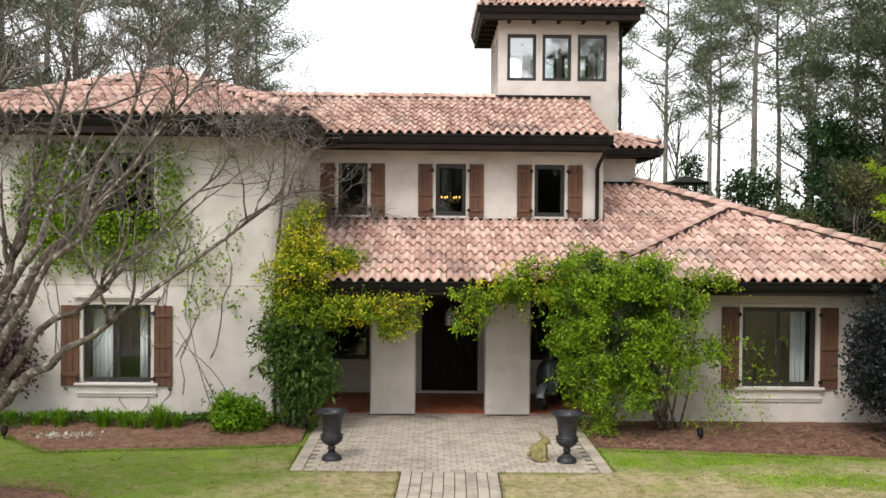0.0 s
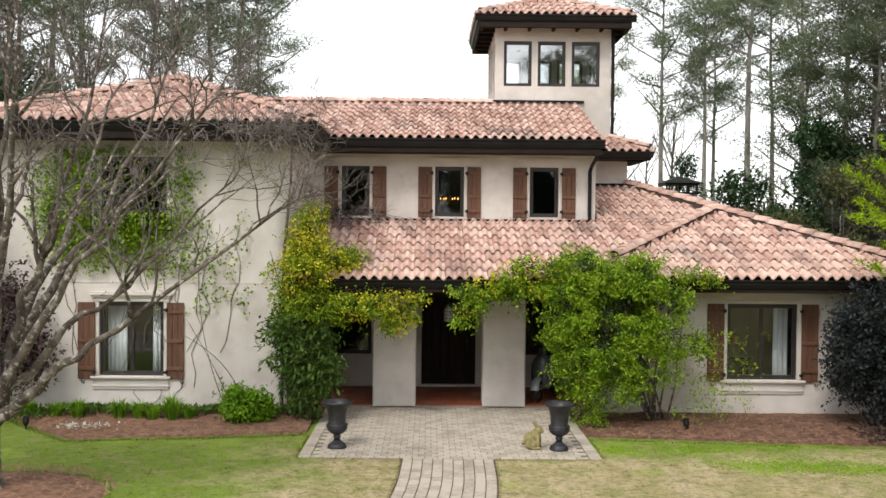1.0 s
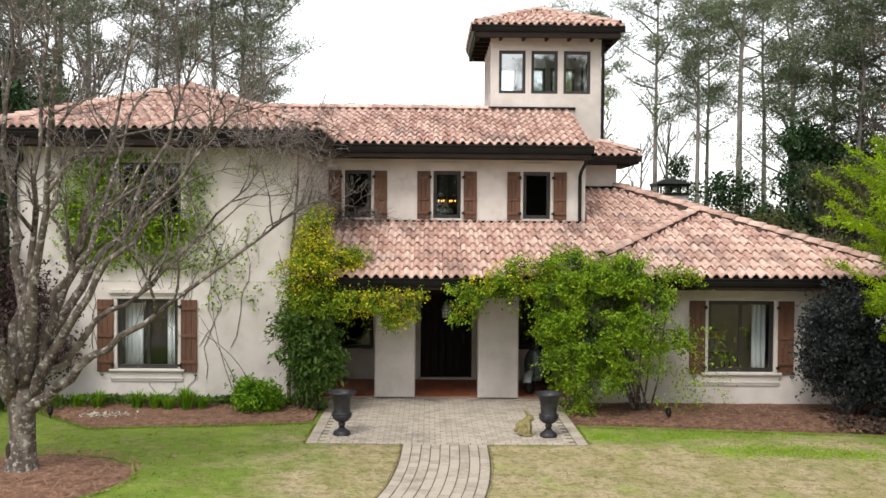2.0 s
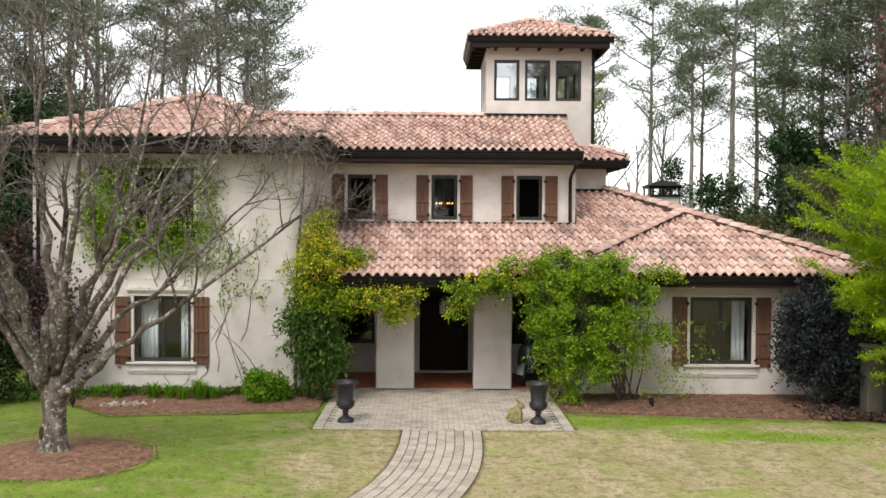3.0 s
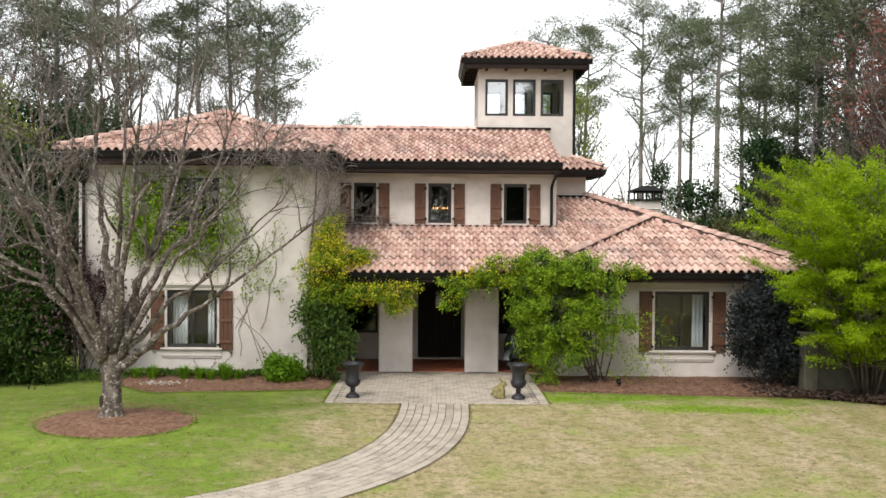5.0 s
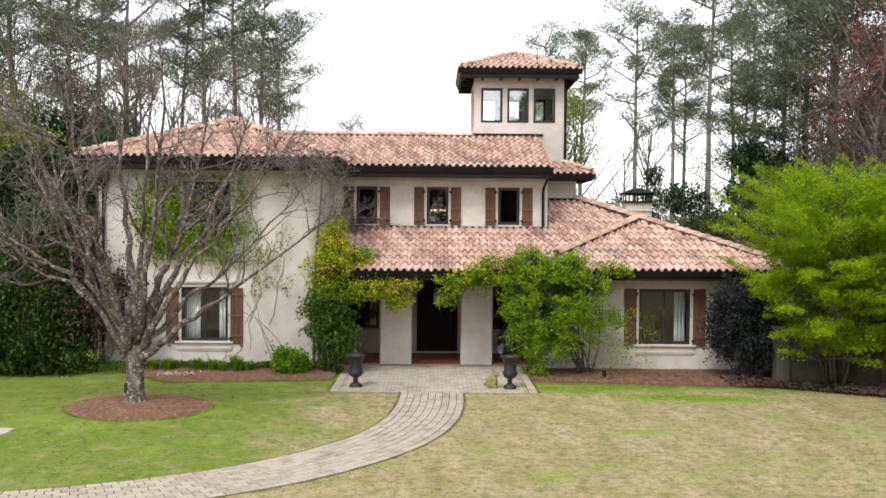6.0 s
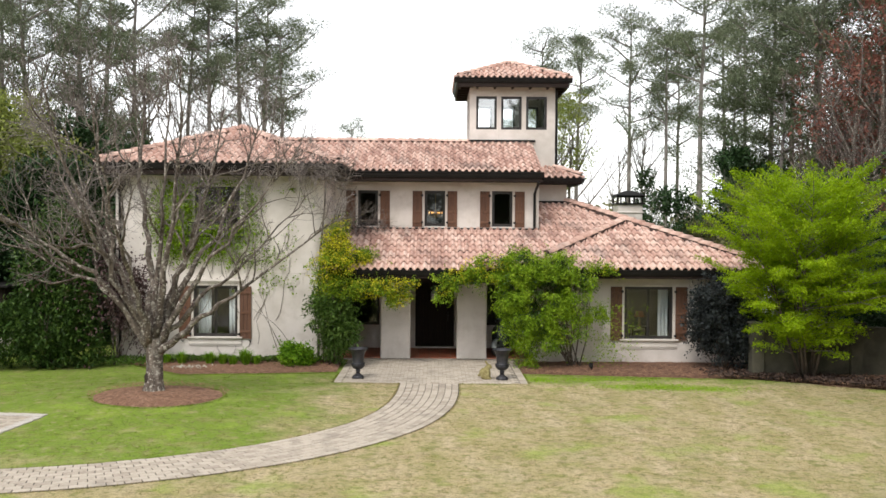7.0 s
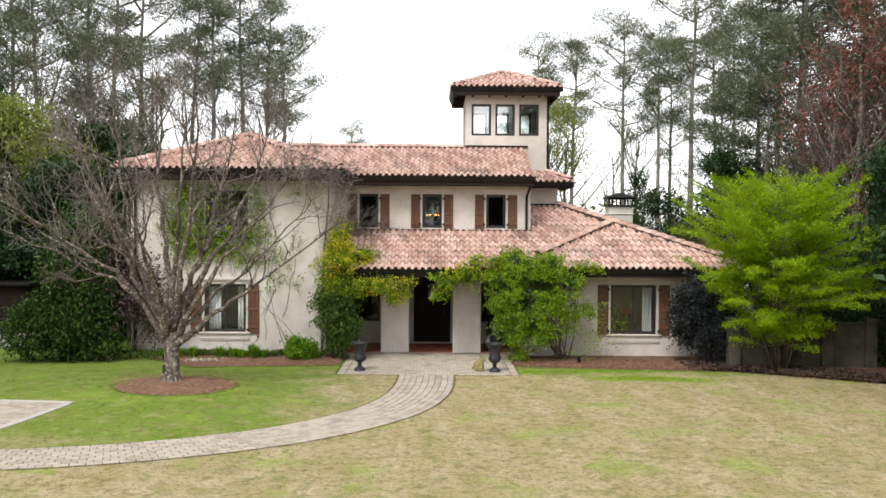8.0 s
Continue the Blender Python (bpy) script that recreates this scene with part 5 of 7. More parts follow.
def woody(name, label, blobs, leaf, mat, count, per, spread, size, aspect=0.5, droop=0.1, stray=0.7, shell=0.6, stems=0, seed=1, base=None, bark=m_bark, floor=0.04, stem_r=0.02, flowers=None, lump=0.3, extra=None, category="shrub", group="", reach=None, shoots=None, gaps=None):
    """A shrub or vine: stems from its base into its leafy lumps, foliage, and blossom if it has any."""
    r = np.random.RandomState(seed)
    rng = random.Random(seed)
    own = thing(name, label, category, group=group)
    bx, by = base if base else (blobs[0][0], blobs[0][1])
    for i in range(stems):
        g = Geo()
        b = blobs[i % (reach or len(blobs))]
        tip = Vector((b[0] + rng.gauss(0, b[3] * 0.5), b[1] + rng.gauss(0, b[4] * 0.4), b[2] + rng.uniform(0, b[5] * 0.7)))
        a = Vector((bx + rng.gauss(0, 0.1), by + rng.gauss(0, 0.08), rise(bx, by) - 0.02))
        mid = a.lerp(tip, 0.5) + Vector((rng.gauss(0, 0.15), rng.gauss(0, 0.1), 0.1))
        g.tube([a, a.lerp(mid, 0.5) + Vector((rng.gauss(0, 0.04), rng.gauss(0, 0.04), 0)), mid, mid.lerp(tip, 0.5), tip], [stem_r, stem_r * 0.85, stem_r * 0.7, stem_r * 0.5, stem_r * 0.3], 6)
        part("stem", g, bark, own, smooth=True)
    pos, nrm = clumps(r, blobs, count, per, spread, shell, lump, seed * 1.7)
    if extra is not None:
        p2, n2 = extra(r)
        pos, nrm = np.vstack([pos, p2]), np.vstack([nrm, n2])
    if shoots:
        st, sd = clumps(r, blobs, shoots[0], 1, 0.02, 0.8, lump, seed * 1.7)
        sd = sd * 0.8 + r.normal(size=sd.shape) * 0.35 + np.array([0, 0, shoots[3]])
        p2, n2 = sprays(r, st, sd, shoots[1], shoots[2], 0.03)
        pos, nrm = np.vstack([pos, p2]), np.vstack([nrm, n2])
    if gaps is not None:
        # openings between the lumps; dark leaves deeper in paint the shade there
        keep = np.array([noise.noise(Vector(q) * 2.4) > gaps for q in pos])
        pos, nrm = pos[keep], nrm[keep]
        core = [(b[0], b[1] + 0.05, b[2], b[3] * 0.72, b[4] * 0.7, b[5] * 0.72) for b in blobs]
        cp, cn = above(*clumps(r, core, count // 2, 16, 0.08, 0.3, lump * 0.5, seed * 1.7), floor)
        part("inner_foliage", quads_mesh("inner_foliage", leaf_quads(r, cp, cn, size * 1.1, aspect, droop, stray)), m_camellia, own, "dark inner leaves that paint the shade in the gaps", kind="stuff")
    pos, nrm = above(pos, nrm, floor)
    part(leaf, quads_mesh(leaf, leaf_quads(r, pos, nrm, size, aspect, droop, stray)), mat, own, kind="stuff")
    if flowers:
        fb, fc, fp, fs, fsize, fmat = flowers
        pos, nrm = clumps(r, fb, fc, fp, fs, 0.92, lump, seed * 1.7)
        part("blossom", quads_mesh("blossom", leaf_quads(r, pos, nrm, fsize, 0.8, 0.0, 0.8)), fmat, own, "yellow trumpet blossom", kind="stuff")
    return own


def lobes(blobs, n, size, seed, front=0.5):
    """Breaks large lumps into many small ones set over their surface."""
    r = np.random.RandomState(seed)
    out = []
    for b in blobs:
        k = max(1, int(n * (b[3] * b[5]) ** 0.8))
        for i in range(k):
            d = r.normal(size=3)
            d[1] -= front
            d /= np.linalg.norm(d)
            q = r.uniform(0.62, 0.98)
            z = size * r.uniform(0.6, 1.25)
            out.append((b[0] + d[0] * q * b[3], b[1] + d[1] * q * b[4], b[2] + d[2] * q * b[5], z * 1.1, z * 0.8, z * 0.75))
    return out


# flowering vine at the inner corner, over the porch roof and hanging along the eave
V1 = [(-2.55, -1.25, 2.75, 0.5, 0.5, 0.85), (-2.5, -1.0, 3.5, 0.34, 0.4, 0.55), (-2.4, -0.4, 3.85, 0.22, 0.4, 0.38), (-2.15, -1.2, 3.0, 0.62, 0.55, 0.36), (-1.75, -0.9, 3.12, 0.5, 0.5, 0.22), (-2.75, -1.35, 2.2, 0.36, 0.42, 0.6), (-2.2, -1.5, 2.2, 0.55, 0.32, 0.4)]
V1F = V1[:4] + [(-1.6, -1.48, 2.2, 0.5, 0.25, 0.26), (-1.1, -1.5, 2.2, 0.45, 0.22, 0.27), (-0.7, -1.52, 2.18, 0.36, 0.22, 0.33), (-0.62, -1.55, 1.95, 0.2, 0.15, 0.26), (-0.85, -1.52, 1.9, 0.14, 0.12, 0.18), (-0.3, -1.5, 2.36, 0.25, 0.12, 0.1)]
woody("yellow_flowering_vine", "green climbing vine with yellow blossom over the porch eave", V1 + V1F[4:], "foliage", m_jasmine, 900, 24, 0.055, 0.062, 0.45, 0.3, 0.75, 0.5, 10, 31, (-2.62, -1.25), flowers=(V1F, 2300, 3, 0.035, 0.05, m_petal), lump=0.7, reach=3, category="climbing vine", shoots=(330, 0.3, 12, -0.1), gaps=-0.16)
woody("corner_shrub", "dark green broad-leaved shrub in the wall corner", [(-2.5, -1.55, 1.35, 0.62, 0.5, 0.6), (-2.25, -1.6, 1.0, 0.5, 0.45, 0.42), (-2.75, -1.5, 1.75, 0.45, 0.42, 0.4), (-2.45, -1.5, 0.55, 0.35, 0.35, 0.4)], "foliage", m_gloss, 420, 12, 0.06, 0.12, 0.38, 0.25, 0.7, 0.55, 12, 32, (-2.45, -1.45), stem_r=0.025, shoots=(160, 0.25, 10, 0.1))

# big arching vine before the right wing
V2 = [(3.3, -1.75, 1.9, 0.95, 0.7, 1.1), (2.95, -1.7, 2.75, 0.95, 0.6, 0.6), (3.9, -1.65, 2.65, 0.8, 0.6, 0.6), (2.3, -1.6, 2.75, 0.6, 0.4, 0.38), (1.55, -1.55, 2.72, 0.55, 0.3, 0.3), (0.95, -1.55, 2.55, 0.4, 0.22, 0.26), (0.6, -1.52, 2.3, 0.2, 0.13, 0.32), (2.45, -1.75, 2.1, 0.45, 0.4, 0.6), (2.75, -1.9, 1.35, 0.55, 0.45, 0.5), (4.3, -1.7, 1.95, 0.55, 0.5, 0.5), (3.3, -2.05, 0.85, 0.55, 0.4, 0.45), (4.75, -1.6, 1.55, 0.35, 0.3, 0.25), (4.5, -1.6, 2.3, 0.4, 0.35, 0.35), (5.1, -1.55, 2.78, 0.35, 0.16, 0.12), (3.1, -1.4, 3.1, 0.8, 0.5, 0.22), (3.0, -2.0, 0.6, 0.5, 0.38, 0.45), (3.85, -1.85, 1.3, 0.55, 0.4, 0.55), (2.6, -1.9, 1.6, 0.4, 0.4, 0.6)]


def v2_extra(r):
    n = 100
    st = np.stack([r.uniform(4.2, 5.4, n), r.uniform(-2.1, -1.4, n), r.uniform(0.2, 1.9, n)], 1)
    d = np.stack([r.uniform(0.6, 1.4, n), r.normal(0, 0.25, n), r.uniform(-0.35, 0.35, n)], 1)
    return sprays(r, st, d, 0.75, 22, 0.05)


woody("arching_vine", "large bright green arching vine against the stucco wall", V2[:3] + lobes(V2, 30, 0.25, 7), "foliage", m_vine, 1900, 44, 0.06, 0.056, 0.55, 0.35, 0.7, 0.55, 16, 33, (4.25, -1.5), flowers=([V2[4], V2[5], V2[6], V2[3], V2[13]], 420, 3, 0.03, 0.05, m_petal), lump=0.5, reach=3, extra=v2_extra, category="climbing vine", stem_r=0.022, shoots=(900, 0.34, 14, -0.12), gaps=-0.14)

woody("small_green_shrub", "small bright green rounded shrub by the wall", [(-3.55, -1.75, 0.35, 0.42, 0.38, 0.32), (-3.3, -1.7, 0.3, 0.3, 0.3, 0.25), (-3.75, -1.65, 0.42, 0.26, 0.26, 0.26)], "foliage", m_bush, 420, 12, 0.05, 0.075, 0.5, 0.1, 0.7, 0.5, 8, 34, (-3.55, -1.7), shoots=(90, 0.2, 10, 0.2))
woody("dark_plum_shrub", "tall dark plum-black shrub beside the window", [(8.35, -1.85, 1.3, 0.95, 0.8, 0.95), (8.2, -1.85, 2.05, 0.65, 0.65, 0.6), (8.75, -1.9, 0.85, 0.85, 0.75, 0.65), (7.75, -1.9, 1.25, 0.45, 0.5, 0.6), (9.1, -1.9, 1.5, 0.55, 0.6, 0.9)], "foliage", m_plum, 2300, 8, 0.055, 0.085, 0.5, 0.1, 0.8, 0.6, 12, 35, (8.35, -1.85), shoots=(300, 0.3, 12, 0.2), lump=0.8)
woody("camellia_hedge", "tall dark green broad-leaved bushes beside the house", [(-10.4, -2.0, 1.2, 1.3, 0.9, 1.2), (-10.2, -1.8, 2.6, 1.1, 0.9, 1.2), (-11.3, -2.1, 0.9, 0.9, 0.8, 0.85), (-9.7, -1.9, 1.6, 0.7, 0.7, 1.2), (-10.0, -1.6, 3.8, 0.8, 0.8, 0.8), (-9.5, -1.9, 0.6, 0.8, 0.6, 0.6)], "foliage", m_camellia, 3600, 7, 0.075, 0.12, 0.42, 0.15, 0.7, 0.6, 14, 36, (-10.3, -1.9), stem_r=0.03, shoots=(300, 0.35, 10, 0.15))

woody("purple_leaved_shrub", "sparse tall purple-leaved shrub against the wall corner", [(-8.75, -1.3, 2.3, 0.45, 0.3, 1.1), (-8.4, -1.3, 1.5, 0.4, 0.3, 0.7), (-8.95, -1.35, 3.3, 0.3, 0.3, 0.7), (-8.1, -1.3, 2.4, 0.35, 0.25, 0.6), (-7.75, -1.3, 1.2, 0.45, 0.25, 0.8)], "foliage", m_wither, 400, 14, 0.12, 0.09, 0.6, 0.2, 0.8, 0.2, 8, 39, (-8.6, -1.35), stem_r=0.018, shoots=(70, 0.4, 10, 0.3))

# hedge added to stand in for the deep shade behind the garden wall
woody("laurel_hedge", "dark green hedge added for the darkness behind the garden wall", [(9.6, -2.0, 0.7, 0.8, 0.55, 0.7), (10.6, -1.9, 0.85, 0.8, 0.6, 0.75), (12.2, -1.95, 0.9, 0.8, 0.55, 0.85), (13.2, -2.4, 1.1, 0.9, 0.8, 1.2)], "foliage", m_dark, 1000, 8, 0.07, 0.12, 0.42, 0.1, 0.7, 0.6, 8, 37, (10.8, -1.9))


def lime_tree():
    """A vase of slim stems whose boughs carry flat, feathery sprays of fine leaves."""
    own = thing("lime_green_tree", "feathery lime-green small tree in new leaf by the garden wall", "tree", pose(10.12, -3.45, 0))
    rng, r = random.Random(41), np.random.RandomState(41)
    tw = Geo()
    stems = []
    for i in range(8):
        a = i * 0.785 + rng.uniform(-0.25, 0.25)
        top = Vector((math.cos(a) * rng.uniform(0.5, 1.5), math.sin(a) * rng.uniform(0.4, 1.0), rng.uniform(3.8, 4.9)))
        foot = Vector((math.cos(a) * 0.16, math.sin(a) * 0.13, -0.05))
        pts = [foot, foot.lerp(top, 0.3) + Vector((rng.gauss(0, 0.08), rng.gauss(0, 0.08), 0.15)), foot.lerp(top, 0.65) + Vector((rng.gauss(0, 0.08), rng.gauss(0, 0.08), 0.1)), top]
        part("trunk", Geo().tube(pts, [0.036, 0.03, 0.02, 0.008], 7), m_wetbark, own, smooth=True)
        stems.append(pts)

    def reach_at(z):
        """How far the crown spreads at a height."""
        return max(0.35, 2.75 * math.sin(math.pi * min(1.0, max(0.0, (z - 0.4) / 5.7)) ** 1.02))

    pos, nrm = [], []
    for i in range(310):
        pts = stems[i % 8]
        t = 0.16 + 0.84 * rng.random() ** 0.8
        k = min(2, int(t * 3))
        p = pts[k].lerp(pts[k + 1], t * 3 - k)
        a = i * 2.4 + rng.gauss(0, 0.3)
        out = Vector((math.cos(a) * (1.12 if math.cos(a) > 0 else 1.0), math.sin(a) * 0.85, 0))
        lift = rng.uniform(-0.1, 0.6) + 1.1 * max(0, t - 0.5)
        far = reach_at(p.z + 0.5) * rng.uniform(0.45, 1.08) - 0.5 * p.xy.length
        if far < 0.35:
            far, lift = rng.uniform(0.35, 0.8), rng.uniform(0.6, 1.6)
        e = p + out * far + Vector((0, 0, lift * far))
        mid = p.lerp(e, 0.55) + Vector((rng.gauss(0, 0.06), rng.gauss(0, 0.06), 0.1 * far))
        tw.tube([p, mid, e], [0.014, 0.009, 0.003], 4)
        m = int(far / 0.065)
        s = 0.18 + 0.82 * (np.arange(m) + r.rand(m)) / m
        P = np.array(p)[None] * ((1 - s) ** 2)[:, None] + np.array(mid)[None] * (2 * s * (1 - s))[:, None] + np.array(e)[None] * (s ** 2)[:, None]
        d = np.array((e - p).normalized())
        side = np.cross(d, [0, 0, 1.0])
        side /= np.linalg.norm(side) + 1e-9
        sg = np.where(np.arange(m) % 2 == 0, 1.0, -1.0)
        D = d[None] * 0.75 + side[None] * sg[:, None] * r.uniform(0.4, 1.0, m)[:, None] + r.normal(size=(m, 3)) * 0.14
        D[:, 2] += 0.08
        L = (0.16 + 0.36 * (1 - s)) * r.uniform(0.5, 1.3, m)
        per = 20
        u = r.rand(m, per)
        Q = P[:, None] + D[:, None] * (L[:, None] * u)[:, :, None] + r.normal(size=(m, per, 3)) * 0.042
        Q[:, :, 2] -= 0.1 * (L[:, None] * u) ** 2 / 0.3
        pos.append(Q.reshape(-1, 3))
        nrm.append(np.repeat(D, per, axis=0))
    part("twig_mass", tw, m_twig, own, kind="stuff")
    pos, nrm = np.vstack(pos), np.vstack(nrm)
    keep = pos[:, 2] > 0.35
    part("crown", quads_mesh("crown", leaf_quads(r, pos[keep], nrm[keep], 0.076, 0.34, 0.08, 0.45)), m_lime, own, kind="stuff")


lime_tree()


# dark pieces strewn on the bed to paint the deep shade below the tree
def leaf_mould():
    r = np.random.RandomState(43)
    n = 9000
    x = r.uniform(7.6, 14.0, n)
    y = np.array([right_front(a) for a in x]) + 0.12 + np.abs(r.normal(0, 0.75, n))
    keep = (y < -1.0) & (r.rand(n) < np.clip((x - 7.4) / 1.6, 0, 1))
    x, y = x[keep], y[keep]
    pos = np.stack([x, y, np.array([rise(a, b) for a, b in zip(x, y)]) + r.uniform(0.075, 0.11, len(x))], 1)
    nrm = np.stack([r.normal(size=len(x)), r.normal(size=len(x)), r.normal(0, 0.15, len(x))], 1)
    tagged(part("leaf_mould", quads_mesh("leaf_mould", leaf_quads(r, pos, nrm, 0.1, 0.6, 0.0, 0.3)), m_shade_leaf), "dark leaf pieces added to paint the shade on the bed under the tree", "leaf litter", kind="stuff")


leaf_mould()


def wisteria():
    """Leafless tangle of an old climber on the left wing's eave and at the inner corner."""
    own = thing("dormant_wisteria", "leafless grey tangle of wisteria twigs on the eave", "climbing vine")
    rng = random.Random(55)
    g = Geo()
    spots = [((-4.9, -2.55), 150, (0.0, 0.2, 0.13), (-1.5, 5.52)), ((-3.6, -2.5), 170, (0, 0.2, 0.15), (-1.5, 5.5)), ((-2.6, -2.2), 70, (0, 0.35, 0.3), (-0.2, 5.5)), ((-2.4, -1.2), 110, (0, 0.2, 0.12), (1.35, 4.0))]
    for (x0, x1), n, sd, (yc, zc) in spots:
        for i in range(n):
            p = Vector((rng.uniform(x0, x1), yc + rng.gauss(0, sd[1]), zc + rng.gauss(0, sd[2])))
            d = Vector((rng.gauss(0.5, 0.7), rng.gauss(-0.1, 0.4), rng.gauss(0.05, 0.5))).normalized()
            pts = [p]
            for k in range(3):
                d = (d + Vector((rng.gauss(0, 0.45), rng.gauss(0, 0.3), rng.gauss(-0.08, 0.4)))).normalized()
                pts.append(pts[-1] + d * rng.uniform(0.1, 0.28))
            g.tube(pts, [0.008, 0.007, 0.005, 0.003], 3)
    part("twig_mass", g, m_twig, own, kind="stuff")
    part("stem", Geo().tube([(-3.0, -0.85, 0.0), (-2.98, -0.9, 1.5), (-2.95, -0.95, 3.2), (-2.8, -1.1, 4.6), (-2.75, -1.3, 5.4)], [0.04, 0.035, 0.03, 0.025, 0.02], 7), m_bark, own, smooth=True)


wisteria()


def wall_ivy():
    own = thing("wall_ivy", "light green ivy creeping over the wall round the upper window", "ivy")
    r, rng = np.random.RandomState(51), random.Random(51)
    pts = []
    while len(pts) < 8200:
        x, z = r.uniform(-8.1, -3.1), r.uniform(0.9, 5.3)
        d = math.exp(-(((x + 6.3) / 1.35) ** 4) - ((z - 4.15) / 1.05) ** 4) + 0.1 * math.exp(-(((x + 4.4) / 0.9) ** 2) - ((z - 3.1) / 0.6) ** 2)
        k = noise.noise((x * 1.6, z * 1.6, 2.0)) * 0.5 + 0.5
        strand = 1.0 if abs(noise.noise((x * 1.1, z * 0.8, 9.0))) < 0.05 and z > 2.0 else 0.0
        inwin = -6.65 < x < -5.25 and 4.0 < z < 5.1
        if d < 0.05 and not strand:
            continue
        if r.rand() < (d * (0.15 + 1.1 * k ** 1.5) + 0.05 * strand * (1 if x > -5.5 else 0.3)) * (0.1 if inwin else 1):
            pts.append((x, -0.74 - abs(r.normal(0, 0.06)) * (1 + 1.6 * d), z))
    pos = np.array(pts)
    nrm = np.tile(np.array([0, -1.0, 0]), (len(pos), 1))
    part("foliage", quads_mesh("foliage", leaf_quads(r, pos, nrm, 0.078, 0.62, 0.45, 0.7)), m_ivy, own, kind="stuff")
    g = Geo()
    for i in range(16):
        x, z = rng.uniform(-7.2, -4.2), rng.uniform(0.1, 2.5)
        pl = [Vector((x, -0.715, z))]
        for k in range(9):
            pl.append(pl[-1] + Vector((rng.gauss(0.02, 0.09), 0, rng.uniform(0.1, 0.4))))
        pl = [p for p in pl if p.z < 5.2]
        g.tube(pl, 0.007, 4)
    part("stem_mass", g, m_bark, own, kind="stuff")


wall_ivy()


def leaning_canes():
    """Bare rose canes against the wall."""
    own = thing("bare_canes", "thin bare brown canes arching by the wall", "climbing stems")
    for a, b, c in (((-3.75, -1.5, 0.05), (-4.2, -1.0, 0.9), (-4.9, -0.8, 1.9)), ((-3.6, -1.5, 0.05), (-3.7, -1.2, 1.0), (-4.9, -0.82, 1.55)), ((-3.9, -1.4, 0.05), (-4.6, -0.9, 1.3), (-4.65, -0.78, 2.6))):
        a, b, c = Vector(a), Vector(b), Vector(c)
        pts = [a * (1 - t) ** 2 + b * 2 * t * (1 - t) + c * t * t for t in [i / 10 for i in range(11)]]
        part("cane", Geo().tube(pts, [0.013 - 0.0008 * i for i in range(11)], 6), m_bark, own, smooth=True)


leaning_canes()


def blade_tuft(name, x, y, h, n, seed, label):
    own = thing(name, label, "grass clump", pose(x, y, rise(x, y)), group="grass clumps by the wall")
    r = np.random.RandomState(seed)
    out = []
    for i in range(n):
        a, lean = r.uniform(0, 6.283), r.uniform(0.15, 0.75)
        d = Vector((math.cos(a), math.sin(a), 0))
        s = Vector((-d.y, d.x, 0)) * 0.009
        b = d * r.uniform(0, 0.09)
        hh = h * r.uniform(0.7, 1.15)
        m1, tip = b + d * lean * hh * 0.4 + Vector((0, 0, hh * 0.7)), b + d * lean * hh * 1.1 + Vector((0, 0, hh * (1.0 - 0.45 * lean)))
        out.append([b - s, b + s, m1 + s, m1 - s])
        out.append([m1 - s, m1 + s, tip, tip])
    part("blade_mass", quads_mesh("blade_mass", [[tuple(q) for q in f] for f in out]), m_bush, own, kind="stuff")


for i, (x, y, h) in enumerate(((-5.95, -1.55, 0.46), (-5.6, -1.5, 0.42), (-4.95, -1.6, 0.56), (-6.75, -1.5, 0.44), (-7.2, -1.45, 0.38), (-5.3, -1.6, 0.36), (-7.7, -1.4, 0.38), (-4.65, -1.55, 0.34))):
    blade_tuft("grass_clump", x, y, h, 150, 60 + i, "arching green grass clump by the wall")


def ground_cover():
    r = np.random.RandomState(71)
    n = 5200
    x = r.uniform(-9.3, -2.9, n)
    y = -0.85 - np.abs(r.normal(0, 0.22, n))
    y[x < -7.4] -= np.abs(r.normal(0, 0.45, (x < -7.4).sum()))
    z = 0.1 + r.uniform(0, 0.14, n) * np.array([0.6 + 0.5 * noise.noise((a * 2, b * 2, 0)) for a, b in zip(x, y)])
    pos = np.stack([x, y, z], 1)
    nrm = np.tile(np.array([0, -0.3, 1.0]), (n, 1))
    tagged(part("ground_cover", quads_mesh("ground_cover", leaf_quads(r, pos, nrm, 0.08, 0.5, 0.0, 0.7)), m_mid), "low dark green ground cover along the wall foot", "ground cover", kind="stuff")
    n = 170
    pos = np.stack([r.normal(-6.25, 0.3, n), r.normal(-2.45, 0.16, n), r.uniform(0.09, 0.15, n)], 1)
    nrm = np.tile(np.array([0, 0, 1.0]), (n, 1))
    tagged(part("white_bedding_flowers", quads_mesh("white_bedding_flowers", leaf_quads(r, pos, nrm, 0.04, 0.9, 0.0, 0.6)), m_white), "patch of small white flowers in the mulch", "flowers", kind="stuff")


ground_cover()


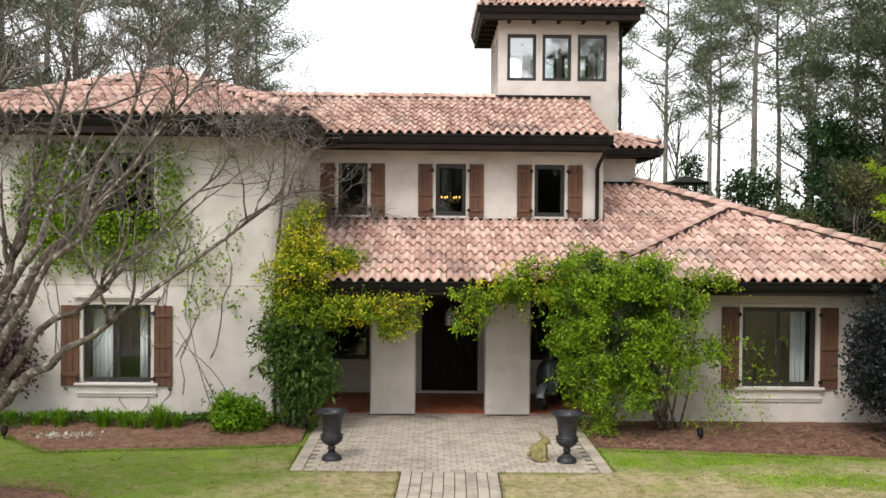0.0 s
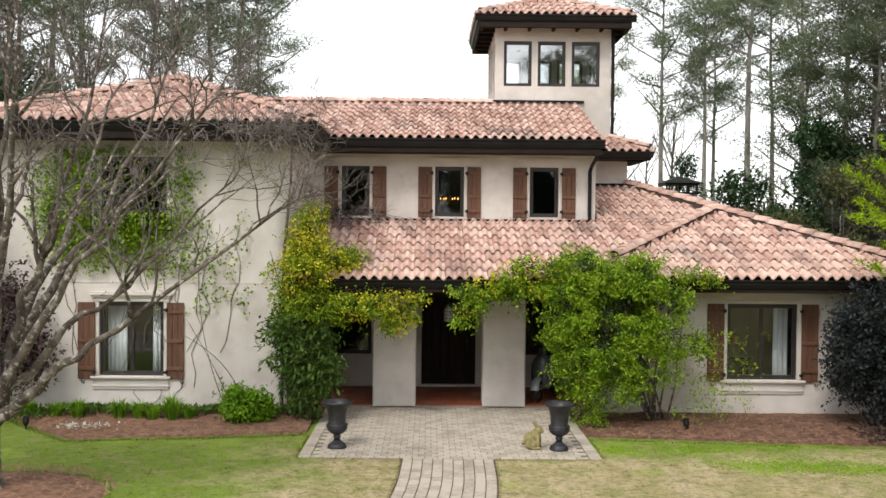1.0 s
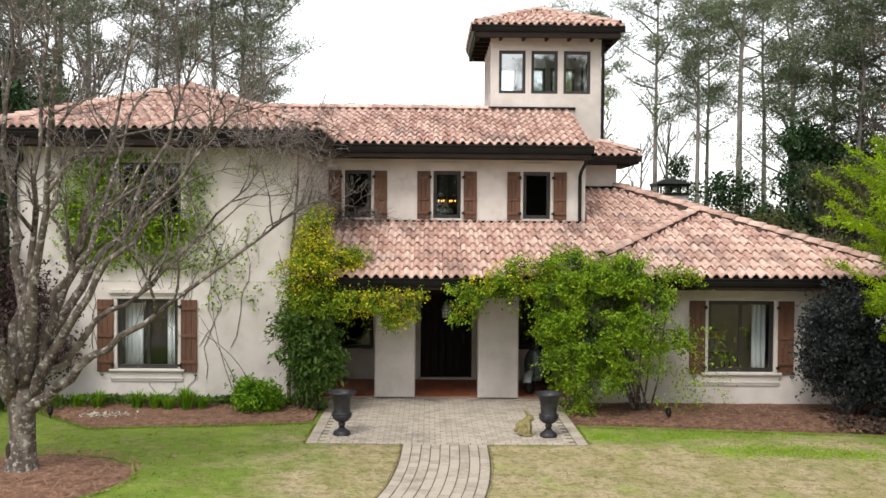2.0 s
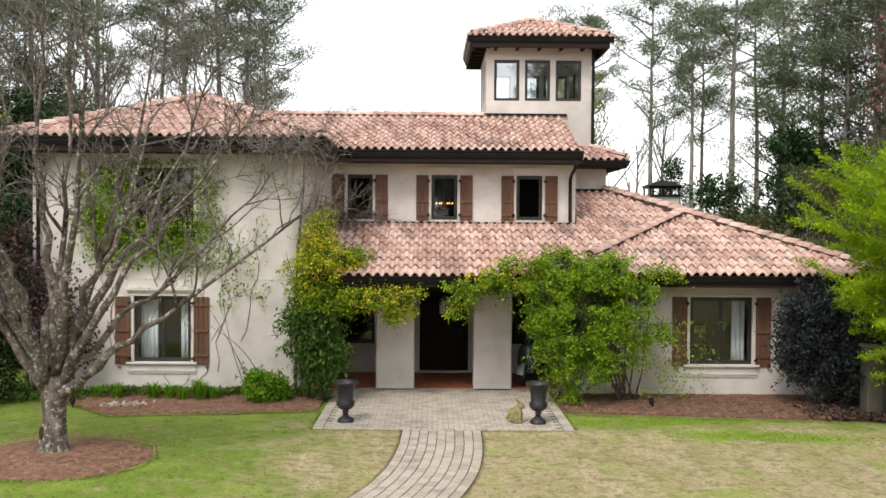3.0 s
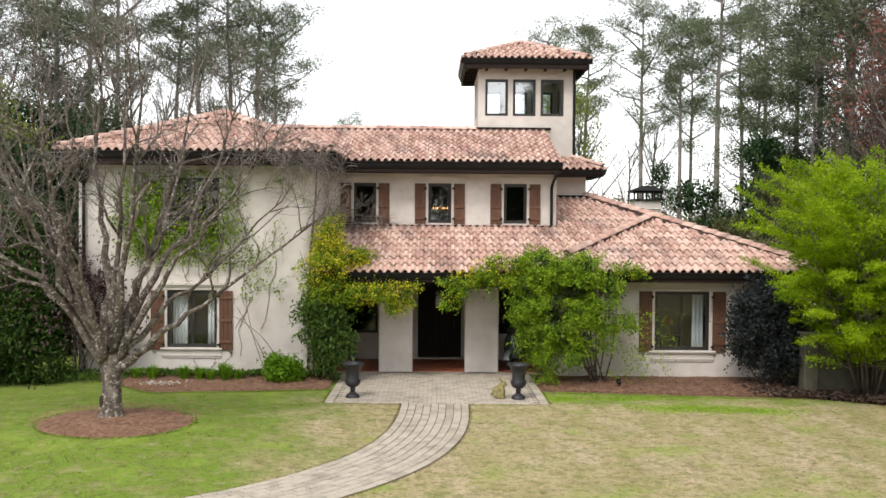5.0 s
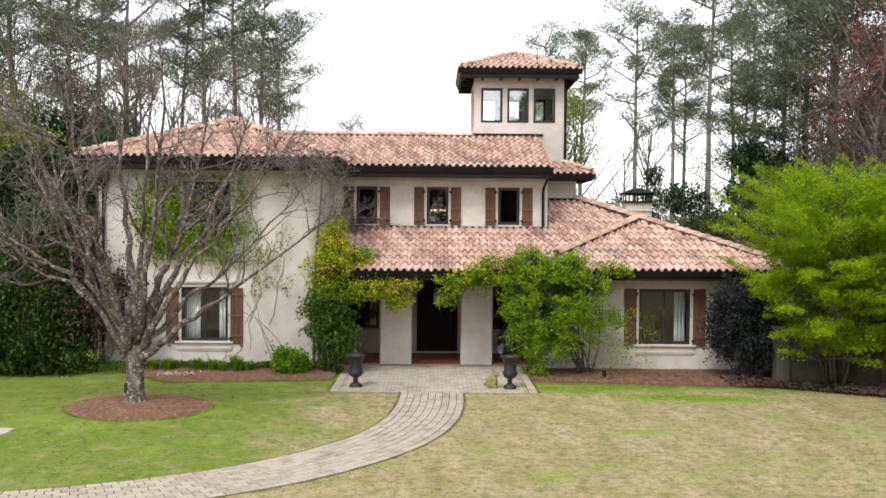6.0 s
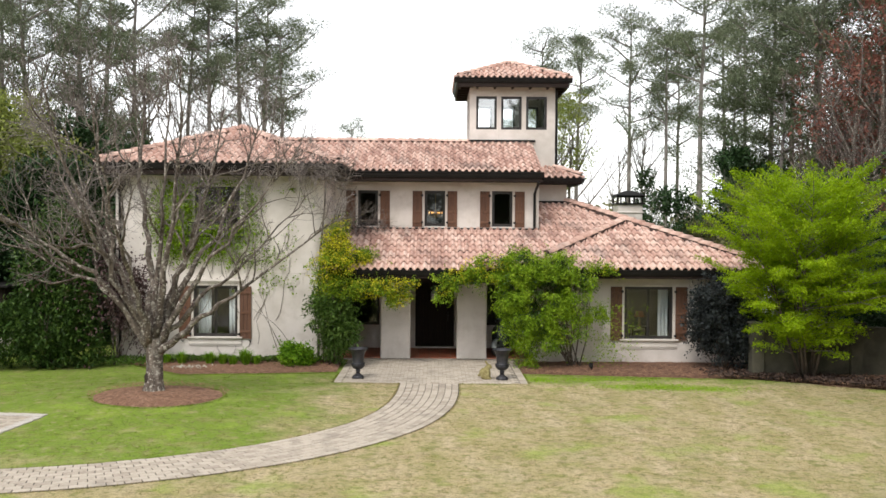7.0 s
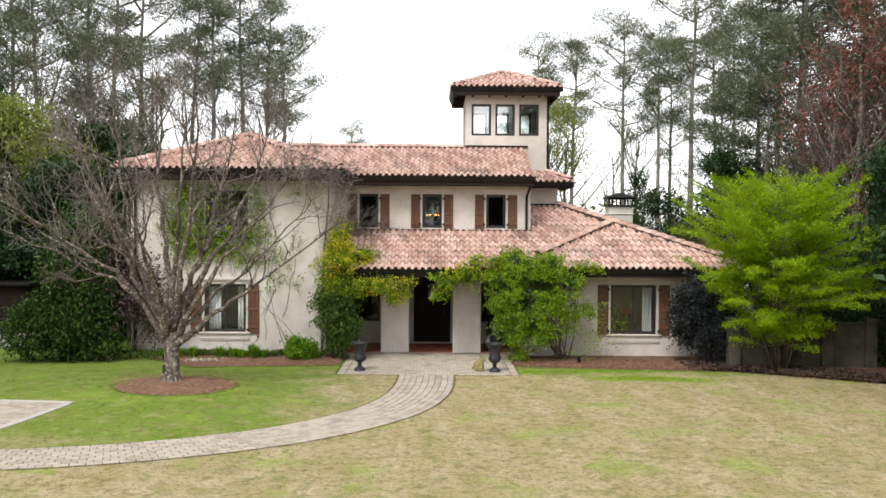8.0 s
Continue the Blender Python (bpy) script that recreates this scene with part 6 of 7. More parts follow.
def grass_fringe():
    """Longer blades along the edges of paving and beds."""
    r = np.random.RandomState(81)
    spots = []
    line = centreline()
    for a, b in zip(line, line[1:]):
        w = (b - a).normalized()
        for side in (-1, 1):
            for k in range(int((b - a).length * 130)):
                q = a.lerp(b, r.rand()) + Vector((-w.y, w.x)) * side * (0.745 + abs(r.normal(0, 0.025)))
                spots.append((q.x, q.y))
    for k in range(1500):
        x = r.uniform(-8.1, -2.3)
        spots.append((x, left_front(x) + r.normal(-0.06, 0.05)))
        x = r.uniform(2.9, 12.5)
        spots.append((x, right_front(x) + r.normal(-0.06, 0.05)))
    for k in range(800):
        spots.append((r.choice([-2.23, 2.75]) + r.normal(0, 0.012), r.uniform(-4.3, -2.7)))
        x = r.uniform(-2.2, 2.7)
        if not -0.55 < x < 0.98:
            spots.append((x, -4.37 - abs(r.normal(0, 0.02))))
        a = r.uniform(0, 6.283)
        d = RING[2] * (1 + r.normal(0, 0.02))
        spots.append((RING[0] + d * math.cos(a) * 1.02, RING[1] + d * math.sin(a) * 0.95))
    xy = np.array(spots)
    n = len(xy)
    base = np.column_stack([xy, [rise(a, b) - 0.005 for a, b in xy]])
    a = r.uniform(0, 6.283, n)
    s_ = np.stack([np.cos(a) * 0.008, np.sin(a) * 0.008, np.zeros(n)], 1)
    tip = base + np.stack([r.normal(0, 0.02, n), r.normal(0, 0.02, n), r.uniform(0.018, 0.042, n)], 1)
    tagged(part("grass", quads_mesh("grass", np.stack([base - s_, base + s_, tip], 1), 3), m_blade), "short grass blades along paving and beds", "grass", kind="stuff")


grass_fringe()


def lawn_tufts():
    """Small upright tufts over the lawn, so that it is not a flat sheet."""
    r = np.random.RandomState(83)
    n, per = 6500, 14
    c = np.stack([r.uniform(-13, 14, n), -3.3 - 14.5 * r.rand(n) ** 0.9], 1)
    line = np.array([tuple(p) for p in centreline()])[::6]
    away = np.array([np.min(np.hypot(line[:, 0] - q[0], line[:, 1] - q[1])) for q in c])
    ring = np.hypot(c[:, 0] - RING[0], c[:, 1] - RING[1])
    u, v = c[:, 0] + 7.41, c[:, 1] + 9.1
    drive = (u * 0.972 - v * 0.233 < 0.1) & (u * 0.233 + v * 0.972 < 0.1) & (u * 0.233 + v * 0.972 > -4.3)
    lim = np.array([left_front(x) if x < 0 else right_front(x) for x in c[:, 0]])
    pad = (np.abs(c[:, 0] - 0.26) < 2.6) & (c[:, 1] > -4.45)
    c = c[(away > 0.86) & (ring > 1.6) & ~drive & (c[:, 1] < lim - 0.12) & ~pad]
    xy = np.repeat(c, per, axis=0) + r.normal(size=(len(c) * per, 2)) * 0.07
    n = len(xy)
    base = np.column_stack([xy, [rise(a, b) - 0.004 for a, b in xy]])
    a = r.uniform(0, 6.283, n)
    s_ = np.stack([np.cos(a) * 0.007, np.sin(a) * 0.007, np.zeros(n)], 1)
    tip = base + np.stack([r.normal(0, 0.025, n), r.normal(0, 0.025, n), r.uniform(0.01, 0.032, n)], 1)
    tagged(part("grass", quads_mesh("grass", np.stack([base - s_, base + s_, tip], 1), 3), m_blade), "small uneven grass tufts over the lawn", "grass", kind="stuff")
    # bright new growth near the east bed
    spots = [(5.7, -4.65, 0.75, 0.28, 3400), (6.9, -4.9, 0.7, 0.25, 1700), (4.6, -3.6, 0.9, 0.16, 1000), (3.1, -3.75, 0.22, 0.2, 700)]
    xy = np.vstack([r.normal(size=(k, 2)) * (sx, sy) + (x, y) for x, y, sx, sy, k in spots])
    n = len(xy)
    base = np.column_stack([xy, [rise(a, b) - 0.004 for a, b in xy]])
    a = r.uniform(0, 6.283, n)
    s_ = np.stack([np.cos(a) * 0.011, np.sin(a) * 0.011, np.zeros(n)], 1)
    tip = base + np.stack([r.normal(0, 0.035, n), r.normal(0, 0.035, n), r.uniform(0.012, 0.03, n)], 1)
    tagged(part("grass", quads_mesh("grass", np.stack([base - s_, base + s_, tip], 1), 3), m_new), "patches of bright new grass by the mulch bed", "grass", kind="stuff")


lawn_tufts()


# ---- woods round the garden ----
def pine(seed, h, crown=0.42, spread=2.6, needles=None, limbs=16):
    own = thing("pine_tree", "tall loblolly pine with a bare trunk and high crown", "tree", group="woods")
    rng, r = random.Random(seed), np.random.RandomState(seed)
    g = Geo()
    lean = Vector((rng.gauss(0, 0.3), rng.gauss(0, 0.3), 0))
    pts = [Vector((lean.x * (i / 8) ** 2 + rng.gauss(0, 0.05), lean.y * (i / 8) ** 2, h * i / 8 * 0.99)) for i in range(9)]
    g.tube(pts, [0.22 - 0.18 * i / 8 for i in range(9)], 8)
    part("trunk", g, m_pinebark, own, smooth=True)
    lim, cen = Geo(), []
    for i in range(limbs):
        t = crown + (1 - crown) * (i + rng.random()) / limbs
        a = i * 2.4 + rng.gauss(0, 0.4)
        ln_ = spread * 1.2 * rng.uniform(0.45, 1.1) * (1.1 - ((t - crown) / (1 - crown)) ** 2 * 0.7)
        k = min(7, int(t * 8))
        p = pts[k].lerp(pts[k + 1], t * 8 - k)
        d = Vector((math.cos(a), math.sin(a), rng.uniform(0.0, 0.7)))
        q = p + d * ln_ * 0.5 + Vector((0, 0, rng.gauss(0, 0.12)))
        e = p + d * ln_ + Vector((0, 0, 0.3))
        lim.tube([p, q, e], [0.075, 0.05, 0.02], 4)
        for s in (0.45, 0.75, 1.0):
            if rng.random() < 0.9:
                cen.append(p.lerp(e, s) + Vector((rng.gauss(0, 0.3), rng.gauss(0, 0.3), rng.gauss(0.15, 0.16))))
    for i in range(10):
        t = rng.uniform(0.2, crown)
        k = min(7, int(t * 8))
        p = pts[k].lerp(pts[k + 1], t * 8 - k)
        a = rng.uniform(0, 6.283)
        lim.tube([p, p + Vector((math.cos(a), math.sin(a), 0.15)) * rng.uniform(0.3, 1.3)], [0.022, 0.008], 3)
    part("branchwork", lim, m_pinebark, own, kind="stuff")
    cen = np.array([tuple(c) for c in cen])
    per = 210
    n = len(cen) * per
    off = r.normal(size=(n, 3))
    off /= np.linalg.norm(off, axis=1)[:, None]
    big = np.repeat(r.uniform(0.6, 1.15, len(cen)), per)
    off *= (big * r.rand(n) ** 0.42)[:, None] * np.array([0.95, 0.95, 0.5])
    pos = np.repeat(cen, per, axis=0) + off
    part("crown", quads_mesh("crown", leaf_quads(r, pos, off / 0.4, 0.27, 0.17, -0.15, 0.5)), needles or m_pine, own, kind="stuff")
    own["h"] = h
    return own


def leaf_tree(seed, h, mat, name, label, density=900, wide=0.3, size=0.2, low=0.35, per=12):
    own = thing(name, label, "tree", group="woods")
    rng, r = random.Random(seed), np.random.RandomState(seed)
    g, tw = Geo(), Geo()
    grow([g, g, tw], rng, Vector((0, 0, -0.1)), Vector((0, 0, 1)), h * 0.72, h * 0.014, 0, 2, (13, 5), 0.06, 0.1, (8, 5, 3))
    part("trunk", g, m_bark, own, smooth=True)
    part("twig_mass", tw, m_twig, own, kind="stuff")
    blobs = []
    for i in range(14):
        t = rng.uniform(low, 0.92)
        w = wide * h * math.sin(math.pi * min(1, (t - low) / (1 - low) * 0.85 + 0.12)) * 0.8
        a = rng.uniform(0, 6.283)
        blobs.append((math.cos(a) * w * 0.6, math.sin(a) * w * 0.6, t * h, w * 0.55 + 0.3, w * 0.55 + 0.3, h * 0.075 + 0.15))
    pos, nrm = clumps(r, blobs, density, per, size * 0.85, 0.4, 0.5, seed)
    part("crown", quads_mesh("crown", leaf_quads(r, pos, nrm, size * 1.15, 0.48, 0.05, 0.75)), mat, own, kind="stuff")
    return own


def winter_tree(seed, h, twig=m_twig, label="leafless grey woodland tree"):
    own = thing("bare_woodland_tree", label, "tree", group="woods")
    rng = random.Random(seed)
    g, tw = Geo(), Geo()
    grow([g, g, g, tw], rng, Vector((0, 0, -0.1)), Vector((0, 0, 1)), h * 0.75, h * 0.012, 0, 3, (14, 7, 5), 0.08, 0.14, (7, 5, 3, 3), 0.42)
    part("trunk", g, m_bark, own)
    part("twig_mass", tw, twig, own, kind="stuff")
    return own


def plant_out(models, places, h0, seed):
    """Sets the first of each model and copies at (x, y, height)."""
    rng = random.Random(seed)
    used = set()
    for i, (x, y, h) in enumerate(places):
        mo = models[i % len(models)]
        hh = h / h0[i % len(models)]
        m = pose(x, y, 0, 0, 0, rng.uniform(0, 360)) @ Matrix.Diagonal((hh, hh, hh, 1))
        if mo.name in used:
            copy_thing(mo, m)
        else:
            used.add(mo.name)
            mo.matrix_basis = m


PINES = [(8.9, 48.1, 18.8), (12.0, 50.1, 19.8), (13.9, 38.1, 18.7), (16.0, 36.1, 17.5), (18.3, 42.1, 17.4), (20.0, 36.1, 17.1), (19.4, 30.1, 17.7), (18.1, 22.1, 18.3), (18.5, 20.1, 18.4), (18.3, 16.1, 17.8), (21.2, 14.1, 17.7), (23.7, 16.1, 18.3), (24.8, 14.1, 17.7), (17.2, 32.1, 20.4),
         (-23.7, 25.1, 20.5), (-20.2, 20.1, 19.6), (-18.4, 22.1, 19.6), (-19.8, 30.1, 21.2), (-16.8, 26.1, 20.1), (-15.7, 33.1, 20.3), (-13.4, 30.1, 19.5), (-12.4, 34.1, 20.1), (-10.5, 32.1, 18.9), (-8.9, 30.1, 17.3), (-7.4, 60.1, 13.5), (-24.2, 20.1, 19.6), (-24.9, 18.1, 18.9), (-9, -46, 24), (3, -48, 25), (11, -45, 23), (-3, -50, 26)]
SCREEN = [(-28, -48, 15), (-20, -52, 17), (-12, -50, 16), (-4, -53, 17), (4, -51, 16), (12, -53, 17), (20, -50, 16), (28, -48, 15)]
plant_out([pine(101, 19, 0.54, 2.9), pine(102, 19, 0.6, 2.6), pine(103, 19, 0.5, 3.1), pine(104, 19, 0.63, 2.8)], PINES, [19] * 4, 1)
plant_out([pine(105, 15, 0.26, 3.0, m_deep, 25), pine(106, 15, 0.32, 3.1, m_deep, 25)], [(18.8, 18.0, 17.0), (16.2, 15.0, 11.0), (20.6, 15.0, 16.0), (22.5, 18.5, 17.0), (15.0, 19.0, 9.5), (20.0, 11.0, 13.0), (22.5, 11.5, 14.0), (-21.5, 12.0, 12.0), (-18.8, 11.5, 11.0), (17.2, 12.5, 9.5), (-15.6, 15.0, 11.0), (13.8, 13.0, 8.0)], [15, 15], 8)
plant_out([leaf_tree(111, 15, m_fresh, "spring_tree", "slender tree in pale yellow-green new leaf", 300, 0.17, 0.15, 0.45)], [(9.0, 42.1, 15.2), (10.6, 44.1, 15.3)], [15], 2)
plant_out([winter_tree(121, 14), winter_tree(122, 14)], [(17.8, 12.1, 15.6), (14.0, 44.1, 12.9), (16.4, 42.1, 13.6), (-15.4, 18.1, 13.8), (-12.9, 20.1, 14.8), (-10.6, 22.1, 14.6), (-16.5, 14.1, 11.9), (17.0, 7.5, 10.5), (20.5, 18, 14), (21, 24, 14), (-20, 17, 14), (-14, 25, 15), (-9.3, 27, 13)], [14, 14], 3)
plant_out([winter_tree(123, 12, m_mauve, "leafless tree with a haze of mauve-brown twigs"), winter_tree(124, 12, m_mauve, "leafless tree with a haze of mauve-brown twigs")], [(16.3, 8.0, 11.5), (17.6, 9.5, 13.0), (15.4, 9.4, 8.5), (18.4, 6.4, 11.0)], [12, 12], 10)
plant_out([leaf_tree(131, 14, m_red, "red_budding_tree", "tall tree with rusty red buds", 420, 0.24, 0.15, 0.35)], [(17.7, 8.6, 15.0), (20.4, 7.0, 15.5)], [14], 4)
# unseen trees, (14.8, -5.6) to (19.5, -9.5), added to block sky light
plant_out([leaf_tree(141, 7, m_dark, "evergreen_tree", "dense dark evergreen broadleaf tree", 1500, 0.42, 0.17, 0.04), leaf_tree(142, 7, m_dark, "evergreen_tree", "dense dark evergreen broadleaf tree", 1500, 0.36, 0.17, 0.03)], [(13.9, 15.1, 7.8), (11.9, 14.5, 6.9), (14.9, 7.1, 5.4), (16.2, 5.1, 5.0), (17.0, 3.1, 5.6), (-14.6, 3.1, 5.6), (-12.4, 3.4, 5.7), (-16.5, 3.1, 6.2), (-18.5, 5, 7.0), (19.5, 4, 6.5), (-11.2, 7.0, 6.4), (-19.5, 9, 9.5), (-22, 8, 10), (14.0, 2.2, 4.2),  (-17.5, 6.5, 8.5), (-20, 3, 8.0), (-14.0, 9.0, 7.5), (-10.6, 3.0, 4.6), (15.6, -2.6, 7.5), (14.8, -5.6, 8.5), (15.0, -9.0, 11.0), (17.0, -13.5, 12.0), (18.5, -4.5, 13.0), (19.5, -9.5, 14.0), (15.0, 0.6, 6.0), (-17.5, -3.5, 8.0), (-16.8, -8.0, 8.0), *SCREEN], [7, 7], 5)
plant_out([leaf_tree(151, 7, m_olive, "scrub_tree", "thin olive-green woodland scrub", 1000, 0.45, 0.15, 0.03)], [(13.2, 10.1, 6.0), (11.6, 11.6, 5.2), (13.7, 20.1, 6.0), (15.5, 12.1, 7.1), (-16.8, 20.1, 10.6), (-15.0, 22.1, 10.3), (-14.5, 7.1, 7.4), (19, 14, 9), (22, 12, 9), (-20, 14, 10), (-23, 12, 10), (17, 18, 9), (20, 20, 10), (-13, 27, 9), (-10, 26, 7.5), (24, 18, 11)], [7], 6)
plant_out([leaf_tree(161, 9, m_dark, "cedar_tree", "dark green cedar in the woods", 800, 0.22, 0.16, 0.1)], [(13.5, 30.1, 7.9), (-20.0, 27.0, 14.5)], [9], 7)
plant_out([leaf_tree(165, 9, m_fresh, "budding_maple", "rounded tree in soft yellow-green new leaf", 1100, 0.4, 0.15, 0.42)], [(-15.6, 5.6, 9.2), (-19.5, 6.0, 9.6)], [9], 9)


def far_woods():
    """A low belt of woodland beyond the garden."""
    r = np.random.RandomState(171)
    n = 1500
    a = r.uniform(-1.25, 1.25, n)
    d = r.uniform(70, 120, n)
    c = np.stack([np.sin(a) * d, np.cos(a) * d, np.abs(r.normal(0, 2.6, n)) + 0.5], 1)
    pos = np.repeat(c, 14, axis=0) + r.normal(size=(n * 14, 3)) * 0.7
    nrm = np.tile(np.array([0, -0.5, 0.7]), (len(pos), 1))
    tagged(part("far_woods", quads_mesh("far_woods", leaf_quads(r, pos, nrm, 0.8, 0.5, 0, 0.7)), m_olive), "distant olive and grey woodland belt", "woodland", kind="stuff")


far_woods()


# ---- things about the house ----
def urn(x, y):
    own = thing("garden_urn", "weathered black cast-iron garden urn on the terrace", "urn", pose(x, y, 0.02) @ Matrix.Scale(0.9, 4), group="urns on the terrace")
    g = Geo()
    g.lathe([(0.0, 0.0), (0.175, 0.0), (0.18, 0.03), (0.165, 0.045), (0.168, 0.06), (0.14, 0.085), (0.09, 0.115), (0.065, 0.15)], 32)
    part("foot", g, m_urn, own, smooth=True)
    g = Geo()
    g.lathe([(0.06, 0.15), (0.055, 0.19), (0.075, 0.205), (0.075, 0.22), (0.055, 0.235), (0.07, 0.255)], 28)
    part("stem", g, m_urn, own, smooth=True)
    g = Geo()
    g.lathe([(0.06, 0.255), (0.13, 0.285), (0.178, 0.335), (0.197, 0.385), (0.19, 0.425), (0.165, 0.445), (0.158, 0.46), (0.17, 0.62), (0.19, 0.72), (0.225, 0.8), (0.262, 0.835), (0.262, 0.86), (0.22, 0.86), (0.18, 0.8), (0.16, 0.72), (0.155, 0.66)], 36)
    body = part("bowl", g, m_urn, own, smooth=True)
    g = Geo()
    g.lathe([(0.198, 0.425), (0.206, 0.435), (0.198, 0.448), (0.17, 0.448)], 36)
    part("band", g, m_urn, body, smooth=True)
    g = Geo()
    g.lathe([(0.268, 0.835), (0.284, 0.845), (0.288, 0.862), (0.278, 0.876), (0.245, 0.872), (0.222, 0.862), (0.215, 0.85)], 40, cap=False)
    part("rim", g, m_urn, own, smooth=True)
    g = Geo()
    g.lathe([(0.0, 0.7), (0.15, 0.69), (0.158, 0.68)], 24)
    part("soil", g, m_soil, own)


urn(-1.633, -3.65)
urn(2.097, -3.71)


def rabbit():
    g = Geo()
    g.ball((-0.05, 0, 0.15), (0.13, 0.1, 0.14))
    g.ball((0.02, 0, 0.2), (0.1, 0.085, 0.14))
    g.ball((0.08, 0, 0.33), (0.075, 0.06, 0.065))
    g.ball((0.13, 0, 0.31), (0.04, 0.04, 0.035))
    for s in (-1, 1):
        g.ball((0.02, 0.03 * s, 0.42), (0.022, 0.016, 0.075), m=pose(0, 0, 0, 0, -38, 0))
        g.ball((-0.03, 0.085 * s, 0.08), (0.09, 0.04, 0.075))
        g.ball((0.03, 0.085 * s, 0.025), (0.075, 0.03, 0.025))
        g.ball((0.085, 0.05 * s, 0.13), (0.03, 0.028, 0.12))
        g.ball((0.105, 0.05 * s, 0.022), (0.045, 0.026, 0.022))
    g.ball((-0.18, 0, 0.09), (0.04, 0.04, 0.04))
    ob = part("rabbit_statue", g, m_mossy, smooth=True)
    skin = ob.modifiers.new("one_skin", "REMESH")
    skin.mode, skin.voxel_size, skin.use_smooth_shade = "VOXEL", 0.011, True
    ob.matrix_basis = pose(1.68, -3.66, 0.02, 0, 0, -20)
    tagged(ob, "mossy golden stone rabbit statue on the terrace", "statue")


rabbit()

m_scoot = surface("grey_green_enamel", [(0.055, 0.07, 0.066), (0.085, 0.1, 0.096)], 3, 0.25, 0)
m_fender = surface("silver_grey_enamel", [(0.22, 0.24, 0.24), (0.28, 0.3, 0.3)], 3, 0.25, 0)
m_rubber = surface("black_rubber", [(0.01, 0.01, 0.01), (0.02, 0.02, 0.02)], 9, 0.85, 0.1)
m_chrome = surface("chrome", [(0.6, 0.6, 0.6), (0.7, 0.7, 0.7)], 3, 0.15, 0, metal=1.0)
m_lens = surface("lamp_lens", [(0.75, 0.76, 0.76), (0.8, 0.8, 0.8)], 3, 0.2, 0)


def scooter():
    own = thing("motor_scooter", "dark grey-green motor scooter with a silver fender on the porch", "scooter", pose(2.22, 0.42, 0.06, 0, 0, -24))
    for y, nm in ((0, "front_wheel"), (1.22, "rear_wheel")):
        g = Geo()
        ring = [(0.0, 0.0)]
        for i in range(20):
            a = 2 * math.pi * i / 20
            ring.append((math.cos(a) * 0.19, math.sin(a) * 0.19))
        g.tube([(0, y + c, 0.23 + s) for c, s in ring[1:] + ring[1:2]], 0.048, 8)
        wh = part(nm, g, m_rubber, own, "black rubber tyre", smooth=True)
        g = Geo()
        g.lathe([(0.15, -0.03), (0.15, 0.03), (0.05, 0.035), (0.05, -0.035)], 20, m=pose(0, y, 0.23, 0, 90, 0))
        part("rim", g, m_chrome, wh)
    g = Geo()
    g.add([(0.09 * sx * math.sin(math.radians(70)), math.cos(math.radians(a)) * 0.27, 0.23 + math.sin(math.radians(a)) * 0.27) for a in range(20, 171, 15) for sx in (-1, 1)] + [(0, math.cos(math.radians(a)) * 0.31, 0.24 + math.sin(math.radians(a)) * 0.31) for a in range(20, 171, 15)],
          [(2 * i, 2 * i + 2, 22 + i + 1, 22 + i) for i in range(10)] + [(22 + i, 22 + i + 1, 2 * i + 3, 2 * i + 1) for i in range(10)])
    part("front_fender", g, m_fender, own, "silver-grey fender", smooth=True)
    g = Geo()
    for k, yo in ((0, 0.0), (1, 0.035)):
        for z, w in ((0.28, 0.17), (0.42, 0.22), (0.58, 0.25), (0.74, 0.24), (0.88, 0.19), (0.98, 0.1)):
            for i in range(9):
                u = -1 + i / 4
                g.v.append((u * w, 0.1 + yo + 0.11 * u * u + 0.16 * (z - 0.28), z))
    g.f = [(o + j * 9 + i, o + j * 9 + i + 1, o + j * 9 + i + 10, o + j * 9 + i + 9) for o in (0, 54) for j in range(5) for i in range(8)]
    g.f += [(j * 9 + i, j * 9 + i + 9, j * 9 + i + 63, j * 9 + i + 54) for j in range(5) for i in (0, 8)]
    g.f += [(45 + i, 46 + i, 100 + i, 99 + i) for i in range(8)]
    part("leg_shield", g, m_scoot, own, smooth=True)
    g = Geo()
    g.box(-0.16, 0.16, 0.25, 0.8, 0.24, 0.3, 0.02)
    part("floorboard", g, m_rubber, own)
    g = Geo()
    g.ball((0, 1.1, 0.5), (0.22, 0.45, 0.26))
    part("rear_body", g, m_scoot, own, smooth=True)
    g = Geo()
    g.box(-0.15, 0.15, 0.78, 1.5, 0.72, 0.83, 0.05)
    part("seat", g, m_rubber, own)
    g = Geo()
    g.tube([(-0.34, 0.36, 1.0), (-0.15, 0.28, 1.05), (0, 0.26, 1.05), (0.15, 0.28, 1.05), (0.34, 0.36, 1.0)], 0.018, 8)
    part("handlebar", g, m_rubber, own, smooth=True)
    g = Geo()
    g.ball((0, 0.2, 1.04), (0.12, 0.12, 0.1))
    hd = part("headset", g, m_scoot, own, smooth=True)
    g = Geo()
    g.lathe([(0.075, 0), (0.07, 0.025), (0.04, 0.04), (0.001, 0.045)], 18, m=pose(0, 0.1, 1.04, 90))
    part("headlight", g, m_iron, hd, smooth=True)
    g = Geo()
    g.lathe([(0.06, 0), (0.06, 0.04), (0.001, 0.05)], 16, m=pose(0, 0.12, 0.55, 90))
    part("horn_cover", g, m_scoot, own, smooth=True)


scooter()

m_bulb = glow("candle_bulb", (1.0, 0.45, 0.1), 2.6)
m_brass = surface("aged_brass", [(0.25, 0.16, 0.06), (0.36, 0.24, 0.1)], 6, 0.35, 0, metal=0.9)


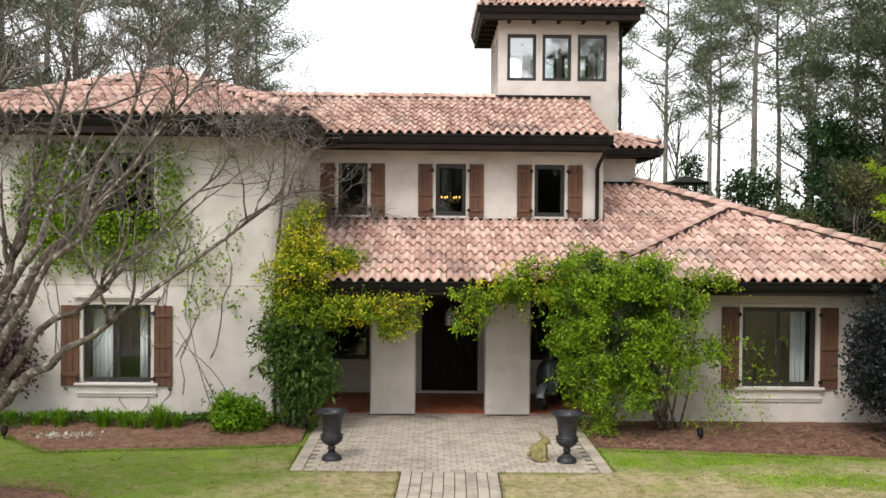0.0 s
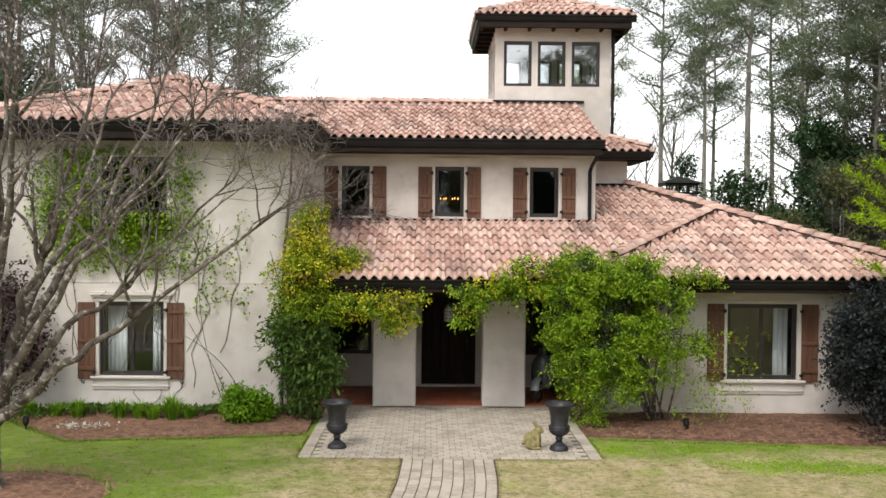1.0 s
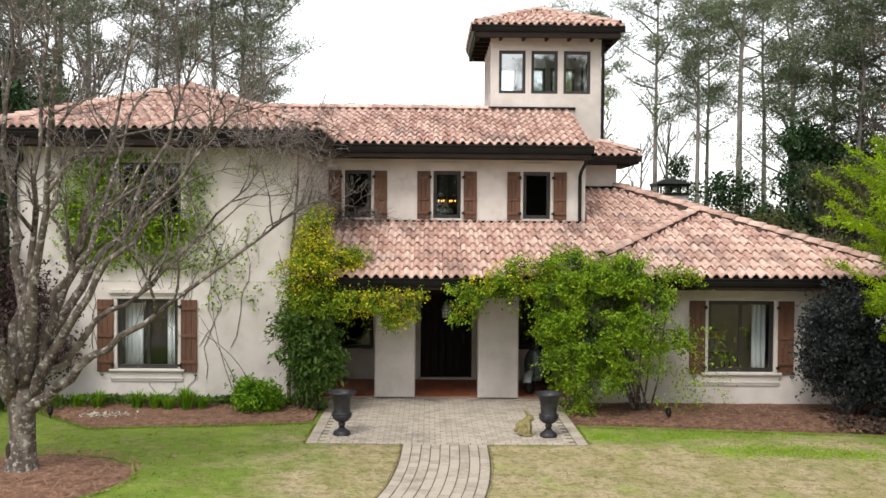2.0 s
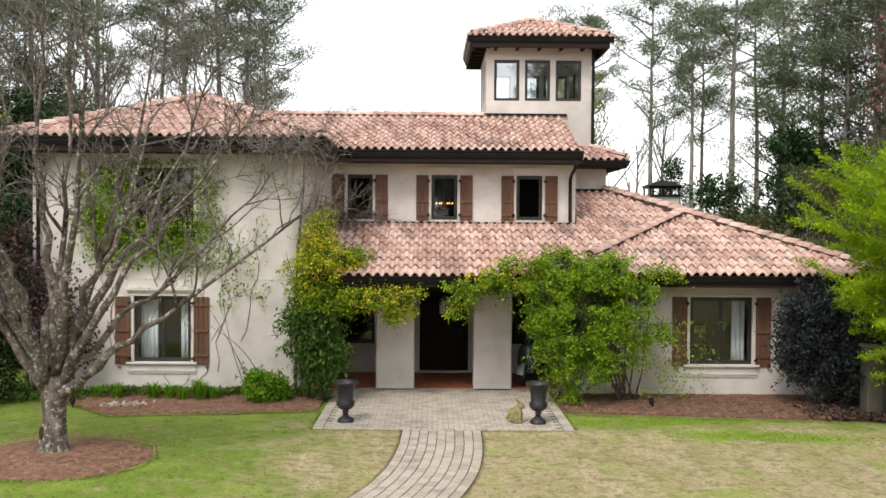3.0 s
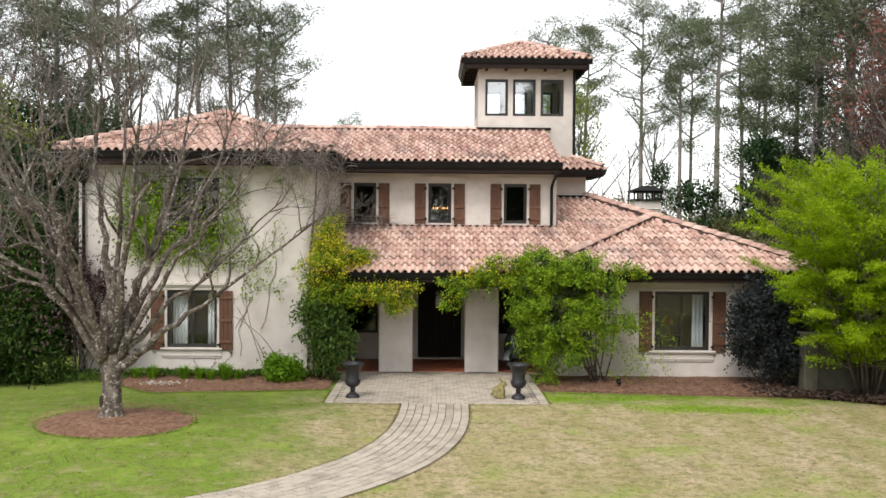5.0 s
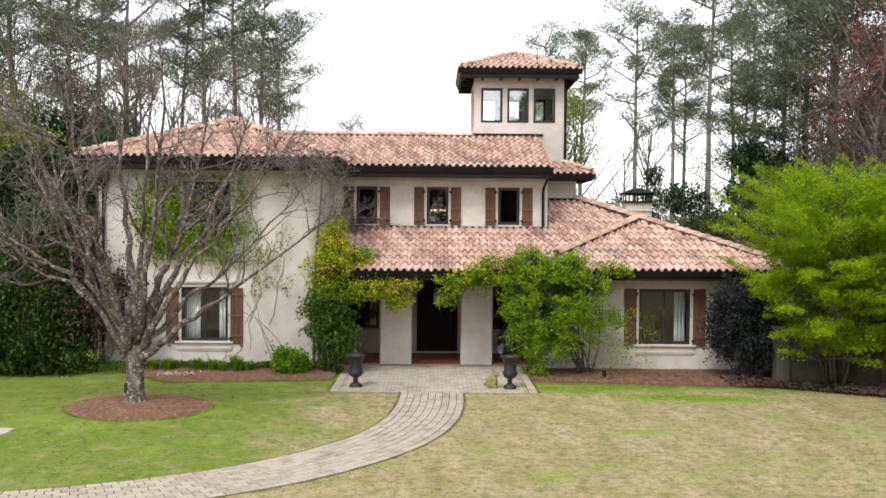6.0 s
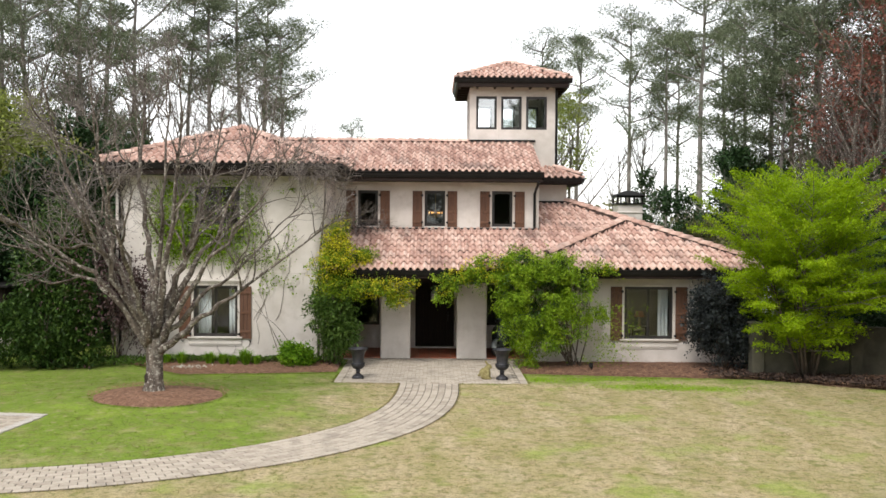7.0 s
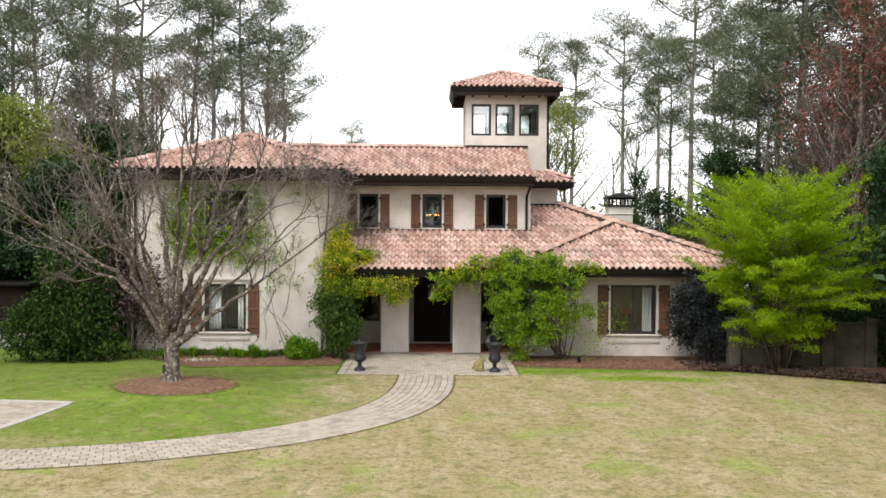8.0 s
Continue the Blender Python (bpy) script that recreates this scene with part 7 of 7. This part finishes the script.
def chandelier():
    own = thing("chandelier", "brass chandelier with small lit candle bulbs", "chandelier", pose(0.36, 3.3, 4.42))
    g = Geo()
    g.tube([(0, 0, 0.1), (0, 0, 0.88)], 0.008, 6)
    part("chain", g, m_brass, own)
    g = Geo()
    g.lathe([(0.005, -0.2), (0.04, -0.16), (0.025, -0.1), (0.06, -0.02), (0.03, 0.06), (0.01, 0.12)], 14)
    part("stem", g, m_brass, own, smooth=True)
    for i in range(6):
        a = i * math.pi / 3 + 0.12
        c, s = math.cos(a), math.sin(a)
        g = Geo()
        g.tube([(0.03 * c, 0.03 * s, -0.05), (0.12 * c, 0.12 * s, -0.14), (0.2 * c, 0.2 * s, -0.1), (0.21 * c, 0.21 * s, -0.02)], 0.008, 6)
        arm = part("arm", g, m_brass, own, smooth=True)
        g = Geo()
        g.lathe([(0.006, -0.015), (0.011, 0.005), (0.009, 0.02), (0.002, 0.036)], 10, (0.21 * c, 0.21 * s, 0))
        part("bulb", g, m_bulb, arm, "lit candle bulb", smooth=True)


chandelier()


def lantern():
    own = thing("porch_lantern", "hanging lantern with pale gridded panes above the porch door", "lantern", pose(0.33, 1.4, 1.78))
    g = Geo()
    g.tube([(0, 0, 0.22), (0, 0, 0.75)], 0.007, 6)
    part("chain", g, m_iron, own)
    g = Geo()
    g.lathe([(0.1, -0.13), (0.105, -0.11), (0.105, 0.1), (0.08, 0.16), (0.01, 0.22)], 10)
    part("shade", g, m_lens, own, "pale frosted glass body")
    for z in (-0.12, -0.05, 0.03, 0.1):
        g = Geo()
        g.lathe([(0.104, z - 0.005), (0.112, z - 0.005), (0.112, z + 0.005), (0.104, z + 0.005)], 10)
        part("ring", g, m_iron, own)
    for i in range(5):
        a = i * math.pi * 2 / 5
        part("bar", Geo().tube([(0.108 * math.cos(a), 0.108 * math.sin(a), -0.125), (0.108 * math.cos(a), 0.108 * math.sin(a), 0.105)], 0.005, 4), m_iron, own)


lantern()


def curtain(x0, x1, y, z0, z1, folds):
    g = Geo()
    n = folds * 6
    for i in range(n + 1):
        x = x0 + (x1 - x0) * i / n
        yy = y + 0.03 * math.sin(i / n * folds * 2 * math.pi)
        g.v += [(x, yy, z0), (x, yy, z1), (x, yy + 0.006, z0), (x, yy + 0.006, z1)]
    for i in range(n):
        a, b = 4 * i, 4 * i + 4
        g.f += [(a, b, b + 1, a + 1), (a + 2, a + 3, b + 3, b + 2), (a, a + 2, b + 2, b), (a + 1, b + 1, b + 3, a + 3)]
    ob = part("curtain", g, m_cloth, smooth=True)
    tagged(ob, "white gathered curtain hanging inside the window", "curtain", "curtains")


curtain(-6.58, -6.2, -0.3, 0.5, 2.3, 4)
curtain(-5.68, -5.4, -0.3, 0.5, 2.3, 3)
curtain(6.92, 7.22, -0.3, 0.4, 2.3, 3)


def table_lamp():
    tb = thing("side_table", "dark wooden side table inside the window", "table", pose(6.95, 2.3, 0.1))
    part("tabletop", Geo().box(-0.3, 0.3, -0.25, 0.25, 0.67, 0.71, 0.008), m_door, tb)
    for x in (-0.26, 0.26):
        for y in (-0.21, 0.21):
            part("leg", Geo().box(x - 0.02, x + 0.02, y - 0.02, y + 0.02, 0, 0.67, 0.004), m_door, tb)
    own = thing("table_lamp", "small table lamp with a lit amber shade", "lamp", pose(6.95, 2.3, 0.81))
    part("lamp_base", Geo().lathe([(0.07, 0), (0.07, 0.02), (0.03, 0.06), (0.05, 0.18), (0.015, 0.3)], 14), m_brass, own, smooth=True)
    part("shade", Geo().lathe([(0.17, 0.3), (0.12, 0.48), (0.115, 0.48), (0.165, 0.3)], 20, cap=False), glow("amber_lamp_shade", (0.3, 0.1, 0.025), 0.02), own, "lit amber shade", smooth=True)


table_lamp()


def spotlight(x, y, turn):
    own = thing("garden_spotlight", "small dark metal garden spotlight in the mulch", "spotlight", pose(x, y, 0.0, 0, 0, turn), group="garden spotlights")
    part("spike", Geo().tube([(0, 0, -0.1), (0, 0, 0.08)], 0.012, 6), m_iron, own)
    part("lamp_head", Geo().lathe([(0.03, -0.06), (0.055, 0.0), (0.06, 0.1), (0.05, 0.1), (0.045, 0.09)], 14, m=pose(0, 0, 0.13, -35, 0, 0)), m_gutter, own, smooth=True)


spotlight(4.67, -2.15, 0)
spotlight(-7.4, -2.3, 20)

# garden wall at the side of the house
gw = thing("garden_wall", "low cream stucco garden wall with piers, coloured dark for shade", "garden wall")
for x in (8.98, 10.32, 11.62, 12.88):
    part("pier", Geo().box(x - 0.16, x + 0.16, -3.06, -2.7, -0.1, 1.42, 0.015), m_shaded, gw)
    part("pier_cap", Geo().box(x - 0.2, x + 0.2, -3.1, -2.66, 1.421, 1.48, 0.012), m_shaded, gw)
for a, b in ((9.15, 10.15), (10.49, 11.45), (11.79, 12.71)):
    part("wall_panel", Geo().box(a, b, -2.97, -2.79, -0.1, 1.3, 0.01), m_shaded, gw)
    part("coping", Geo().box(a, b, -3.0, -2.76, 1.301, 1.35, 0.01), m_shaded, gw)


def parasol():
    own = thing("parasol", "furled white garden parasol behind the wall", "parasol", pose(11.15, 2.5, 0))
    part("pole", Geo().tube([(0, 0, 0.02), (0, 0, 2.15)], 0.022, 8), m_door, own)
    part("base", Geo().lathe([(0.25, 0), (0.25, 0.06), (0.05, 0.1), (0.03, 0.25)], 18), m_iron, own)
    g = Geo()
    n = 24
    for r_, z in ((0.06, 2.12), (0.1, 1.95), (0.15, 1.6), (0.2, 1.2), (0.19, 1.15)):
        for k in range(n):
            a = 2 * math.pi * k / n
            rr = r_ * (1 + 0.22 * math.cos(8 * a))
            g.v.append((rr * math.cos(a), rr * math.sin(a), z))
    g.f = [(i * n + k, i * n + (k + 1) % n, (i + 1) * n + (k + 1) % n, (i + 1) * n + k) for i in range(4) for k in range(n)]
    part("canopy", g, m_cloth, own, "white furled canopy", smooth=True)


parasol()


def shed():
    """A dark low outbuilding half hidden by the bushes."""
    own = thing("garden_shed", "dark low outbuilding half hidden behind bushes", "shed", pose(-14.2, 1.0, 0))
    part("wall", Geo().box(-1.4, 1.4, 0, 2, 0, 2.0, 0.02), m_soffit, own)
    part("plinth", Geo().box(-1.5, 1.6, -0.12, 2.1, 0, 0.45, 0.02), m_kerb, own, "pale concrete plinth")
    part("roof", Geo().box(-1.55, 1.55, -0.2, 2.2, 2.001, 2.1, 0.02), m_gutter, own)


shed()
